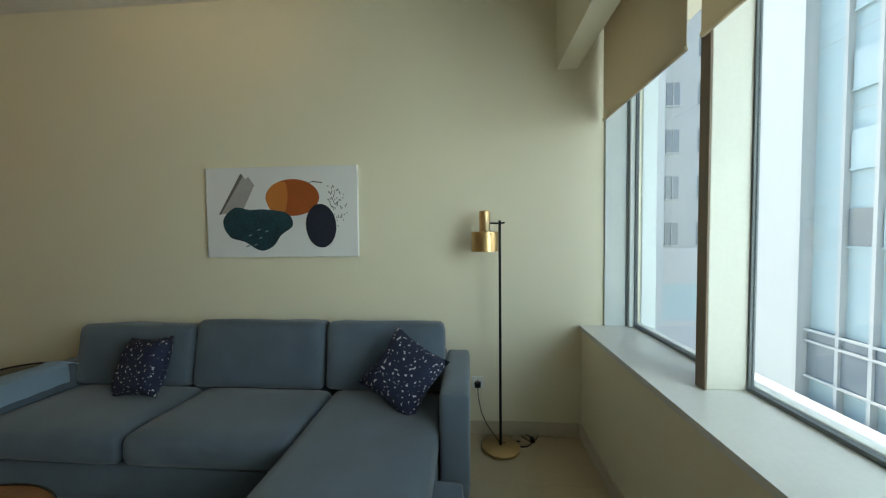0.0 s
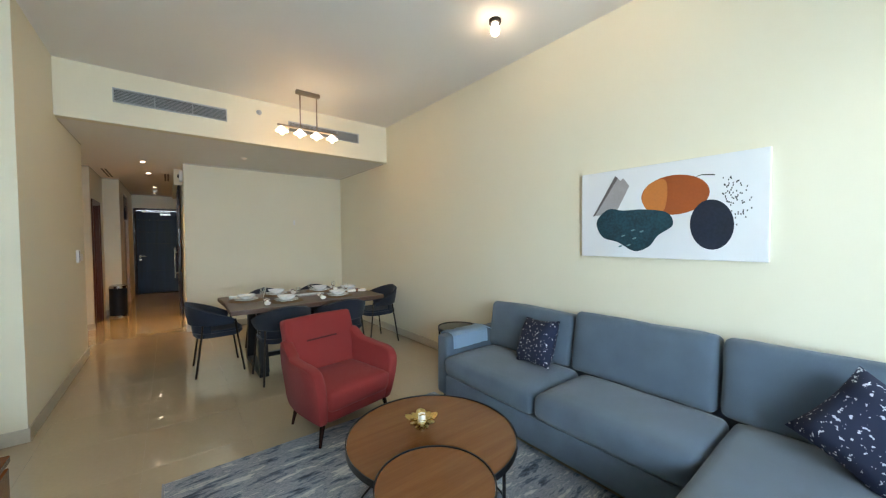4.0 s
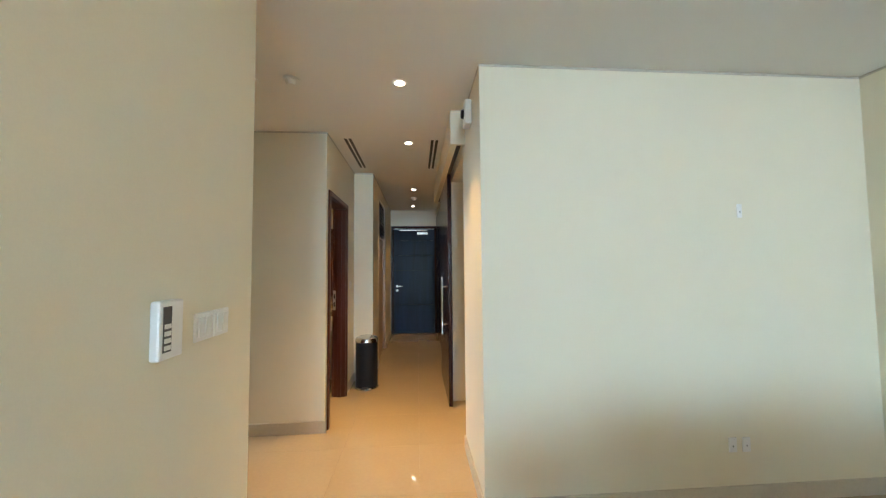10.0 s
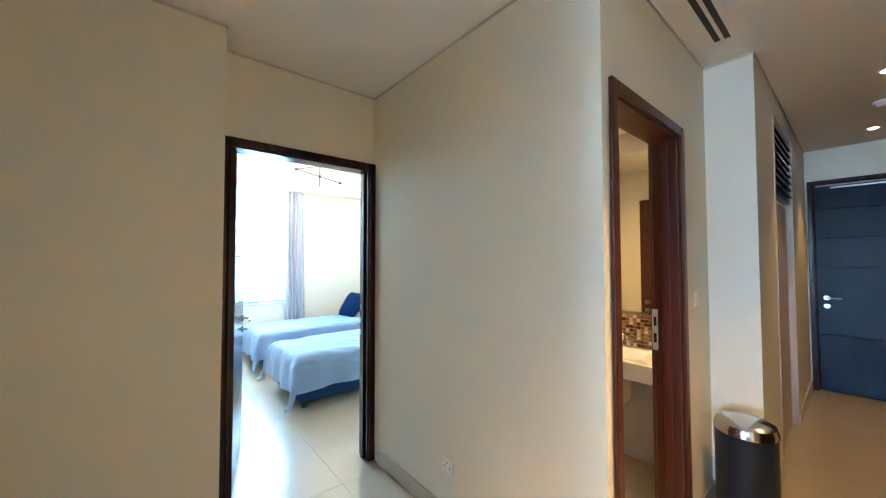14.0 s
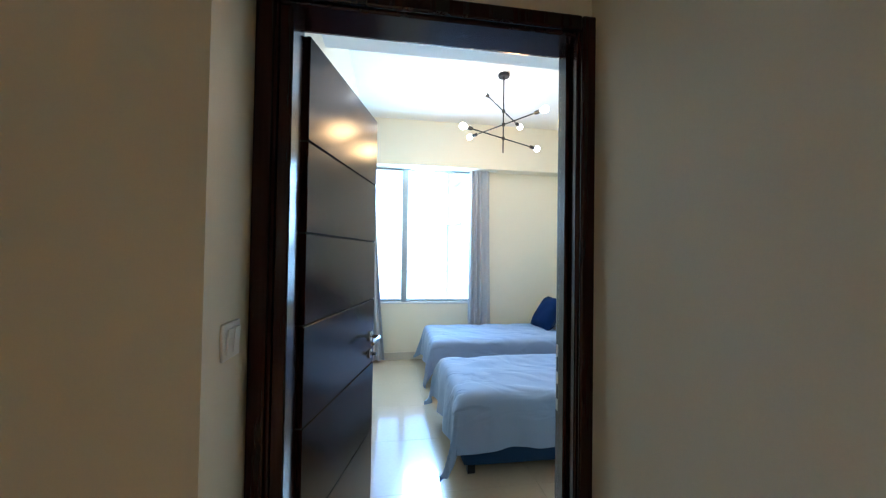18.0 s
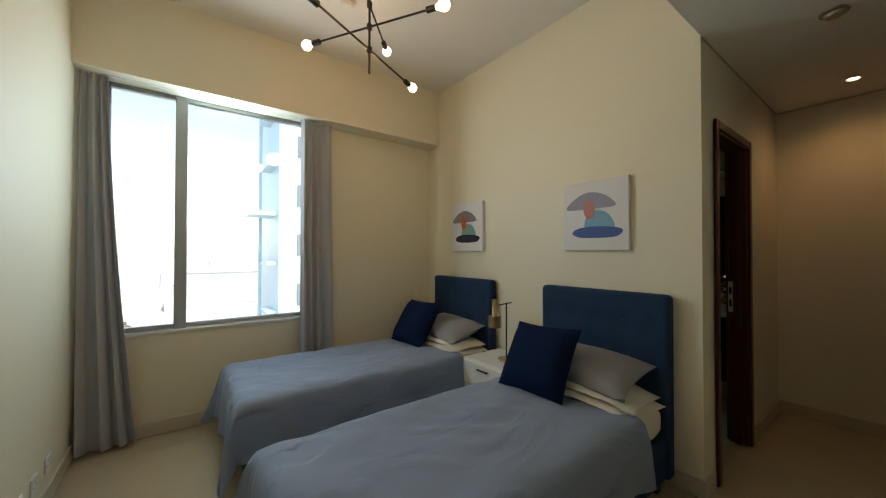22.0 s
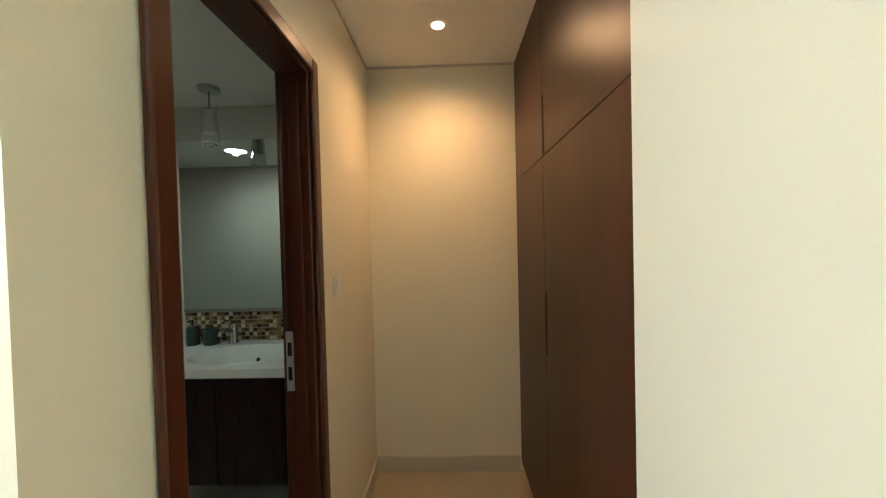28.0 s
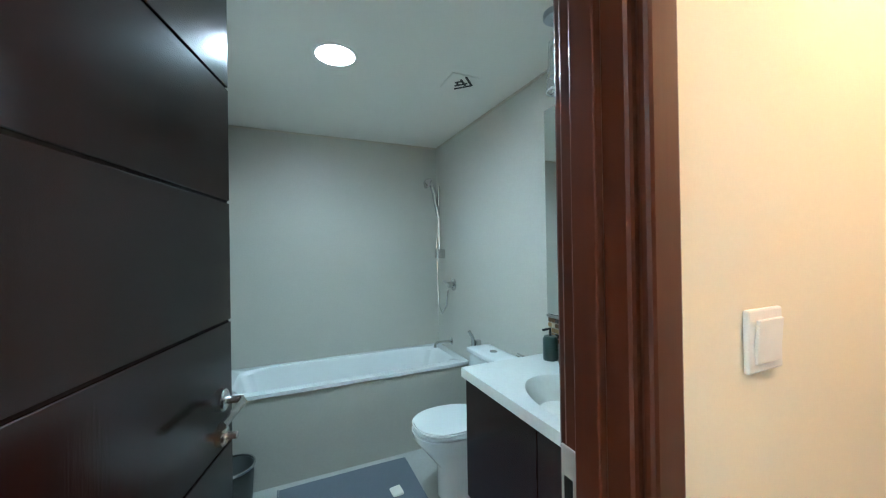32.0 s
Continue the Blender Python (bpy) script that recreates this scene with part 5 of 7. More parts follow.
# pendant over the table
NICKEL = mat("satin_bronze_nickel", (0.30, 0.24, 0.19), 0.4, 0.6, vary=0.05)
pd = thing("pendant_lamp", pose(1.30, 1.29, LIV_C), "four-light bar pendant with frosted bell shades, lit", "lamp")
wpart("canopy", box_bm(1.165, 1.44, 1.265, 1.315, LIV_C - 0.045, LIV_C, 0.004), NICKEL, pd)
for x in (1.212, 1.405):
    wpart("rod", tube_bm([(x, 1.29, LIV_C - 0.045), (x, 1.29, 2.775)], 0.008, 8), NICKEL, pd, "", True)
wpart("bar", box_bm(0.955, 1.665, 1.277, 1.303, 2.755, 2.778, 0.004), NICKEL, pd)
SHADE = glowing("lit_frosted_glass", (1.0, 0.88, 0.70), 0.6)
for x in (1.005, 1.205, 1.397, 1.590):
    sh = wpart("shade", lathe_bm([(0.0, 2.752), (0.018, 2.752), (0.03, 2.735), (0.062, 2.712), (0.070, 2.698), (0.06, 2.694), (0.035, 2.690), (0.018, 2.662), (0.0, 2.655)], 24, x, 1.29), SHADE, pd, "frosted glass bell shade, lit", True)
for x in (1.105, 1.495):
    lamp("pendant_bulb_lamp", x, 1.29, 2.60, 0.45, BULB, None, 0.06)

# air grilles and sensor on the bulkhead
def grille(x0, x1, z0, z1):
    root = thing("air_grille", pose((x0 + x1) / 2, 1.905, (z0 + z1) / 2), "grey slatted air-conditioning grille in the bulkhead", "vent", "air grilles")
    wpart("backing", box_bm(x0 + 0.01, x1 - 0.01, 1.899, 1.9045, z0 + 0.01, z1 - 0.01), GRILLE_D, root)
    for a, b, c, d in ((x0, x1, z0, z0 + 0.012), (x0, x1, z1 - 0.012, z1), (x0, x0 + 0.012, z0 + 0.012, z1 - 0.012), (x1 - 0.012, x1, z0 + 0.012, z1 - 0.012)):
        wpart("frame", box_bm(a, b, 1.886, 1.9045, c, d, 0.002), GRILLE, root)
    for k in range(1, 3):
        x = x0 + (x1 - x0) * k / 3
        wpart("divider", box_bm(x - 0.006, x + 0.006, 1.886, 1.899, z0 + 0.012, z1 - 0.012), GRILLE, root)
    n = 8
    for k in range(n):
        z = z0 + 0.02 + (z1 - z0 - 0.04) * k / (n - 1)
        wpart("slat", moved(box_bm(x0 + 0.012, x1 - 0.012, -0.007, 0.007, -0.0012, 0.0012), pose(0, 1.892, z, 35)), GRILLE, root)


GRILLE, GRILLE_D = mat("grey_aluminium", (0.46, 0.48, 0.50), 0.5, 0.2), mat("grille_shadow_grey", (0.16, 0.17, 0.18), 0.8)
grille(-0.462, 0.540, 2.875, 3.020)
grille(1.235, 2.225, 2.885, 3.020)
sn = thing("ceiling_sensor", on_wall(0.889, 1.905, 3.06, "-y"), "small grey sprinkler head on the bulkhead", "sprinkler")
part("rose", lathe_bm([(0.032, 0), (0.030, 0.008), (0.012, 0.012), (0.010, 0.035), (0.016, 0.04), (0, 0.042)], 18), GRILLE, sn, "", True)

# small ceiling spots in the living room
for x, y in ((2.06, -1.04), (2.10, -1.88)):
    s = thing("ceiling_spot", pose(x, y, LIV_C), "small round ceiling spot with a glowing glass bulb", "lamp", "living room spots")
    part("base", lathe_bm([(0, -0.03), (0.045, -0.03), (0.048, -0.026), (0.048, 0), (0, 0)], 24), LEGMETAL, s, "", True)
    part("bulb", lathe_bm([(0, -0.125), (0.02, -0.12), (0.034, -0.10), (0.036, -0.08), (0.026, -0.03), (0, -0.03)], 20), GLOW_WARM, s, "glowing bulb", True)
    lamp("ceiling_spot_lamp", x, y, LIV_C - 0.15, 0.11, BULB, None, 0.035)

# ---------------------------------------------------------------- hall fittings
def downlight(x, y, z, r=0.031, glow=None):
    d = thing("downlight", pose(x, y, z), "small recessed ceiling downlight, lit", "lamp", "downlights")
    part("bezel", lathe_bm([(r, -0.004), (r + 0.012, -0.003), (r + 0.014, 0.0), (r, 0.0), (r, -0.004)], 28), WHITE, d, "", True)
    part("lens", lathe_bm([(0, -0.0025), (r, -0.0025), (r, -0.0005), (0, -0.0005)], 28), glow or GLOW_WARM, d, "glowing lens", True)


for _x, _y in ((-0.33, 4.05), (-0.30, 5.18), (-0.27, 7.27), (-0.30, 8.77)):
    downlight(_x, _y, HALL_C)
downlight(-3.312, 8.255, BEDLOW_C)


def slot_vent(x, y0, y1):
    root = thing("slot_diffuser", pose(x, (y0 + y1) / 2, HALL_C), "linear ceiling air diffuser with two dark slots", "vent", "slot diffusers")
    wpart("frame", box_bm(x - 0.055, x + 0.055, y0, y1, HALL_C - 0.004, HALL_C - 0.0005, 0.001), CEIL, root)
    for dx in (-0.022, 0.022):
        wpart("slot", box_bm(x + dx - 0.013, x + dx + 0.013, y0 + 0.01, y1 - 0.01, HALL_C - 0.007, HALL_C - 0.0045), BLACK, root)


slot_vent(-0.875, 5.07, 6.06)
slot_vent(-0.045, 5.07, 6.06)


def dome(name, x, y, z, r, h, label, category, body=None):
    d = thing(name, pose(x, y, z), label, category)
    part("base", lathe_bm([(r * 0.8, -h * 0.35), (r, -h * 0.3), (r, 0), (0, 0)], 24), body or CEIL, d, "", True)
    part("cap", lathe_bm([(0, -h), (r * 0.55, -h * 0.95), (r * 0.7, -h * 0.5), (r * 0.7, -h * 0.34), (0, -h * 0.34)], 24), body or CEIL, d, "", True)


dome("smoke_detector", -1.033, 4.04, HALL_C, 0.05, 0.045, "round white smoke detector on the hall ceiling", "detector")
dome("smoke_detector", -1.33, 4.07, HALL_C, 0.075, 0.03, "flat round white ceiling speaker by the bedrooms", "detector")
dome("smoke_detector", 0.86, 2.87, HALL_C, 0.045, 0.03, "small white detector over the dining area", "detector")
dome("smoke_detector", -0.27, 7.95, HALL_C, 0.05, 0.045, "round white smoke detector by the entrance", "detector")
dome("smoke_detector", -3.304, 7.14, BEDLOW_C, 0.055, 0.03, "round brown-grey detector on the corridor ceiling", "detector", NICKEL)
dome("smoke_detector", -5.50, 5.445, BED_C, 0.062, 0.04, "round white detector on the bedroom ceiling", "detector")

tm = thing("thermostat", on_wall(-0.88, 2.725, 1.275, "+x"), "white room thermostat with a dark key column", "thermostat")
part("case", box_bm(-0.045, 0.045, -0.075, 0.075, 0, 0.026, 0.006, 2), WHITE, tm)
part("key_panel", box_bm(-0.034, -0.004, -0.055, 0.06, 0.026, 0.0275), mat("dark_grey_plastic", (0.06, 0.06, 0.065), 0.4), tm)
for k in range(4):
    part("key", box_bm(-0.031, -0.007, -0.05 + k * 0.018, -0.038 + k * 0.018, 0.0275, 0.0295, 0.001), WHITE, tm)


def switch(m, label, gangs=1):
    s = thing("light_switch", m, label, "switch", "light switches")
    part("plate", box_bm(-0.043, 0.043, -0.043, 0.043, 0, 0.008, 0.003, 2), WHITE, s)
    w = 0.064 / gangs
    for k in range(gangs):
        part("rocker", moved(box_bm(-w / 2 + 0.002, w / 2 - 0.002, -0.03, 0.03, 0.0, 0.005, 0.001), pose(-0.032 + w * (k + 0.5), 0, 0.008, 4)), WHITE, s)


switch(on_wall(-0.88, 2.895, 1.255, "+x"), "white two-gang light switch on the wall", 2)
switch(on_wall(-0.88, 2.99, 1.255, "+x"), "white two-gang light switch on the wall", 2)
switch(on_wall(-2.617, 3.95, 1.20, "+y"), "white light switch beside the bedroom door", 2)
switch(on_wall(-3.78, 7.965, 1.29, "+x"), "white light switch beside the bathroom door", 1)
switch(on_wall(-1.03, 6.06, 1.22, "+x"), "white light switch beside the guest bathroom", 1)
socket("wall_socket", on_wall(-1.905, 4.94, 0.32, "-y"), "white wall socket low on the hall wall")
socket("wall_socket", on_wall(-1.12, 0.533, 0.335, "+x"), "white wall socket low on the living room wall")
for x in (1.677, 1.765):
    socket("data_point", on_wall(x, 3.80, 0.34, "-y"), "small white data point on the dining wall", 0.05, 1)
socket("data_point", on_wall(1.798, 3.80, 1.765, "-y"), "tiny cable point high on the dining wall", 0.03, 1)
for x in (-5.46, -5.66, -5.88):
    socket("wall_socket", on_wall(x, 3.93, 0.22, "+y"), "white wall socket low on the bedroom wall")

em = thing("emergency_light", on_wall(0.16, 4.15, 2.50, "-x"), "small white emergency lamp with a black round lens", "lamp")
part("case", box_bm(-0.06, 0.06, -0.085, 0.085, 0, 0.05, 0.01, 2), WHITE, em)
part("lens", lathe_bm([(0, 0.072), (0.025, 0.068), (0.035, 0.05), (0, 0.05)], 20), BLACK, em, "black round lens", True)

ds = thing("door_wedge", pose(-2.10, 4.885, 0), "flat black rubber door wedge on the floor by the skirting", "door stop")
part("wedge", box_bm(-0.06, 0.06, -0.025, 0.025, 0, 0.018, 0.004), mat("black_rubber", (0.015, 0.015, 0.016), 0.7), ds)

# pedal bin
BINBLUE = mat("dark_slate_enamel", (0.009, 0.013, 0.022), 0.38, 0.0, vary=0.05, spec=0.25)
pb = thing("pedal_bin", pose(-0.83, 6.075, 0), "tall dark slate pedal bin with a steel lid", "bin")
part("body", lathe_bm([(0, 0.02), (0.128, 0.02), (0.130, 0.03), (0.130, 0.545), (0, 0.545)], 36), BINBLUE, pb, "", True)
part("base_ring", lathe_bm([(0, 0), (0.138, 0), (0.140, 0.01), (0.134, 0.026), (0, 0.027)], 36), CHROME, pb, "steel base ring", True)
part("lid", lathe_bm([(0, 0.546), (0.134, 0.546), (0.134, 0.565), (0.125, 0.59), (0.095, 0.607), (0.0, 0.617)], 36), CHROME, pb, "domed brushed steel lid", True)
part("pedal", box_bm(-0.035, 0.035, -0.175, -0.115, 0.028, 0.042, 0.005), BLACK, pb, "black pedal")

# kitchen glimpsed through the opening
fg = thing("refrigerator", pose(0.75, 6.2, 0), "tall steel refrigerator beyond the kitchen opening", "refrigerator")
STEEL = mat("brushed_steel", (0.42, 0.39, 0.35), 0.32, 0.9, vary=0.06, stretch=(1, 1, 8))
wpart("body", box_bm(0.40, 1.10, 5.78, 6.55, 0.03, 1.78, 0.01), mat("dark_grey_enamel", (0.03, 0.03, 0.032), 0.4), fg)
wpart("upper_door", box_bm(0.42, 1.10, 5.72, 5.775, 0.72, 1.77, 0.008, 2), STEEL, fg)
wpart("lower_door", box_bm(0.42, 1.10, 5.72, 5.775, 0.05, 0.71, 0.008, 2), STEEL, fg)
wpart("foot", box_bm(0.45, 1.05, 5.85, 6.45, 0.0, 0.03), BLACK, fg)
kc = thing("kitchen_wall_cabinet", pose(0.9, 6.2, 1.86), "red-brown kitchen cabinet above the refrigerator", "cabinet")
wpart("body", box_bm(0.38, 1.9, 5.85, 6.595, 1.86, 2.35), REDWOOD, kc)
for k in range(3):
    wpart("door", box_bm(0.39 + 0.505 * k, 0.885 + 0.505 * k, 5.83, 5.848, 1.865, 2.345, 0.003), REDWOOD, kc)
kb = thing("kitchen_base_cabinet", pose(1.9, 6.2, 0), "red-brown kitchen base cabinet with a pale worktop", "cabinet")
wpart("body", box_bm(1.14, 2.68, 6.0, 6.595, 0.0, 0.86), REDWOOD, kb)
wpart("worktop", box_bm(1.13, 2.69, 5.97, 6.595, 0.862, 0.90, 0.004), SILL, kb)

# guest bathroom glimpsed through its door
gb = thing("guest_basin", pose(-1.6, 6.2, 0), "white basin counter beyond the guest bathroom door", "basin")
gt, rings = bmesh.new(), []
for (w, l, p), z in (((1.09, 0.445, 60), 0.70), ((1.09, 0.445, 60), 0.805), ((0.52, 0.33, 6), 0.807), ((0.49, 0.30, 6), 0.795), ((0.38, 0.20, 4), 0.735), ((0.01, 0.01, 2), 0.73)):
    rings.append([gt.verts.new((px, py, z)) for px, py in squircle(w, l, p, 48, -1.745 if w > 1 else -1.60, 6.172)])
for a, b in zip(rings, rings[1:]):
    for k in range(48):
        gt.faces.new((a[k], a[(k + 1) % 48], b[(k + 1) % 48], b[k]))
wpart("counter", gt, CHINA, gb, "", True)
wpart("half_pedestal", soft_bm(-1.70, -1.50, 6.02, 6.39, 0.40, 0.695, 0.05, 6), CHINA, gb, "", True)
wpart("tap", tube_bm([(-1.52, 6.36, 0.806), (-1.52, 6.36, 0.90), (-1.52, 6.26, 0.91), (-1.52, 6.24, 0.88)], 0.013, 8), CHROME, gb, "chrome tap", True)
gm = thing("guest_mirror", pose(-1.7, 6.395, 1.6), "frameless mirror in the guest bathroom", "mirror")
wpart("glass", box_bm(-2.20, -1.20, 6.388, 6.3985, 1.065, 2.235, 0.001), mat("silvered_mirror_glass", (0.80, 0.82, 0.80), 0.015, 1.0, vary=0.0), gm)
wpart("lower_trim", box_bm(-2.20, -1.20, 6.384, 6.3985, 1.052, 1.064), CHROME, gm, "thin metal trim")
downlight(-1.55, 5.95, 2.40)
downlight(-2.0, 5.55, 2.40)
# ---------------------------------------------------------------- bedroom
def drape_bm(x0, x1, y0, y1, z, side, foot, seed):
    """A bedspread over a mattress: flat on top with soft creases, hanging in folds at both sides and the foot."""
    bm, nx, ny = bmesh.new(), 64, 84
    grid = []
    for i in range(nx + 1):
        s = x0 - side + (x1 - x0 + 2 * side) * i / nx
        row = []
        for j in range(ny + 1):
            t = y0 - foot + (y1 - y0 + foot) * j / ny
            ox, oy = max(x0 - s, s - x1, 0.0), max(y0 - t, 0.0)
            sx = -1 if s < x0 else 1
            px, py = min(max(s, x0), x1), max(t, y0)
            drop = math.hypot(ox, oy) if ox and oy else max(ox, oy)
            drop = min(drop, max(ox, oy) * 1.0 + 0.30 * min(ox, oy))
            hang = min(1.0, drop / 0.10)
            wave = 0.5 + 0.5 * math.sin((t * 17 if ox > oy else s * 19) + 2.2 * noise.noise(Vector((s * 2, t * 2, seed))))
            out = 0.014 + 0.045 * wave * (drop / 0.4) * hang + 0.02 * hang
            corner = min(ox, oy)
            if ox:
                px += sx * (out * (1 if ox >= oy else 0.6) + 0.20 * corner)
            if oy:
                py -= out * (1 if oy >= ox else 0.6) + 0.20 * corner
            crease = 0.014 * noise.noise(Vector((s * 5 + t * 2.0, t * 1.3 - s, seed))) - 0.024 * abs(noise.noise(Vector((s * 7 - t * 4, t * 2.5, seed + 4)))) + 0.010 * abs(noise.noise(Vector((s * 16 + t * 9, t * 7 - s * 3, seed + 6))))
            pz = z + 0.012 + crease * (1 - hang * 0.7) - drop - (0.012 * (1 - (1 - min(1, drop / 0.05)) ** 2) if drop == 0 else 0)
            if drop == 0:
                edge = min(px - x0, x1 - px, py - y0)
                pz -= 0.012 * max(0, 1 - edge / 0.06) ** 2
            pz += 0.015 * noise.noise(Vector((s * 4, t * 4, seed + 9))) * min(1, drop / 0.3)
            row.append(bm.verts.new((px, py, max(pz, 0.03))))
        grid.append(row)
    for i in range(nx):
        for j in range(ny):
            bm.faces.new((grid[i][j], grid[i + 1][j], grid[i + 1][j + 1], grid[i][j + 1]))
    edge = [tuple(v.co) for v in reversed(grid[0])] + [tuple(row[0].co) for row in grid[1:-1]] + [tuple(v.co) for v in grid[-1]]
    for _ in range(4):
        bmesh.ops.smooth_vert(bm, verts=[v for v in bm.verts if not v.is_boundary], factor=0.5, use_axis_x=True, use_axis_y=True, use_axis_z=True)
    bmesh.ops.solidify(bm, geom=list(bm.faces), thickness=-0.006)
    return bm, tube_bm(edge, 0.005, 5)


PILLOW = mat("grey_pillowcase", (0.27, 0.27, 0.29), 0.85, vary=0.06, fine=220, bump=0.2)
NAVY2 = mat("navy_knit_cushion", (0.004, 0.014, 0.050), 0.95, vary=0.15, fine=260, bump=0.5, spec=0.1)


def bed(x0, x1, seed):
    cx = (x0 + x1) / 2
    root = thing("single_bed", pose(cx, 5.8, 0), "single bed with a buttoned blue cloth headboard", "bed", "twin beds")
    wpart("base", soft_bm(x0 + 0.01, x1 - 0.01, 4.80, 6.73, 0.06, 0.32, 0.02, 5), BED_BLUE, root, "blue upholstered bed base", True)
    wpart("mattress", soft_bm(x0 + 0.015, x1 - 0.015, 4.80, 6.71, 0.32, 0.478, 0.05, 6), LINEN, root, "white mattress with a fitted sheet", True)
    pad = soft_bm(x0, x1, 6.735, 6.825, 0.05, 1.115, 0.03, 31, 0, 0.0)
    spots = [(x0 + (x1 - x0) * (k + 0.5) / 5, z) for k in range(5) for z in (0.72, 0.93)]
    for v in pad.verts:
        if v.co.y < 6.76:
            v.co.y += sum(0.026 * math.exp(-((v.co.x - a) ** 2 + (v.co.z - b) ** 2) / 0.0018) for a, b in spots)
            v.co.y += 0.003 * noise.noise(v.co * 6)
    hb = wpart("headboard", pad, BED_BLUE, root, "blue cloth headboard", True)
    for k in range(5):
        for z in (0.72, 0.93):
            bx = x0 + (x1 - x0) * (k + 0.5) / 5
            wpart("button", moved(lathe_bm([(0, 0.006), (0.010, 0.003), (0.012, 0), (0, 0)], 12), Matrix.Translation((bx, 6.755, z)) @ Matrix.Rotation(radians(90), 4, "X")), BED_BLUE, hb, "", True)
    for x in (x0 + 0.06, x1 - 0.06):
        for y in (4.86, 6.68):
            wpart("foot", box_bm(x - 0.025, x + 0.025, y - 0.025, y + 0.025, 0, 0.065, 0.003), BLACK, root)
    sp = thing("bedspread", pose(cx, 5.6, 0.5), "creased grey cotton bedspread hanging over the bed", "bedspread", "bedspreads")
    cloth, hem = drape_bm(x0 + 0.01, x1 - 0.01, 4.785, 6.40, 0.505, 0.33, 0.36, seed)
    wpart("cloth", cloth, DUVET, sp, "", True)
    wpart("hem", hem, DUVET, sp, "stitched hem", True)
    fold = thing("folded_sheet", pose(cx, 6.5, 0.51), "white folded sheet under the pillow", "bedding", "folded sheets")
    for nm, w, d, z, rz in (("lower_layer", 0.80, 0.40, 0.522, 0), ("upper_layer", 0.76, 0.37, 0.562, 2)):
        bm = pillow_bm(w, d, 0.052, 18, 0.03, seed + z * 10)
        for v in bm.verts:
            v.co += Vector((0, 0.012 * noise.noise(v.co * 6 + Vector((seed, 0, 0))), 0.012 * noise.noise(v.co * 5 + Vector((0, seed, 3))) - 0.035 * max(0, v.co.x - 0.25) / 0.15))
        wpart(nm, moved(bm, pose(cx + 0.035, 6.515, z, 0, 0, rz)), LINEN, fold, "", True)
    pw = thing("pillow", pose(cx + 0.06, 6.54, 0.65, 17, 2, 0), "grey pillow propped against the headboard", "pillow", "grey pillows")
    part("case", pillow_bm(0.64, 0.40, 0.15, 14, 0.10, seed), PILLOW, pw, "", True)
    cu = thing("cushion", pose(cx - 0.13, 6.30, 0.70, 56, 0, 4) @ pose(0, 0, 0, 0, 0, 2), "dark navy square cushion leaning on the pillow", "cushion", "navy cushions")
    part("cover", pillow_bm(0.46, 0.46, 0.18, 12, 0.07, seed + 1), NAVY2, cu, "", True)
    part("zip", tube_bm([(-0.19, -0.207, 0), (0, -0.201, 0), (0.19, -0.207, 0)], 0.003, 5), BLACK, cu)


bed(-4.80, -3.915, 1.0)
bed(-6.24, -5.355, 5.0)

ns = thing("nightstand", pose(-5.08, 6.6, 0), "white nightstand with a drawer between the beds", "nightstand")
wpart("body", box_bm(-5.325, -4.83, 6.40, 6.82, 0.06, 0.50, 0.006), WHITE, ns)
dr = wpart("drawer_front", box_bm(-5.315, -4.84, 6.382, 6.399, 0.30, 0.485, 0.004), WHITE, ns)
wpart("pull", box_bm(-5.14, -5.02, 6.366, 6.381, 0.435, 0.447, 0.003), BLACK, dr, "small black pull")
wpart("lower_front", box_bm(-5.315, -4.84, 6.382, 6.399, 0.075, 0.29, 0.004), WHITE, ns)
for x in (-5.29, -4.865):
    for y in (6.44, 6.78):
        wpart("leg", box_bm(x - 0.015, x + 0.015, y - 0.015, y + 0.015, 0, 0.06), BLACK, ns)

tl = thing("table_lamp", pose(-5.045, 6.61, 0.50), "small brass table lamp on the nightstand", "lamp")
part("base", lathe_bm([(0, 0), (0.065, 0), (0.067, 0.004), (0.067, 0.012), (0, 0.014)], 28), BRASS, tl, "round brass base", True)
part("pole", tube_bm([(0, 0, 0.012), (0, 0, 0.46)], 0.006, 8), BLACK, tl, "", True)
part("cross_arm", tube_bm([(0.055, 0, 0.465), (0, 0, 0.452), (-0.08, -0.005, 0.43)], 0.005, 8), BLACK, tl, "black cross arm", True)
part("shade", lathe_bm([(0.052, 0.245), (0.055, 0.245), (0.055, 0.335), (0.028, 0.337), (0.026, 0.34), (0.026, 0.475), (0, 0.478)], 28, -0.115, -0.015, cap=False), BRASS, tl, "brushed brass cylinder shade", True)
part("shade_inside", lathe_bm([(0, 0.30), (0.05, 0.30), (0.0515, 0.246), (0.05, 0.246), (0.048, 0.297), (0, 0.297)], 24, -0.115, -0.015), WHITE, tl, "", True)


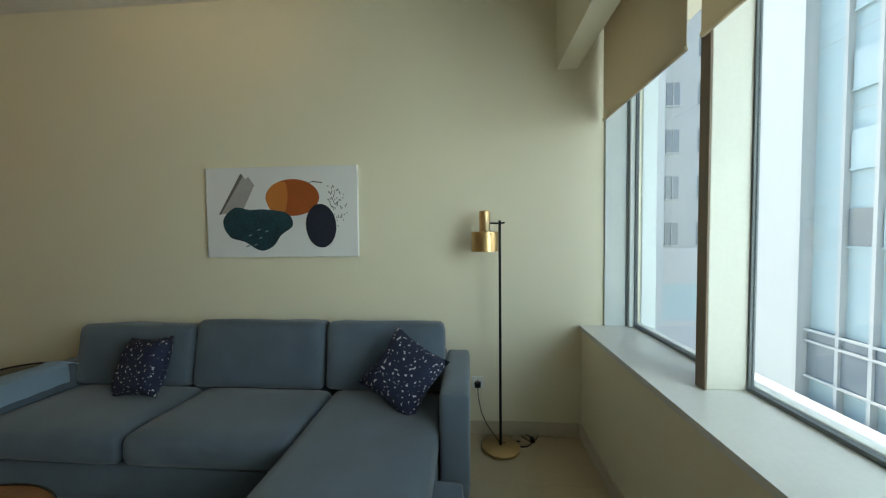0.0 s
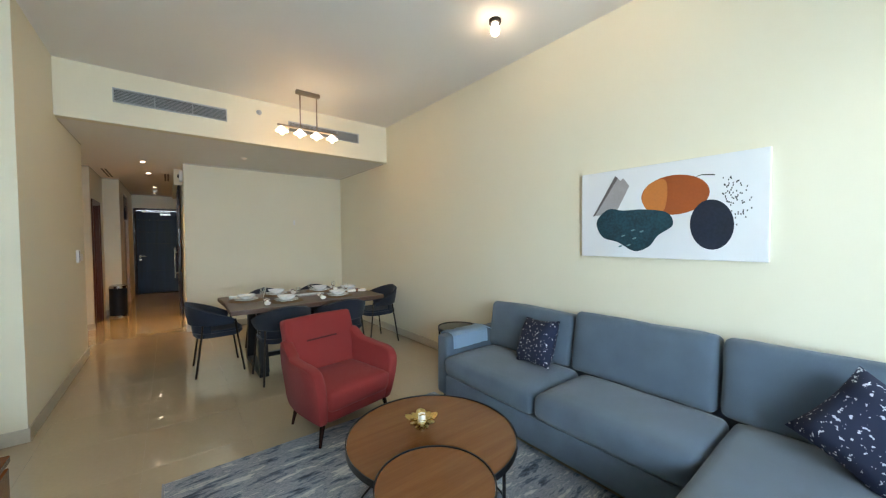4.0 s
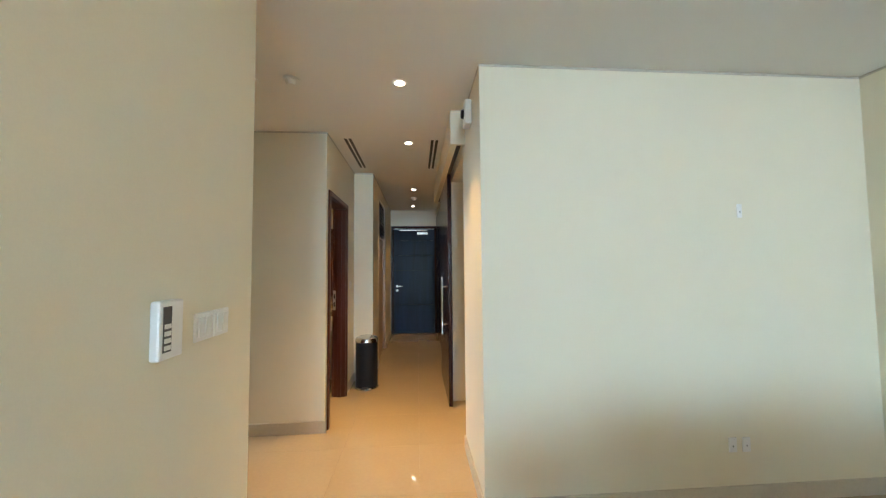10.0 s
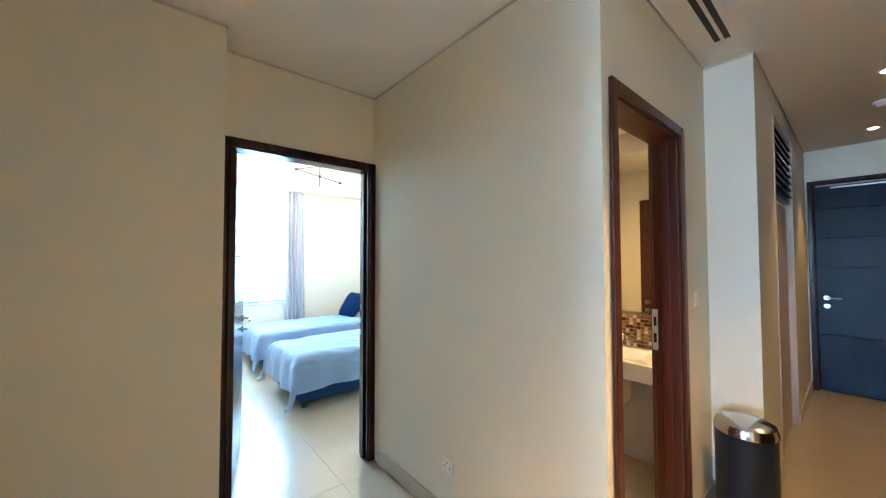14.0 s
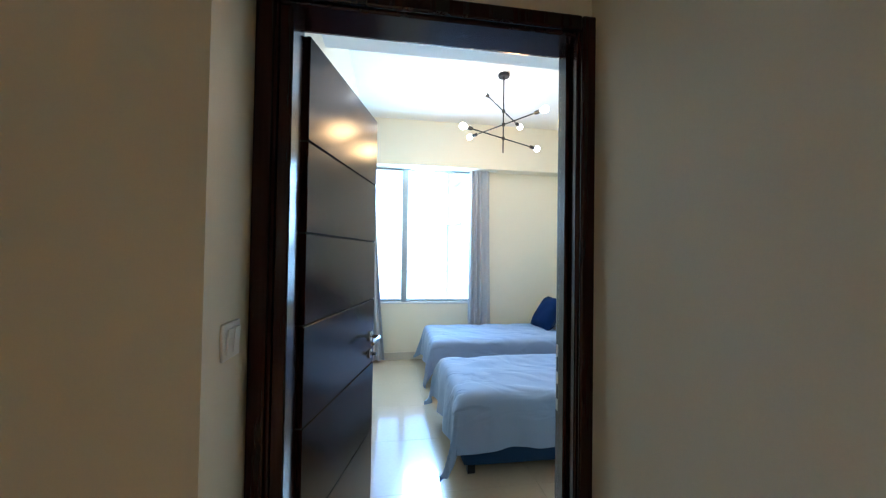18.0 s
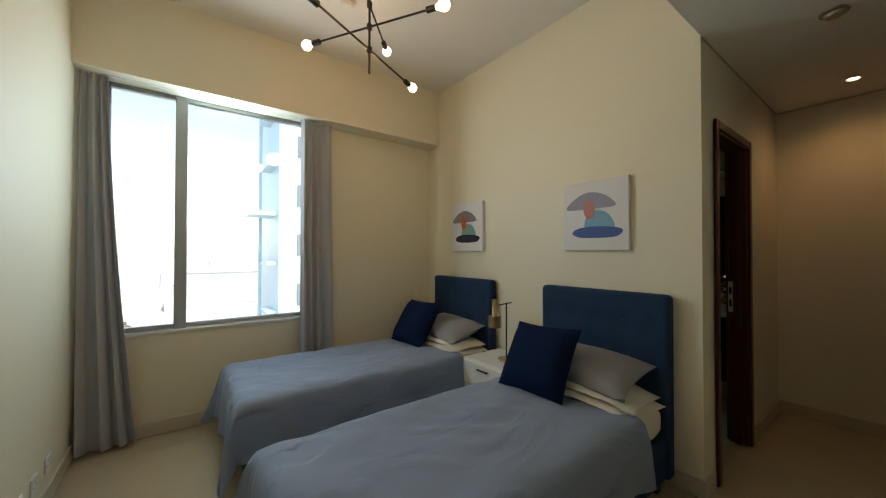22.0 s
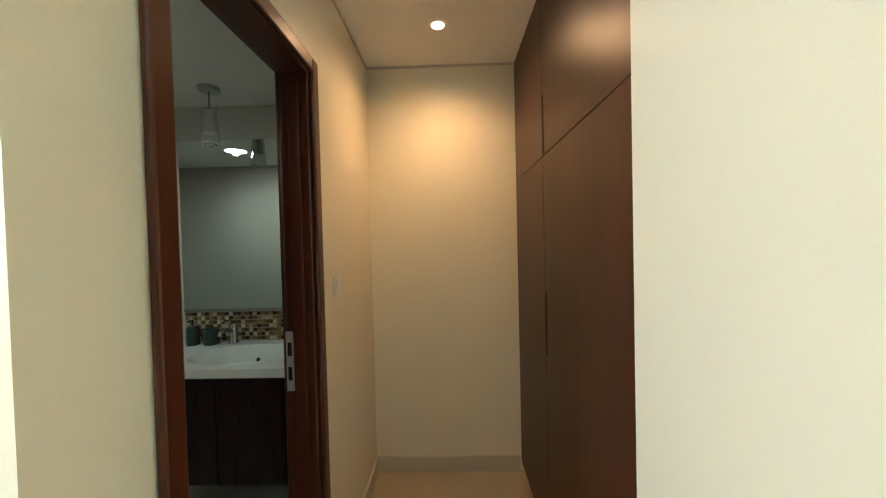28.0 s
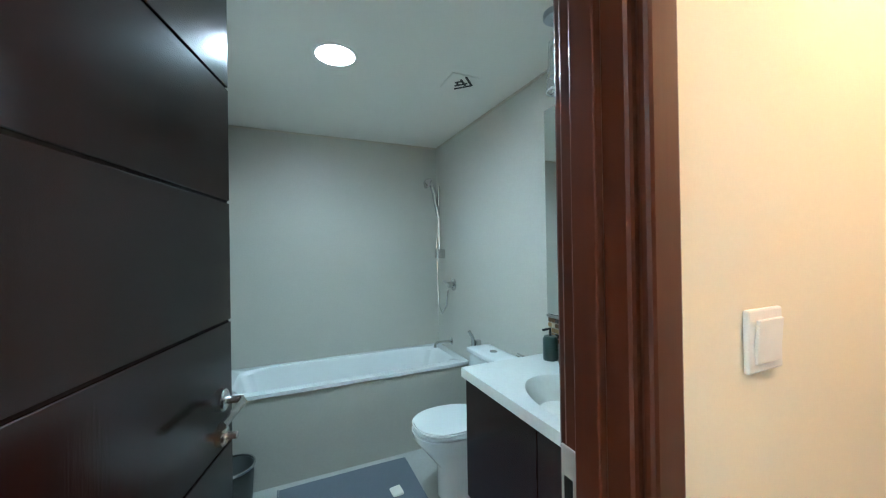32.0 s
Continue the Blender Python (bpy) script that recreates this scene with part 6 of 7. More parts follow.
def print_canvas(x0, x1, lilac, red, teal, navy, label):
    cx, hw, hh = (x0 + x1) / 2, (x1 - x0) / 2, 0.2425
    p = thing("wall_print", Matrix.Translation((cx, 6.80, 1.6225)) @ Matrix(((1, 0, 0, 0), (0, 0, -1, 0), (0, 1, 0, 0), (0, 0, 0, 1))), label, "picture", "prints over the beds")
    part("canvas", box_bm(-hw, hw, -hh, hh, -0.029, 0, 0.002), CANVAS, p)
    cap = blob([(-0.21, 0.055), (-0.15, 0.125), (-0.04, 0.165), (0.07, 0.14), (0.15, 0.075), (0.13, 0.05), (-0.03, 0.048)])
    shape("mushroom_cap", cap, 1, lilac, p)
    shape("dome", blob([(-0.06, -0.10), (-0.06, -0.02), (0.0, 0.03), (0.08, 0.02), (0.135, -0.04), (0.14, -0.10), (0.04, -0.105)]), 2, teal, p)
    shape("leaf", oval(-0.035, 0.045, 0.042, 0.07, 8), 3, red, p)
    shape("stone", blob([(-0.165, -0.115), (-0.10, -0.083), (0.05, -0.078), (0.175, -0.095), (0.20, -0.12), (0.15, -0.152), (0.0, -0.157), (-0.12, -0.148)]), 3, navy, p)


print_canvas(-6.005, -5.53, ink("grey_brown_print", (0.24, 0.21, 0.21)), ink("orange_red_print", (0.50, 0.11, 0.04)), ink("sea_green_print", (0.20, 0.38, 0.36)), ink("black_blue_print", (0.025, 0.025, 0.045)), "small abstract canvas print with a dark stone shape")
print_canvas(-4.64, -4.165, ink("lilac_grey_print", (0.33, 0.33, 0.42)), ink("salmon_print", (0.55, 0.24, 0.22)), ink("sky_blue_print", (0.20, 0.42, 0.58)), ink("mid_blue_print", (0.07, 0.13, 0.33)), "small abstract canvas print with a blue stone shape")

# sputnik lamp
ch = thing("sputnik_pendant", pose(-4.965, 5.37, BED_C), "black six-armed bulb pendant, lit, under the bedroom ceiling", "lamp")
wpart("canopy", lathe_bm([(0, 0), (0.05, 0), (0.055, 0.01), (0.055, 0.028), (0, 0.028)], 28, -4.965, 5.37, BED_C - 0.028), BLACK, ch, "", True)
wpart("rod", tube_bm([(-4.965, 5.37, BED_C - 0.028), (-4.965, 5.37, 2.405)], 0.007, 8), BLACK, ch, "", True)
GLOBE = glowing("lit_globe_glass", (1.0, 0.88, 0.68), 1.6)
for z, dx, dy in ((2.81, 0.36, -0.30), (2.679, 0.405, 0.24), (2.545, -0.245, 0.445)):
    hub = wpart("hub", lathe_bm([(0, -0.014), (0.016, -0.014), (0.016, 0.014), (0, 0.014)], 14, -4.965, 5.37, z), BLACK, ch, "", True)
    d = Vector((dx, dy, 0))
    n = d.normalized()
    for s in (1, -1):
        e = Vector((-4.965, 5.37, z)) + s * d
        wpart("arm", tube_bm([(-4.965, 5.37, z), tuple(e - s * n * 0.09)], 0.006, 8), BLACK, hub, "", True)
        wpart("socket", tube_bm([tuple(e - s * n * 0.10), tuple(e - s * n * 0.045)], 0.017, 12), BLACK, hub, "", True)
        m = Matrix.Translation(e - s * n * 0.045) @ (s * n).to_track_quat("Z", "Y").to_matrix().to_4x4()
        wpart("bulb", moved(lathe_bm([(0.0, 0), (0.013, 0.0), (0.018, 0.015), (0.027, 0.030), (0.032, 0.048), (0.027, 0.066), (0.015, 0.077), (0, 0.080)], 18), m), GLOBE, hub, "glowing globe bulb", True)
for dx, dy, z in ((0.30, -0.05, 2.66), (-0.30, 0.05, 2.66)):
    lamp("sputnik_bulb_lamp", -4.965 + dx, 5.37 + dy, z - 0.12, 1.2, BULB, None, 0.08)

# bedroom window and curtains
w2 = tagged(new("window_2"), "bedroom window with a grey mullion and white sill", "window", kind="structure")
GREYF = mat("grey_green_aluminium", (0.42, 0.46, 0.47), 0.4, 0.3)
part("mullion", box_bm(-6.60, -6.49, 4.455, 4.535, 0.77, 2.60, 0.004), GREYF, w2)
for a, b, c, d in ((4.05, 4.08, 0.77, 2.60), (5.43, 5.46, 0.77, 2.60), (4.08, 4.455, 0.77, 0.80), (4.535, 5.43, 0.77, 0.80), (4.08, 4.455, 2.565, 2.60), (4.535, 5.43, 2.565, 2.60)):
    part("frame", box_bm(-6.60, -6.54, a, b, c, d, 0.003), GREYF, w2)
for a, b in ((4.08, 4.455), (4.535, 5.43)):
    p = part("pane", box_bm(-6.578, -6.566, a + 0.002, b - 0.002, 0.802, 2.563), GLASS, w2, "clear window pane")
    p.visible_shadow = False
part("window_sill", box_bm(-6.70, -6.455, 4.05, 5.46, 0.746, 0.769, 0.003), SILL, w2, "white window sill")
CURTAIN = mat("grey_curtain_cloth", (0.42, 0.43, 0.46), 0.9, vary=0.05, fine=260, bump=0.2, sheen=0.2)


def curtain(y0, y1, folds, seed, lean):
    root = thing("curtain", pose(-6.39, (y0 + y1) / 2, 0), "grey cloth curtain drawn to the window's side", "curtain", "bedroom curtains")
    bm, n, rows = bmesh.new(), folds * 14, []
    for z in [0.02 + 2.55 * k / 16 for k in range(17)]:
        low = 1 - z / 2.57
        row = []
        for i in range(n + 1):
            u = i / n
            y = y0 + (y1 - y0) * u + lean * low ** 1.4 * (u if lean > 0 else 1 - u)
            a = 2 * math.pi * folds * (u + 0.05 * math.sin(7 * u + seed)) + 0.9 * noise.noise(Vector((u * 4, z * 0.35, seed)))
            deep = 0.034 * (0.55 + 0.45 * low) * (1 + 0.45 * noise.noise(Vector((u * 6, z * 0.5, seed + 2))))
            sharp = math.sin(a) * (0.75 + 0.25 * abs(math.sin(a)))
            row.append(bm.verts.new((-6.375 + deep * sharp, y + 0.008 * math.cos(a * 2) * low, z)))
        rows.append(row)
    for a, b in zip(rows, rows[1:]):
        for i in range(n):
            bm.faces.new((a[i], a[i + 1], b[i + 1], b[i]))
    wpart("cloth", bm, CURTAIN, root, "", True)


curtain(3.95, 4.09, 3, 1, 0.17)
curtain(5.36, 5.64, 4, 4, 0.06)
ctrk = tagged(part("curtain_track", box_bm(-6.385, -6.365, 3.95, 5.72, 2.572, 2.5745 + 0.0), WHITE, None, "thin white curtain track under the bulkhead"), category="curtain track")

# wardrobe with recessed grips
wd = thing("wardrobe", pose(-2.55, 7.95, 0), "fitted red-brown wardrobe with recessed vertical grips", "wardrobe")
WARD = wood("red_brown_wardrobe_veneer", (0.034, 0.0088, 0.0045), (0.060, 0.0165, 0.0078), 0.36, 0.8, "z", 0.0, 0.3)
wpart("carcass", box_bm(-2.828, -2.25, 7.244, 8.655, 0.0, 2.58), GROOVE, wd)
for y0, y1 in ((7.2415, 8.0195), (8.0225, 8.655)):
    wpart("upper_door", box_bm(-2.852, -2.83, y0, y1, 1.8435, 2.575, 0.0006), WARD, wd)
    wpart("lower_door", box_bm(-2.852, -2.83, y0, y1, 0.06, 1.8405, 0.0006), WARD, wd)
for z0, z1 in ((1.815 + 0.035, 2.105), (0.953, 1.233)):
    g = wpart("grip", box_bm(-2.8545, -2.846, 7.998, 8.018, z0, z1, 0.001), GROOVE, wd, "dark recessed grip")

# ---------------------------------------------------------------- bathroom
block("bath_floor_tiles", [(-6.455, -3.88, 6.966, 8.62, 0.0, 0.006)], mat("grey_floor_tile", (0.42, 0.42, 0.40), 0.3, vary=0.06), "pale grey bathroom floor tiles", "floor")
ENAMEL = mat("white_enamel", (0.78, 0.80, 0.80), 0.12, vary=0.01, coat=0.4)
tub = thing("bathtub", pose(-6.15, 7.8, 0), "white built-in bathtub with a tiled front panel", "bathtub")
X0, X1, Y0, Y1, ZR = -6.45, -5.855, 6.97, 8.615, 0.578
wpart("front_panel", box_bm(X1 - 0.06, X1 - 0.012, Y0, Y1, 0.006, ZR - 0.03), TILE_G, tub, "grey-beige tiled front panel")
rings = []
bt = bmesh.new()
cx, cy = (X0 + X1) / 2, (Y0 + Y1) / 2
for w, l, z, p in ((X1 - X0, Y1 - Y0, ZR - 0.022, 40), (X1 - X0, Y1 - Y0, ZR, 40), (X1 - X0 - 0.10, Y1 - Y0 - 0.14, ZR + 0.002, 7), (X1 - X0 - 0.13, Y1 - Y0 - 0.18, ZR - 0.02, 6), (X1 - X0 - 0.20, Y1 - Y0 - 0.36, 0.24, 5), (X1 - X0 - 0.30, Y1 - Y0 - 0.52, 0.16, 4), (0.01, 0.01, 0.155, 2)):
    rings.append([bt.verts.new((px, py, z)) for px, py in squircle(w, l, p, 56, cx, cy)])
for a, b in zip(rings, rings[1:]):
    for k in range(56):
        bt.faces.new((a[k], a[(k + 1) % 56], b[(k + 1) % 56], b[k]))
wpart("shell", bt, ENAMEL, tub, "white enamel shell", True)
wpart("overflow", moved(lathe_bm([(0.028, 0), (0.028, 0.008), (0, 0.010)], 18), Matrix.Translation((cx, Y1 - 0.115, 0.47)) @ Matrix.Rotation(radians(90), 4, "X")), CHROME, tub, "chrome overflow", True)

sh = thing("shower_set", pose(-6.3, 8.6, 1.2), "chrome hand shower on a wall bracket with a hose", "shower")
wpart("bracket", box_bm(-6.34, -6.28, 8.54, 8.62, 1.35, 1.43, 0.008), CHROME, sh)
wpart("rail", tube_bm([(-6.31, 8.575, 1.38), (-6.31, 8.575, 1.98)], 0.011, 8), CHROME, sh, "", True)
wpart("handset", tube_bm([(-6.31, 8.57, 1.72), (-6.30, 8.53, 1.90), (-6.285, 8.50, 1.98)], 0.019, 10), CHROME, sh, "", True)
wpart("spray_head", moved(lathe_bm([(0, 0), (0.045, 0.0), (0.05, 0.015), (0.02, 0.045), (0, 0.045)], 20), pose(-6.28, 8.475, 1.985, 60)), CHROME, sh, "", True)
wpart("hose", tube_bm([(-6.31, 8.57, 1.70), (-6.36, 8.57, 1.45), (-6.37, 8.58, 1.15), (-6.35, 8.58, 0.93), (-6.28, 8.58, 0.88), (-6.21, 8.59, 0.95), (-6.20, 8.60, 1.08)], 0.007, 8), CHROME, sh, "flexible chrome hose", True)
mx = thing("shower_mixer", on_wall(-6.125, 8.62, 1.135, "-y"), "round chrome shower mixer on the tiled wall", "mixer")
part("rose", lathe_bm([(0.05, 0), (0.05, 0.008), (0.024, 0.012), (0.024, 0.05), (0, 0.052)], 24), CHROME, mx, "", True)
part("lever", tube_bm([(0, 0, 0.045), (-0.05, 0.03, 0.07)], 0.008, 8), CHROME, mx, "", True)
sp = thing("bath_spout", on_wall(-6.18, 8.62, 0.655, "-y"), "chrome bath spout over the tub", "tap")
part("rose", lathe_bm([(0.03, 0), (0.03, 0.008), (0, 0.009)], 20), CHROME, sp, "", True)
part("pipe", tube_bm([(0, 0, 0.0), (0, 0, 0.13), (0, -0.015, 0.15), (0, -0.035, 0.152)], 0.013, 10), CHROME, sp, "", True)

# toilet
wc = thing("toilet", pose(-5.38, 8.3, 0.006), "white close-coupled toilet with the lid down", "toilet")
bowl, rings = bmesh.new(), []
for w, l, z, dy in ((0.20, 0.36, 0.006, 0.10), (0.20, 0.36, 0.06, 0.10), (0.19, 0.36, 0.18, 0.10), (0.26, 0.42, 0.28, 0.05), (0.345, 0.48, 0.36, 0.02), (0.355, 0.49, 0.39, 0.02), (0.30, 0.44, 0.395, 0.02)):
    rings.append([bowl.verts.new((px, py, z)) for px, py in squircle(w, l, 2.4, 32, -5.38, 8.225 + dy)])
for a, b in zip(rings, rings[1:]):
    for k in range(32):
        bowl.faces.new((a[k], a[(k + 1) % 32], b[(k + 1) % 32], b[k]))
bowl.faces.new(list(reversed(rings[0])))
bowl.faces.new(rings[-1])
wpart("bowl", bowl, ENAMEL, wc, "", True)
wpart("seat", disc_bm(squircle(0.355, 0.44, 2.3, 32, -5.38, 8.225), 0.396, 0.412, 0.004), ENAMEL, wc, "", True)
wpart("lid", disc_bm(squircle(0.36, 0.445, 2.3, 32, -5.38, 8.225), 0.414, 0.436, 0.008), ENAMEL, wc, "", True)
wpart("cistern", soft_bm(-5.565, -5.195, 8.445, 8.612, 0.395, 0.745, 0.03, 6), ENAMEL, wc, "", True)
cl2 = wpart("cistern_lid", soft_bm(-5.572, -5.188, 8.435, 8.614, 0.746, 0.782, 0.014, 5), ENAMEL, wc, "", True)
wpart("flush_button", lathe_bm([(0, 0), (0.024, 0), (0.024, 0.005), (0, 0.006)], 20, -5.38, 8.53, 0.782), CHROME, cl2, "dark chrome flush button", True)
bs = thing("bidet_spray", pose(-5.70, 8.6, 0.8), "chrome bidet spray hung on the wall", "bidet spray")
wpart("holder", box_bm(-5.72, -5.68, 8.575, 8.62, 0.735, 0.775, 0.005), CHROME, bs)
wpart("sprayer", tube_bm([(-5.70, 8.56, 0.70), (-5.70, 8.56, 0.80), (-5.70, 8.53, 0.845)], 0.012, 8), CHROME, bs, "", True)
wpart("hose", tube_bm([(-5.70, 8.56, 0.70), (-5.705, 8.575, 0.5), (-5.69, 8.585, 0.32), (-5.65, 8.60, 0.28), (-5.62, 8.61, 0.34)], 0.006, 8), CHROME, bs, "", True)
rh = thing("paper_holder", pose(-5.09, 8.6, 0.82), "chrome paper holder bar on the wall", "holder")
wpart("post", tube_bm([(-5.03, 8.62, 0.82), (-5.03, 8.56, 0.82)], 0.008, 8), CHROME, rh, "", True)
wpart("arm", tube_bm([(-5.03, 8.56, 0.82), (-5.17, 8.56, 0.82)], 0.007, 8), CHROME, rh, "", True)

# vanity
va = thing("vanity_unit", pose(-4.45, 8.35, 0), "dark wenge vanity cabinet with a white top and basin", "vanity")
VX0, VX1, VY = -4.955, -3.915, 8.09
wpart("body", box_bm(VX0 + 0.04, VX1 - 0.02, VY + 0.03, 8.612, 0.30, 0.745, 0.003), DARKWOOD, va)
for _x in (VX0 + 0.02, VX1 - 0.02):
    wpart("side_panel", box_bm(_x, _x + 0.018, VY + 0.03, 8.612, 0.30, 0.835, 0.002), DARKWOOD, va)
for a, b in ((VX0 + 0.022, -4.44), (-4.436, VX1 - 0.002)):
    wpart("door", box_bm(a, b, VY + 0.012, VY + 0.029, 0.305, 0.83, 0.002), DARKWOOD, va)
top, rings = bmesh.new(), []
N = 48
BX, BY = -4.43, 8.335
outer = []
for k in range(N):
    a = 2 * math.pi * k / N
    c, s = math.cos(a), math.sin(a)
    t = min(((VX1 - BX) if c > 0 else (BX - VX0)) / max(abs(c), 1e-6), ((8.612 - BY) if s > 0 else (BY - VY)) / max(abs(s), 1e-6))
    outer.append((BX + c * t, BY + s * t))
for qx in (VX0, VX1):
    for qy in (VY, 8.612):
        near = min(range(N), key=lambda k: math.hypot(outer[k][0] - qx, outer[k][1] - qy))
        outer[near] = (qx, qy)
for pts, z in ((outer, 0.838), (outer, 0.88), (oval(BX, BY, 0.285, 0.185, 0, N), 0.88), (oval(BX, BY, 0.275, 0.176, 0, N), 0.87), (oval(BX, BY, 0.23, 0.14, 0, N), 0.79), (oval(BX, BY, 0.12, 0.07, 0, N), 0.755), (oval(BX, BY, 0.01, 0.01, 0, N), 0.752)):
    rings.append([top.verts.new((px, py, z)) for px, py in pts])
for a, b in zip(rings, rings[1:]):
    for k in range(N):
        top.faces.new((a[k], a[(k + 1) % N], b[(k + 1) % N], b[k]))
wpart("worktop", top, SILL, va, "white stone top with an oval basin", True)
wpart("drain", lathe_bm([(0.022, 0), (0.022, 0.004), (0, 0.004)], 16, BX, BY, 0.754), CHROME, va, "", True)
wpart("overflow_hole", moved(lathe_bm([(0.012, 0), (0.012, 0.003), (0, 0.003)], 14), Matrix.Translation((BX, BY + 0.142, 0.80)) @ Matrix.Rotation(radians(70), 4, "X")), BLACK, va, "", True)
tp = thing("basin_mixer", pose(-4.62, 8.55, 0.88), "chrome basin mixer tap on the vanity", "tap")
part("column", lathe_bm([(0.028, 0), (0.028, 0.01), (0.022, 0.02), (0.022, 0.11), (0.026, 0.125), (0, 0.13)], 20), CHROME, tp, "", True)
part("spout", tube_bm([(0, 0, 0.075), (0.0, -0.06, 0.095), (0, -0.125, 0.09), (0, -0.132, 0.075)], 0.012, 10), CHROME, tp, "", True)
part("lever", tube_bm([(0, 0, 0.13), (0.0, -0.03, 0.145), (0.0, -0.10, 0.16)], 0.008, 8), CHROME, tp, "", True)
GREENC = mat("dark_green_ceramic", (0.020, 0.045, 0.038), 0.35, vary=0.08)
so = thing("soap_dispenser", pose(-4.86, 8.53, 0.88), "dark green ceramic soap dispenser on the vanity", "dispenser")
part("bottle", lathe_bm([(0, 0), (0.034, 0), (0.036, 0.005), (0.036, 0.10), (0.028, 0.115), (0, 0.117)], 24), GREENC, so, "", True)
part("pump", tube_bm([(0, 0, 0.115), (0, 0, 0.15), (0.0, -0.045, 0.148)], 0.006, 8), BLACK, so, "", True)
cp = thing("toothbrush_cup", pose(-4.75, 8.54, 0.88), "dark green ceramic cup on the vanity", "cup")
part("cup", lathe_bm([(0, 0), (0.042, 0), (0.045, 0.006), (0.045, 0.095), (0.041, 0.095), (0.041, 0.012), (0, 0.01)], 24), GREENC, cp, "", True)
part("foot_ring", lathe_bm([(0.034, -0.0), (0.038, 0.0), (0.038, 0.003), (0.034, 0.003)], 20), GREENC, cp)

mi = thing("wall_mirror", pose(-4.43, 8.615, 1.6), "large frameless mirror above the vanity", "mirror")
MIRROR = mat("silvered_mirror", (0.82, 0.86, 0.84), 0.015, 1.0, vary=0.0)
wpart("glass", box_bm(-4.965, -3.92, 8.603, 8.6195, 1.082, 2.14, 0.001), MIRROR, mi)
wpart("lower_trim", box_bm(-4.965, -3.92, 8.598, 8.6195, 1.066, 1.081), CHROME, mi, "thin metal trim")

# mosaic splashback: small tiles in browns and creams
mo = tagged(new("mosaic_splashback"), "brown and cream mosaic splashback over the vanity", "splashback", kind="structure")
part("grout", box_bm(-4.965, -3.92, 8.612, 8.6195, 0.881, 1.065), mat("beige_grout", (0.34, 0.29, 0.22), 0.9), mo)
tones = [mat("mosaic_" + n, c, 0.15, vary=0.1, per_object=0.25, coat=0.3) for n, c in (("dark_brown", (0.045, 0.022, 0.012)), ("tan", (0.26, 0.16, 0.07)), ("cream", (0.55, 0.46, 0.32)), ("bronze", (0.14, 0.085, 0.04)))]
tiles = [finish("mosaic_tile", box_bm(-0.0115, 0.0115, 0, 0.006, -0.0105, 0.0105, 0.0015, 1), m) for m in tones]
for i in range(41):
    for j in range(7):
        t = new("mosaic_tile", tiles[random.choice((0, 1, 1, 2, 2, 3))])
        t.location = (-4.9525 + 0.0255 * i, 8.6065, 0.896 + 0.0258 * j)
        t.parent = mo

mg = tagged(new("mosaic_guest_bath"), "brown and cream mosaic splashback over the guest basin", "splashback", kind="structure")
part("grout", box_bm(-2.20, -1.20, 6.393, 6.3995, 0.81, 1.05), mat("tan_grout", (0.30, 0.25, 0.19), 0.9), mg)
for i in range(22):
    for j in range(9):
        t = new("mosaic_tile", tiles[random.choice((0, 1, 1, 2, 3, 3))])
        t.location = (-1.77 + 0.0255 * i, 6.3875, 0.823 + 0.0258 * j)
        t.parent = mg

bp = thing("bath_pendant", pose(-4.59, 8.36, BATH_C), "small glass cylinder pendant, unlit, by the mirror", "lamp")
part("canopy", lathe_bm([(0, -0.022), (0.05, -0.022), (0.055, -0.018), (0.055, 0), (0, 0)], 24), GRILLE, bp, "", True)
part("cord", tube_bm([(0, 0, -0.02), (0, 0, -0.13)], 0.003, 6), BLACK, bp)
part("diffuser", lathe_bm([(0, -0.125), (0.024, -0.125), (0.030, -0.132), (0.033, -0.25), (0, -0.256)], 20), mat("frosted_white_glass", (0.7, 0.7, 0.68), 0.4), bp, "frosted inner tube", True)
part("glass_sleeve", lathe_bm([(0.034, -0.115), (0.036, -0.115), (0.048, -0.31), (0.046, -0.31), (0.034, -0.115)], 24), CRYSTAL, bp, "clear glass sleeve", True)
part("sleeve_rim", lathe_bm([(0.046, -0.308), (0.049, -0.308), (0.049, -0.313), (0.046, -0.313), (0.046, -0.308)], 24), CHINA, bp, "", True)
for k in range(3):
    part("drop", lathe_bm([(0, -0.325), (0.008, -0.316), (0.010, -0.304), (0, -0.286)], 10, 0.028 * math.cos(2.1 * k), 0.028 * math.sin(2.1 * k)), CRYSTAL, bp, "", True)

bl = thing("bath_ceiling_light", pose(-5.225, 7.585, BATH_C), "round white ceiling light, lit, over the bath", "lamp")
part("bezel", lathe_bm([(0.088, -0.006), (0.10, -0.005), (0.104, 0), (0.088, 0), (0.088, -0.006)], 36), WHITE, bl, "", True)
part("lens", lathe_bm([(0, -0.005), (0.088, -0.004), (0.088, -0.001), (0, -0.001)], 36), GLOW_COOL, bl, "glowing lens", True)
bv = thing("extract_vent", pose(-5.243, 8.255, BATH_C, 0, 0, 0), "square ceiling extract vent with angled blades", "vent")
part("frame", box_bm(-0.085, 0.085, -0.085, 0.085, -0.006, -0.0005, 0.002), CEIL, bv)
for k in range(3):
    w = 0.07 - 0.02 * k
    for s in (1, -1):
        part("blade_gap", moved(box_bm(-w * 0.75, w * 0.75, -0.006, 0.006, -0.009, -0.0065), pose(-s * 0.0, 0.0, 0, 0, 0, 45 * s) @ pose(0, 0.052 - 0.034 * k, 0)), BLACK, bv)
bmn = thing("bath_mat", pose(-5.45, 7.72, 0.006, 0, 0, 0), "grey cotton bath mat on the tiles", "mat")
BATHMAT = mat("slate_cotton", (0.13, 0.15, 0.18), 0.95, vary=0.12, fine=200, bump=0.5)
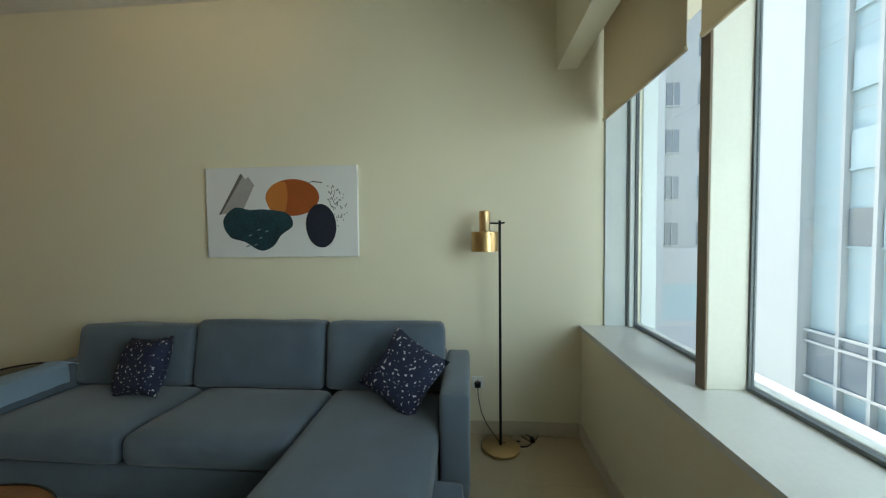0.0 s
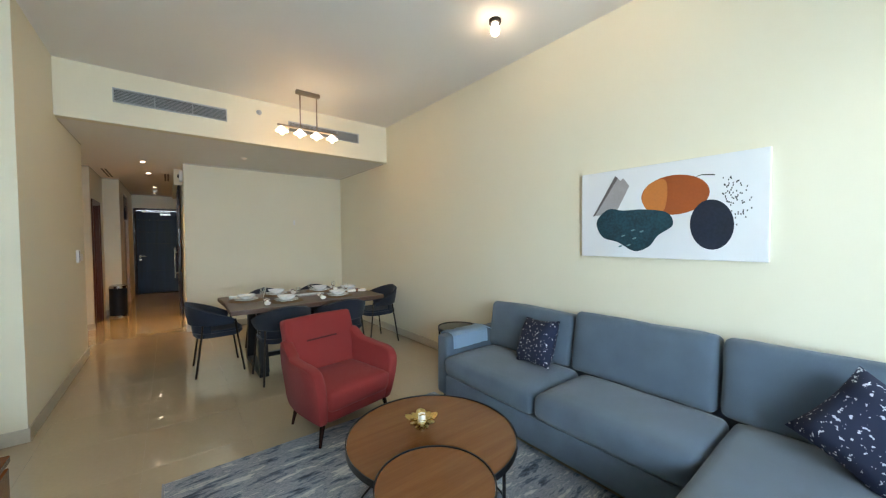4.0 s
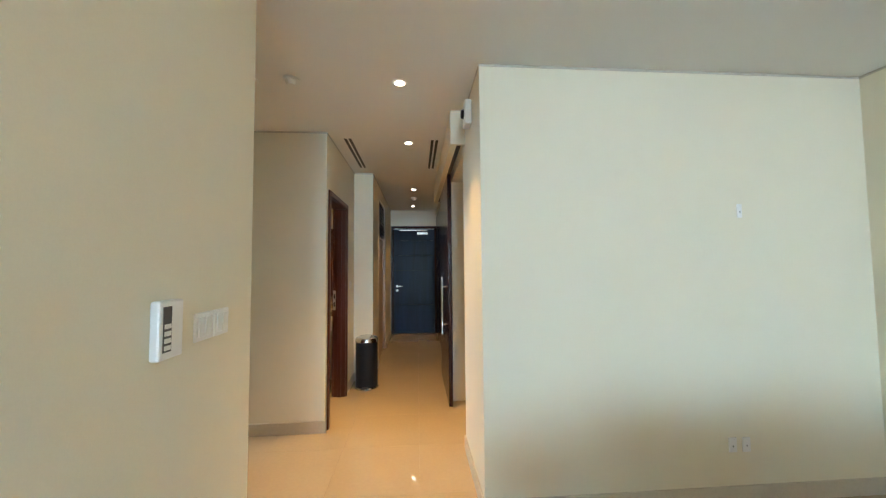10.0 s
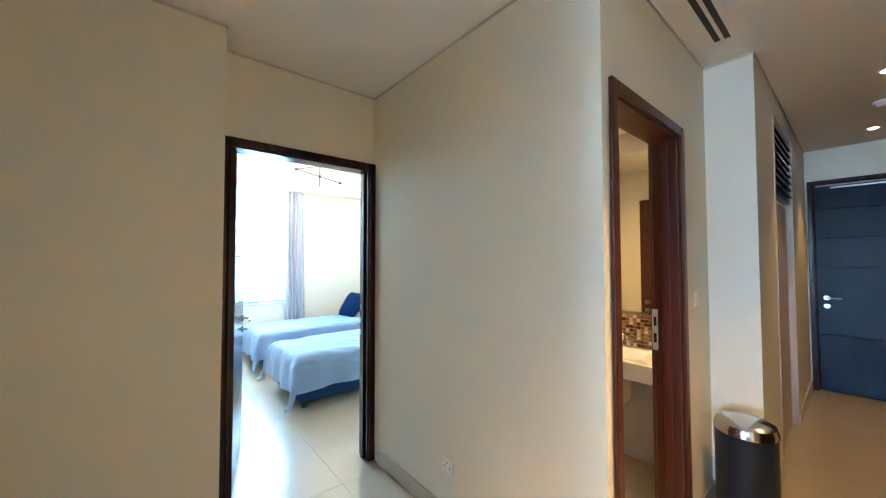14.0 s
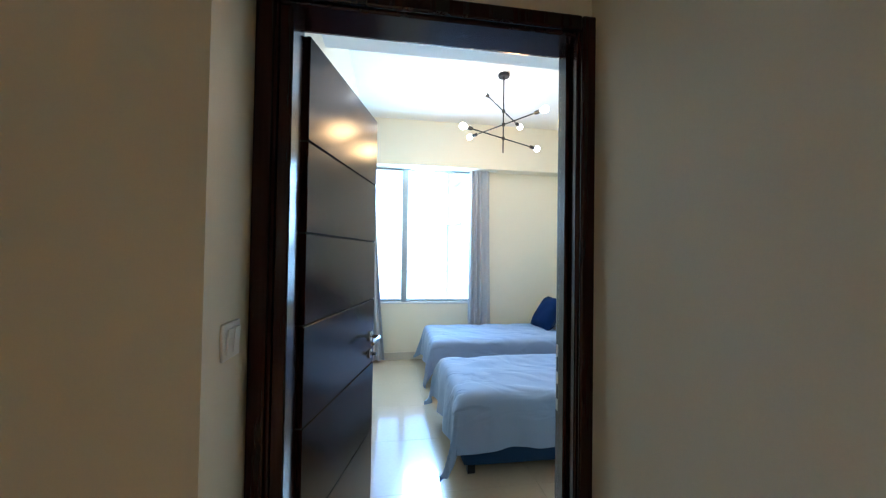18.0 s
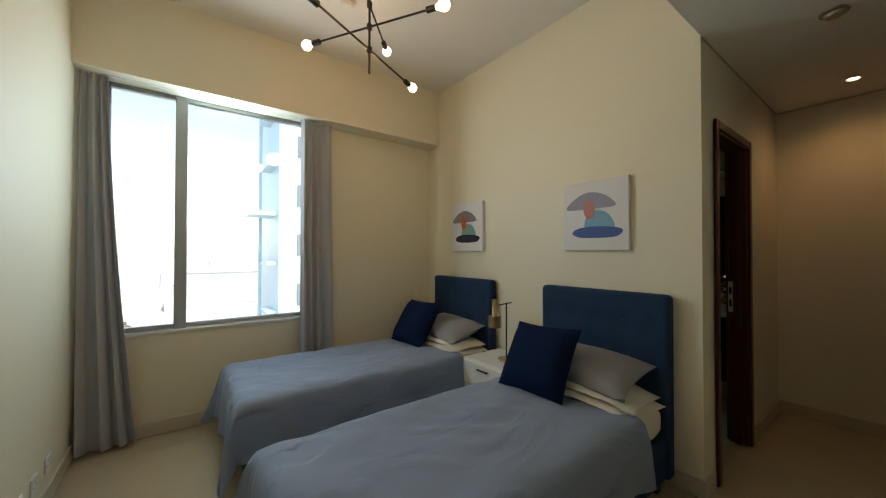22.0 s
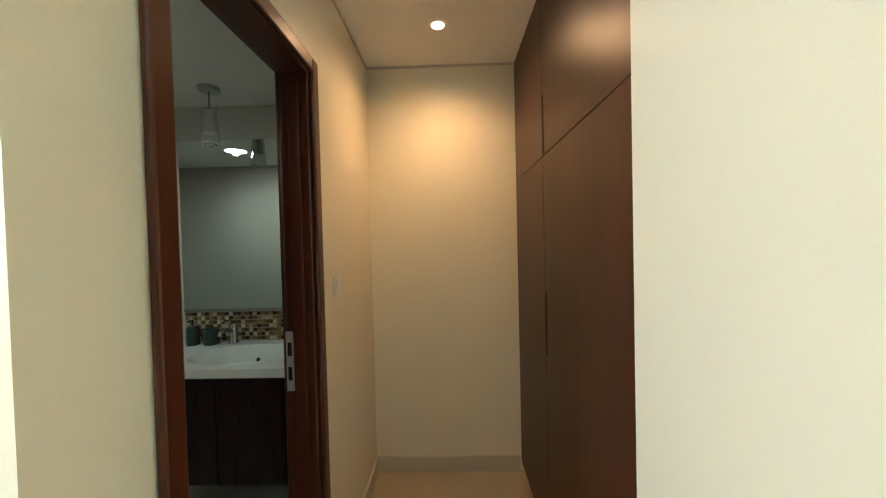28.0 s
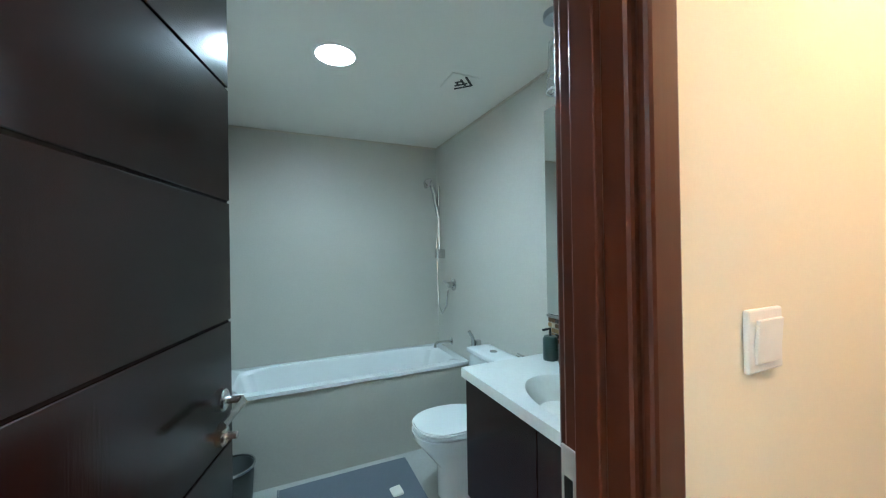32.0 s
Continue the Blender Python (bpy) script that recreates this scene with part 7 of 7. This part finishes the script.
part("pile", soft_bm(-0.36, 0.36, -0.42, 0.36, 0, 0.012, 0.006, 5, 0, 0.003, 3), BATHMAT, bmn, "", True)
part("hem", box_bm(-0.365, 0.365, -0.428, -0.42, 0, 0.009), BATHMAT, bmn)
wb = thing("waste_bin", pose(-5.70, 7.08, 0.006), "small dark grey waste bin in the bathroom", "bin")
part("body", lathe_bm([(0, 0), (0.09, 0), (0.105, 0.26), (0.108, 0.265), (0.102, 0.265), (0.088, 0.01), (0, 0.01)], 28), mat("grey_plastic", (0.10, 0.11, 0.11), 0.5), wb, "", True)
part("rim_band", lathe_bm([(0.105, 0.262), (0.112, 0.262), (0.112, 0.275), (0.105, 0.275), (0.105, 0.262)], 28), CHROME, wb, "chrome rim", True)
tb = thing("towel_bar", pose(-4.4, 6.965, 1.25), "chrome towel bar on the wall opposite the mirror", "towel bar")
wpart("bar", tube_bm([(-5.0, 7.03, 1.25), (-4.75, 7.03, 1.25)], 0.008, 8), CHROME, tb, "", True)
for x in (-4.98, -4.77):
    wpart("post", tube_bm([(x, 6.966, 1.25), (x, 7.03, 1.25)], 0.007, 8), CHROME, tb, "", True)
wi = thing("cloth_scrap", pose(-5.50, 7.93, 0.006), "small crumpled white cloth on the bathroom floor", "cloth")
part("cloth", soft_bm(-0.04, 0.04, -0.03, 0.03, 0, 0.022, 0.01, 5, 0, 0.02, 8), LINEN, wi, "", True)
# ---------------------------------------------------------------- outside
GZ = -26.0
SAND = mat("pale_sandy_ground", (0.50, 0.50, 0.49), 0.9, vary=0.12, scale=0.02, fine=0.3)
bm = bmesh.new()
bmesh.ops.create_grid(bm, x_segments=8, y_segments=8, size=3000)
structure("ground", moved(bm, Matrix.Translation((0, 0, GZ))), SAND, "pale sandy city ground far below", "ground")

FACADE = mat("pale_render_facade", (0.42, 0.45, 0.46), 0.7, vary=0.05, scale=0.4, fine=20)
BLUEP = mat("pale_blue_cladding", (0.32, 0.44, 0.48), 0.4, vary=0.06, scale=0.3)
DARKP = mat("dark_window_glass", (0.16, 0.20, 0.23), 0.15, vary=0.05)
GREYC = mat("grey_concrete", (0.35, 0.38, 0.39), 0.8, vary=0.1, scale=0.5)


def neighbour():
    """The grey block across the court, with its storeys of windows, a white band and blue cladding below."""
    h = thing("apartment_building", pose(30.0, -20.0, GZ), "grey apartment block with dark windows and blue cladding outside", "building")
    wpart("grey_wall", box_bm(25.0, 40.0, -34.0, -16.3, 0.45, 16.0), GREYC, h, "grey upper wall")
    wpart("white_wing", box_bm(24.6, 40.0, -16.3, -4.0, GZ, 20.0), FACADE, h, "white rendered wing")
    wpart("roof", box_bm(24.8, 40.2, -34.2, -16.3, 16.0, 16.5), GREYC, h)
    wpart("white_band", box_bm(24.9, 40.0, -34.0, -16.3, -2.0, 0.45), FACADE, h, "white render band")
    wpart("blue_storey", box_bm(25.0, 40.0, -34.0, -16.3, -4.5, -2.0), BLUEP, h, "pale blue clad storey")
    wpart("lower_wall", box_bm(25.0, 40.0, -34.0, -16.3, GZ, -4.5), FACADE, h)
    for s in range(5):
        z = 0.65 + 3.1 * s
        for k in range(8):
            y = -17.4 - 2.05 * k
            w = wpart("window", box_bm(24.95, 25.02, y, y + 0.85, z, z + 1.5), DARKP, h, "dark window")
            wpart("window_frame", box_bm(24.90, 24.95, y + 0.40, y + 0.45, z, z + 1.5), GREYC, w)
            wpart("window_sill", box_bm(24.85, 24.95, y - 0.06, y + 0.91, z - 0.10, z - 0.02), FACADE, w)


neighbour()


def near_wing():
    """The building's own return wing: pale blue panels between white mullions, a white pier and a ledge below."""
    h = thing("return_wing", pose(7.8, -13, GZ), "pale blue glazed wing with white mullions outside the window", "building")
    wpart("wall", box_bm(3.0, 8.75, -17.0, -11.2, GZ, 9.0), BLUEP, h)
    wpart("pier", box_bm(8.75, 11.4, -17.0, -10.9, GZ, 9.0), FACADE, h, "white rendered pier")
    wpart("roof", box_bm(2.8, 11.6, -17.2, -10.7, 9.0, 9.4), FACADE, h)
    for k in range(9):
        x = 8.00 - 0.62 * k
        wpart("mullion", box_bm(x, x + 0.07, -11.2, -11.06, -20, 9.0), FACADE, h, "white mullion")
    for s in range(6):
        z = 1.15 + 1.58 * s
        for k in range(7):
            x = 7.45 - 0.62 * k
            dark = s == 0 and k != 1
            w = wpart("window", box_bm(x, x + 0.52, -11.19, -11.15, z, z + 0.76), DARKP if dark else PALEG, h, "dark window" if dark else "pale window")
            wpart("window_frame", box_bm(x, x + 0.52, -11.15, -11.12, z - 0.05, z - 0.005), BLUEP, w)
        wpart("panel_joint", box_bm(3.0, 8.75, -11.198, -11.19, z - 0.42, z - 0.40), FACADE, h)
    wpart("dark_band", box_bm(3.0, 8.74, -11.19, -11.12, -1.9, -0.75), DARKP, h, "dark spandrel band")
    for z in (-0.80, -1.05, -1.86):
        wpart("rail", box_bm(3.0, 8.74, -11.10, -11.05, z, z + 0.05), FACADE, h, "white rail")
    wpart("ledge", box_bm(3.0, 11.4, -10.9, -9.4, -2.75, -2.25), FACADE, h, "white balcony ledge")
    wpart("ledge_wall", box_bm(3.0, 11.4, -9.55, -9.4, -2.25, -2.0), FACADE, h)
    wpart("podium", box_bm(-9.0, 20.0, -10.8, -5.6, GZ, -4.2), FACADE, h, "pale podium roof")
    for k in range(5):
        wpart("roof_unit", box_bm(3.0 + 2.6 * k, 4.4 + 2.6 * k, -8.6, -7.0, -4.2, -3.4, 0.05), GREYC, h, "grey roof unit")


PALEG = mat("pale_reflecting_glass", (0.38, 0.49, 0.53), 0.25, vary=0.05)
near_wing()


# blue-green glazing paled so that haze sits in the base colour
TOWERB = mat("hazed_blue_green_glazing", (0.40, 0.56, 0.60), 0.3, vary=0.08, scale=0.2)


def tower():
    """Seen from the bedroom: the edge of a tower with jutting slabs, and low blocks far off in the haze."""
    h = thing("tower_edge", pose(-30, 16, GZ), "pale tower with jutting balcony slabs outside the bedroom", "building")
    wpart("wall", box_bm(-34, -27, 9.4, 20, GZ, 40), TOWERB, h)
    wpart("roof", box_bm(-34.2, -26.8, 9.2, 20.2, 40, 40.6), GREYC, h)
    for s in range(-7, 12):
        wpart("balcony", box_bm(-30, -27.5, 7.9 if s % 3 == 1 else 8.8, 9.4, 3.2 * s + 0.6, 3.2 * s + 0.85), TOWERB, h, "jutting balcony slab")
        wpart("window", box_bm(-26.99, -26.9, 10.5, 14.0, 3.2 * s + 1.2, 3.2 * s + 2.6), DARKP, h, "dark window")
    wpart("corner_post", box_bm(-30.1, -29.9, 8.7, 8.9, GZ, 40), TOWERB, h)


tower()
# far window bands: distance haze is mixed into their pale colour
HAZED = mat("hazed_window_band", (0.38, 0.42, 0.44), 0.3)
rng = random.Random(7)
for k in range(26):
    d, a = rng.uniform(140, 520), rng.uniform(-0.55, 0.35)
    x, y = -d, d * a + 6
    w, dpt, hh = rng.uniform(12, 34), rng.uniform(12, 30), rng.uniform(5, 24)
    b = thing("far_house", pose(x, y, GZ), "low pale building far off in the haze", "building", "far buildings")
    part("wall", box_bm(-w / 2, w / 2, -dpt / 2, dpt / 2, 0, hh), FACADE, b)
    part("roof", box_bm(-w / 2 - 0.3, w / 2 + 0.3, -dpt / 2 - 0.3, dpt / 2 + 0.3, hh, hh + 0.5), FACADE, b)
    for j in range(int(hh // 4)):
        part("window_band", box_bm(w / 2, w / 2 + 0.1, -dpt / 2 + 1, dpt / 2 - 1, 1.5 + 4 * j, 3.0 + 4 * j), HAZED, b)
LEAF = mat("dusty_green_leaf", (0.11, 0.13, 0.09), 0.7, vary=0.3, scale=2, fine=12)
BARK = mat("brown_bark", (0.10, 0.07, 0.05), 0.9)


def tree(x, y, s, seed):
    r = random.Random(seed)
    t = thing("tree", pose(x, y, GZ), "dusty green tree in the distance below", "tree", "far trees")
    part("trunk", lathe_bm([(0.45 * s, 0), (0.3 * s, 2.5 * s), (0.16 * s, 5 * s), (0, 5.2 * s)], 8), BARK, t)
    bm = bmesh.new()
    for k in range(90):
        a, rad, z = r.uniform(0, 6.28), r.uniform(0.2, 1) ** 0.6 * 3.2 * s, r.uniform(2.8, 7.5) * s
        rad *= 1 - abs(z / s - 5) / 4
        p = Vector((rad * math.cos(a), rad * math.sin(a), z))
        bmesh.ops.create_icosphere(bm, subdivisions=1, radius=r.uniform(0.35, 0.8) * s, matrix=Matrix.Translation(p) @ Matrix.Diagonal((1, 1, 0.6, 1)))
    for v in bm.verts:
        v.co += 0.25 * s * Vector((noise.noise(v.co), noise.noise(v.co + Vector((5, 0, 0))), noise.noise(v.co + Vector((0, 5, 0)))))
    part("crown", bm, LEAF, t)


for k in range(14):
    d = rng.uniform(70, 200)
    tree(-d, d * rng.uniform(-0.28, 0.30) + 5, rng.uniform(1.0, 1.8), k)

# floor tiles, 60 cm square with thin joints, in every room
TILE = 0.6
ROOMS = ((-1.14, 2.72, -4.25, 4.0), (-2.76, -0.8, 2.1, 5.0), (-2.9, 0.4, 3.7, 9.5), (0.3, 2.8, 4.0, 6.7), (-6.6, -2.2, 3.7, 8.8), (-4.05, -2.6, 1.85, 3.8))
_tile = finish("floor_tile", box_bm(-TILE / 2 + 0.0006, TILE / 2 - 0.0006, -TILE / 2 + 0.0006, TILE / 2 - 0.0006, -0.003, 0.0, 0.0003, 1), FLOOR)
for i in range(17):
    for j in range(25):
        x, y = -6.75 + TILE * (i + 0.4), -4.65 + TILE * j
        if any(a - TILE / 2 < x < b + TILE / 2 and c - TILE / 2 < y < d + TILE / 2 for a, b, c, d in ROOMS):
            t = new("floor_tile", _tile)
            t.location = (x, y, 0)
            t.parent = floor_slab
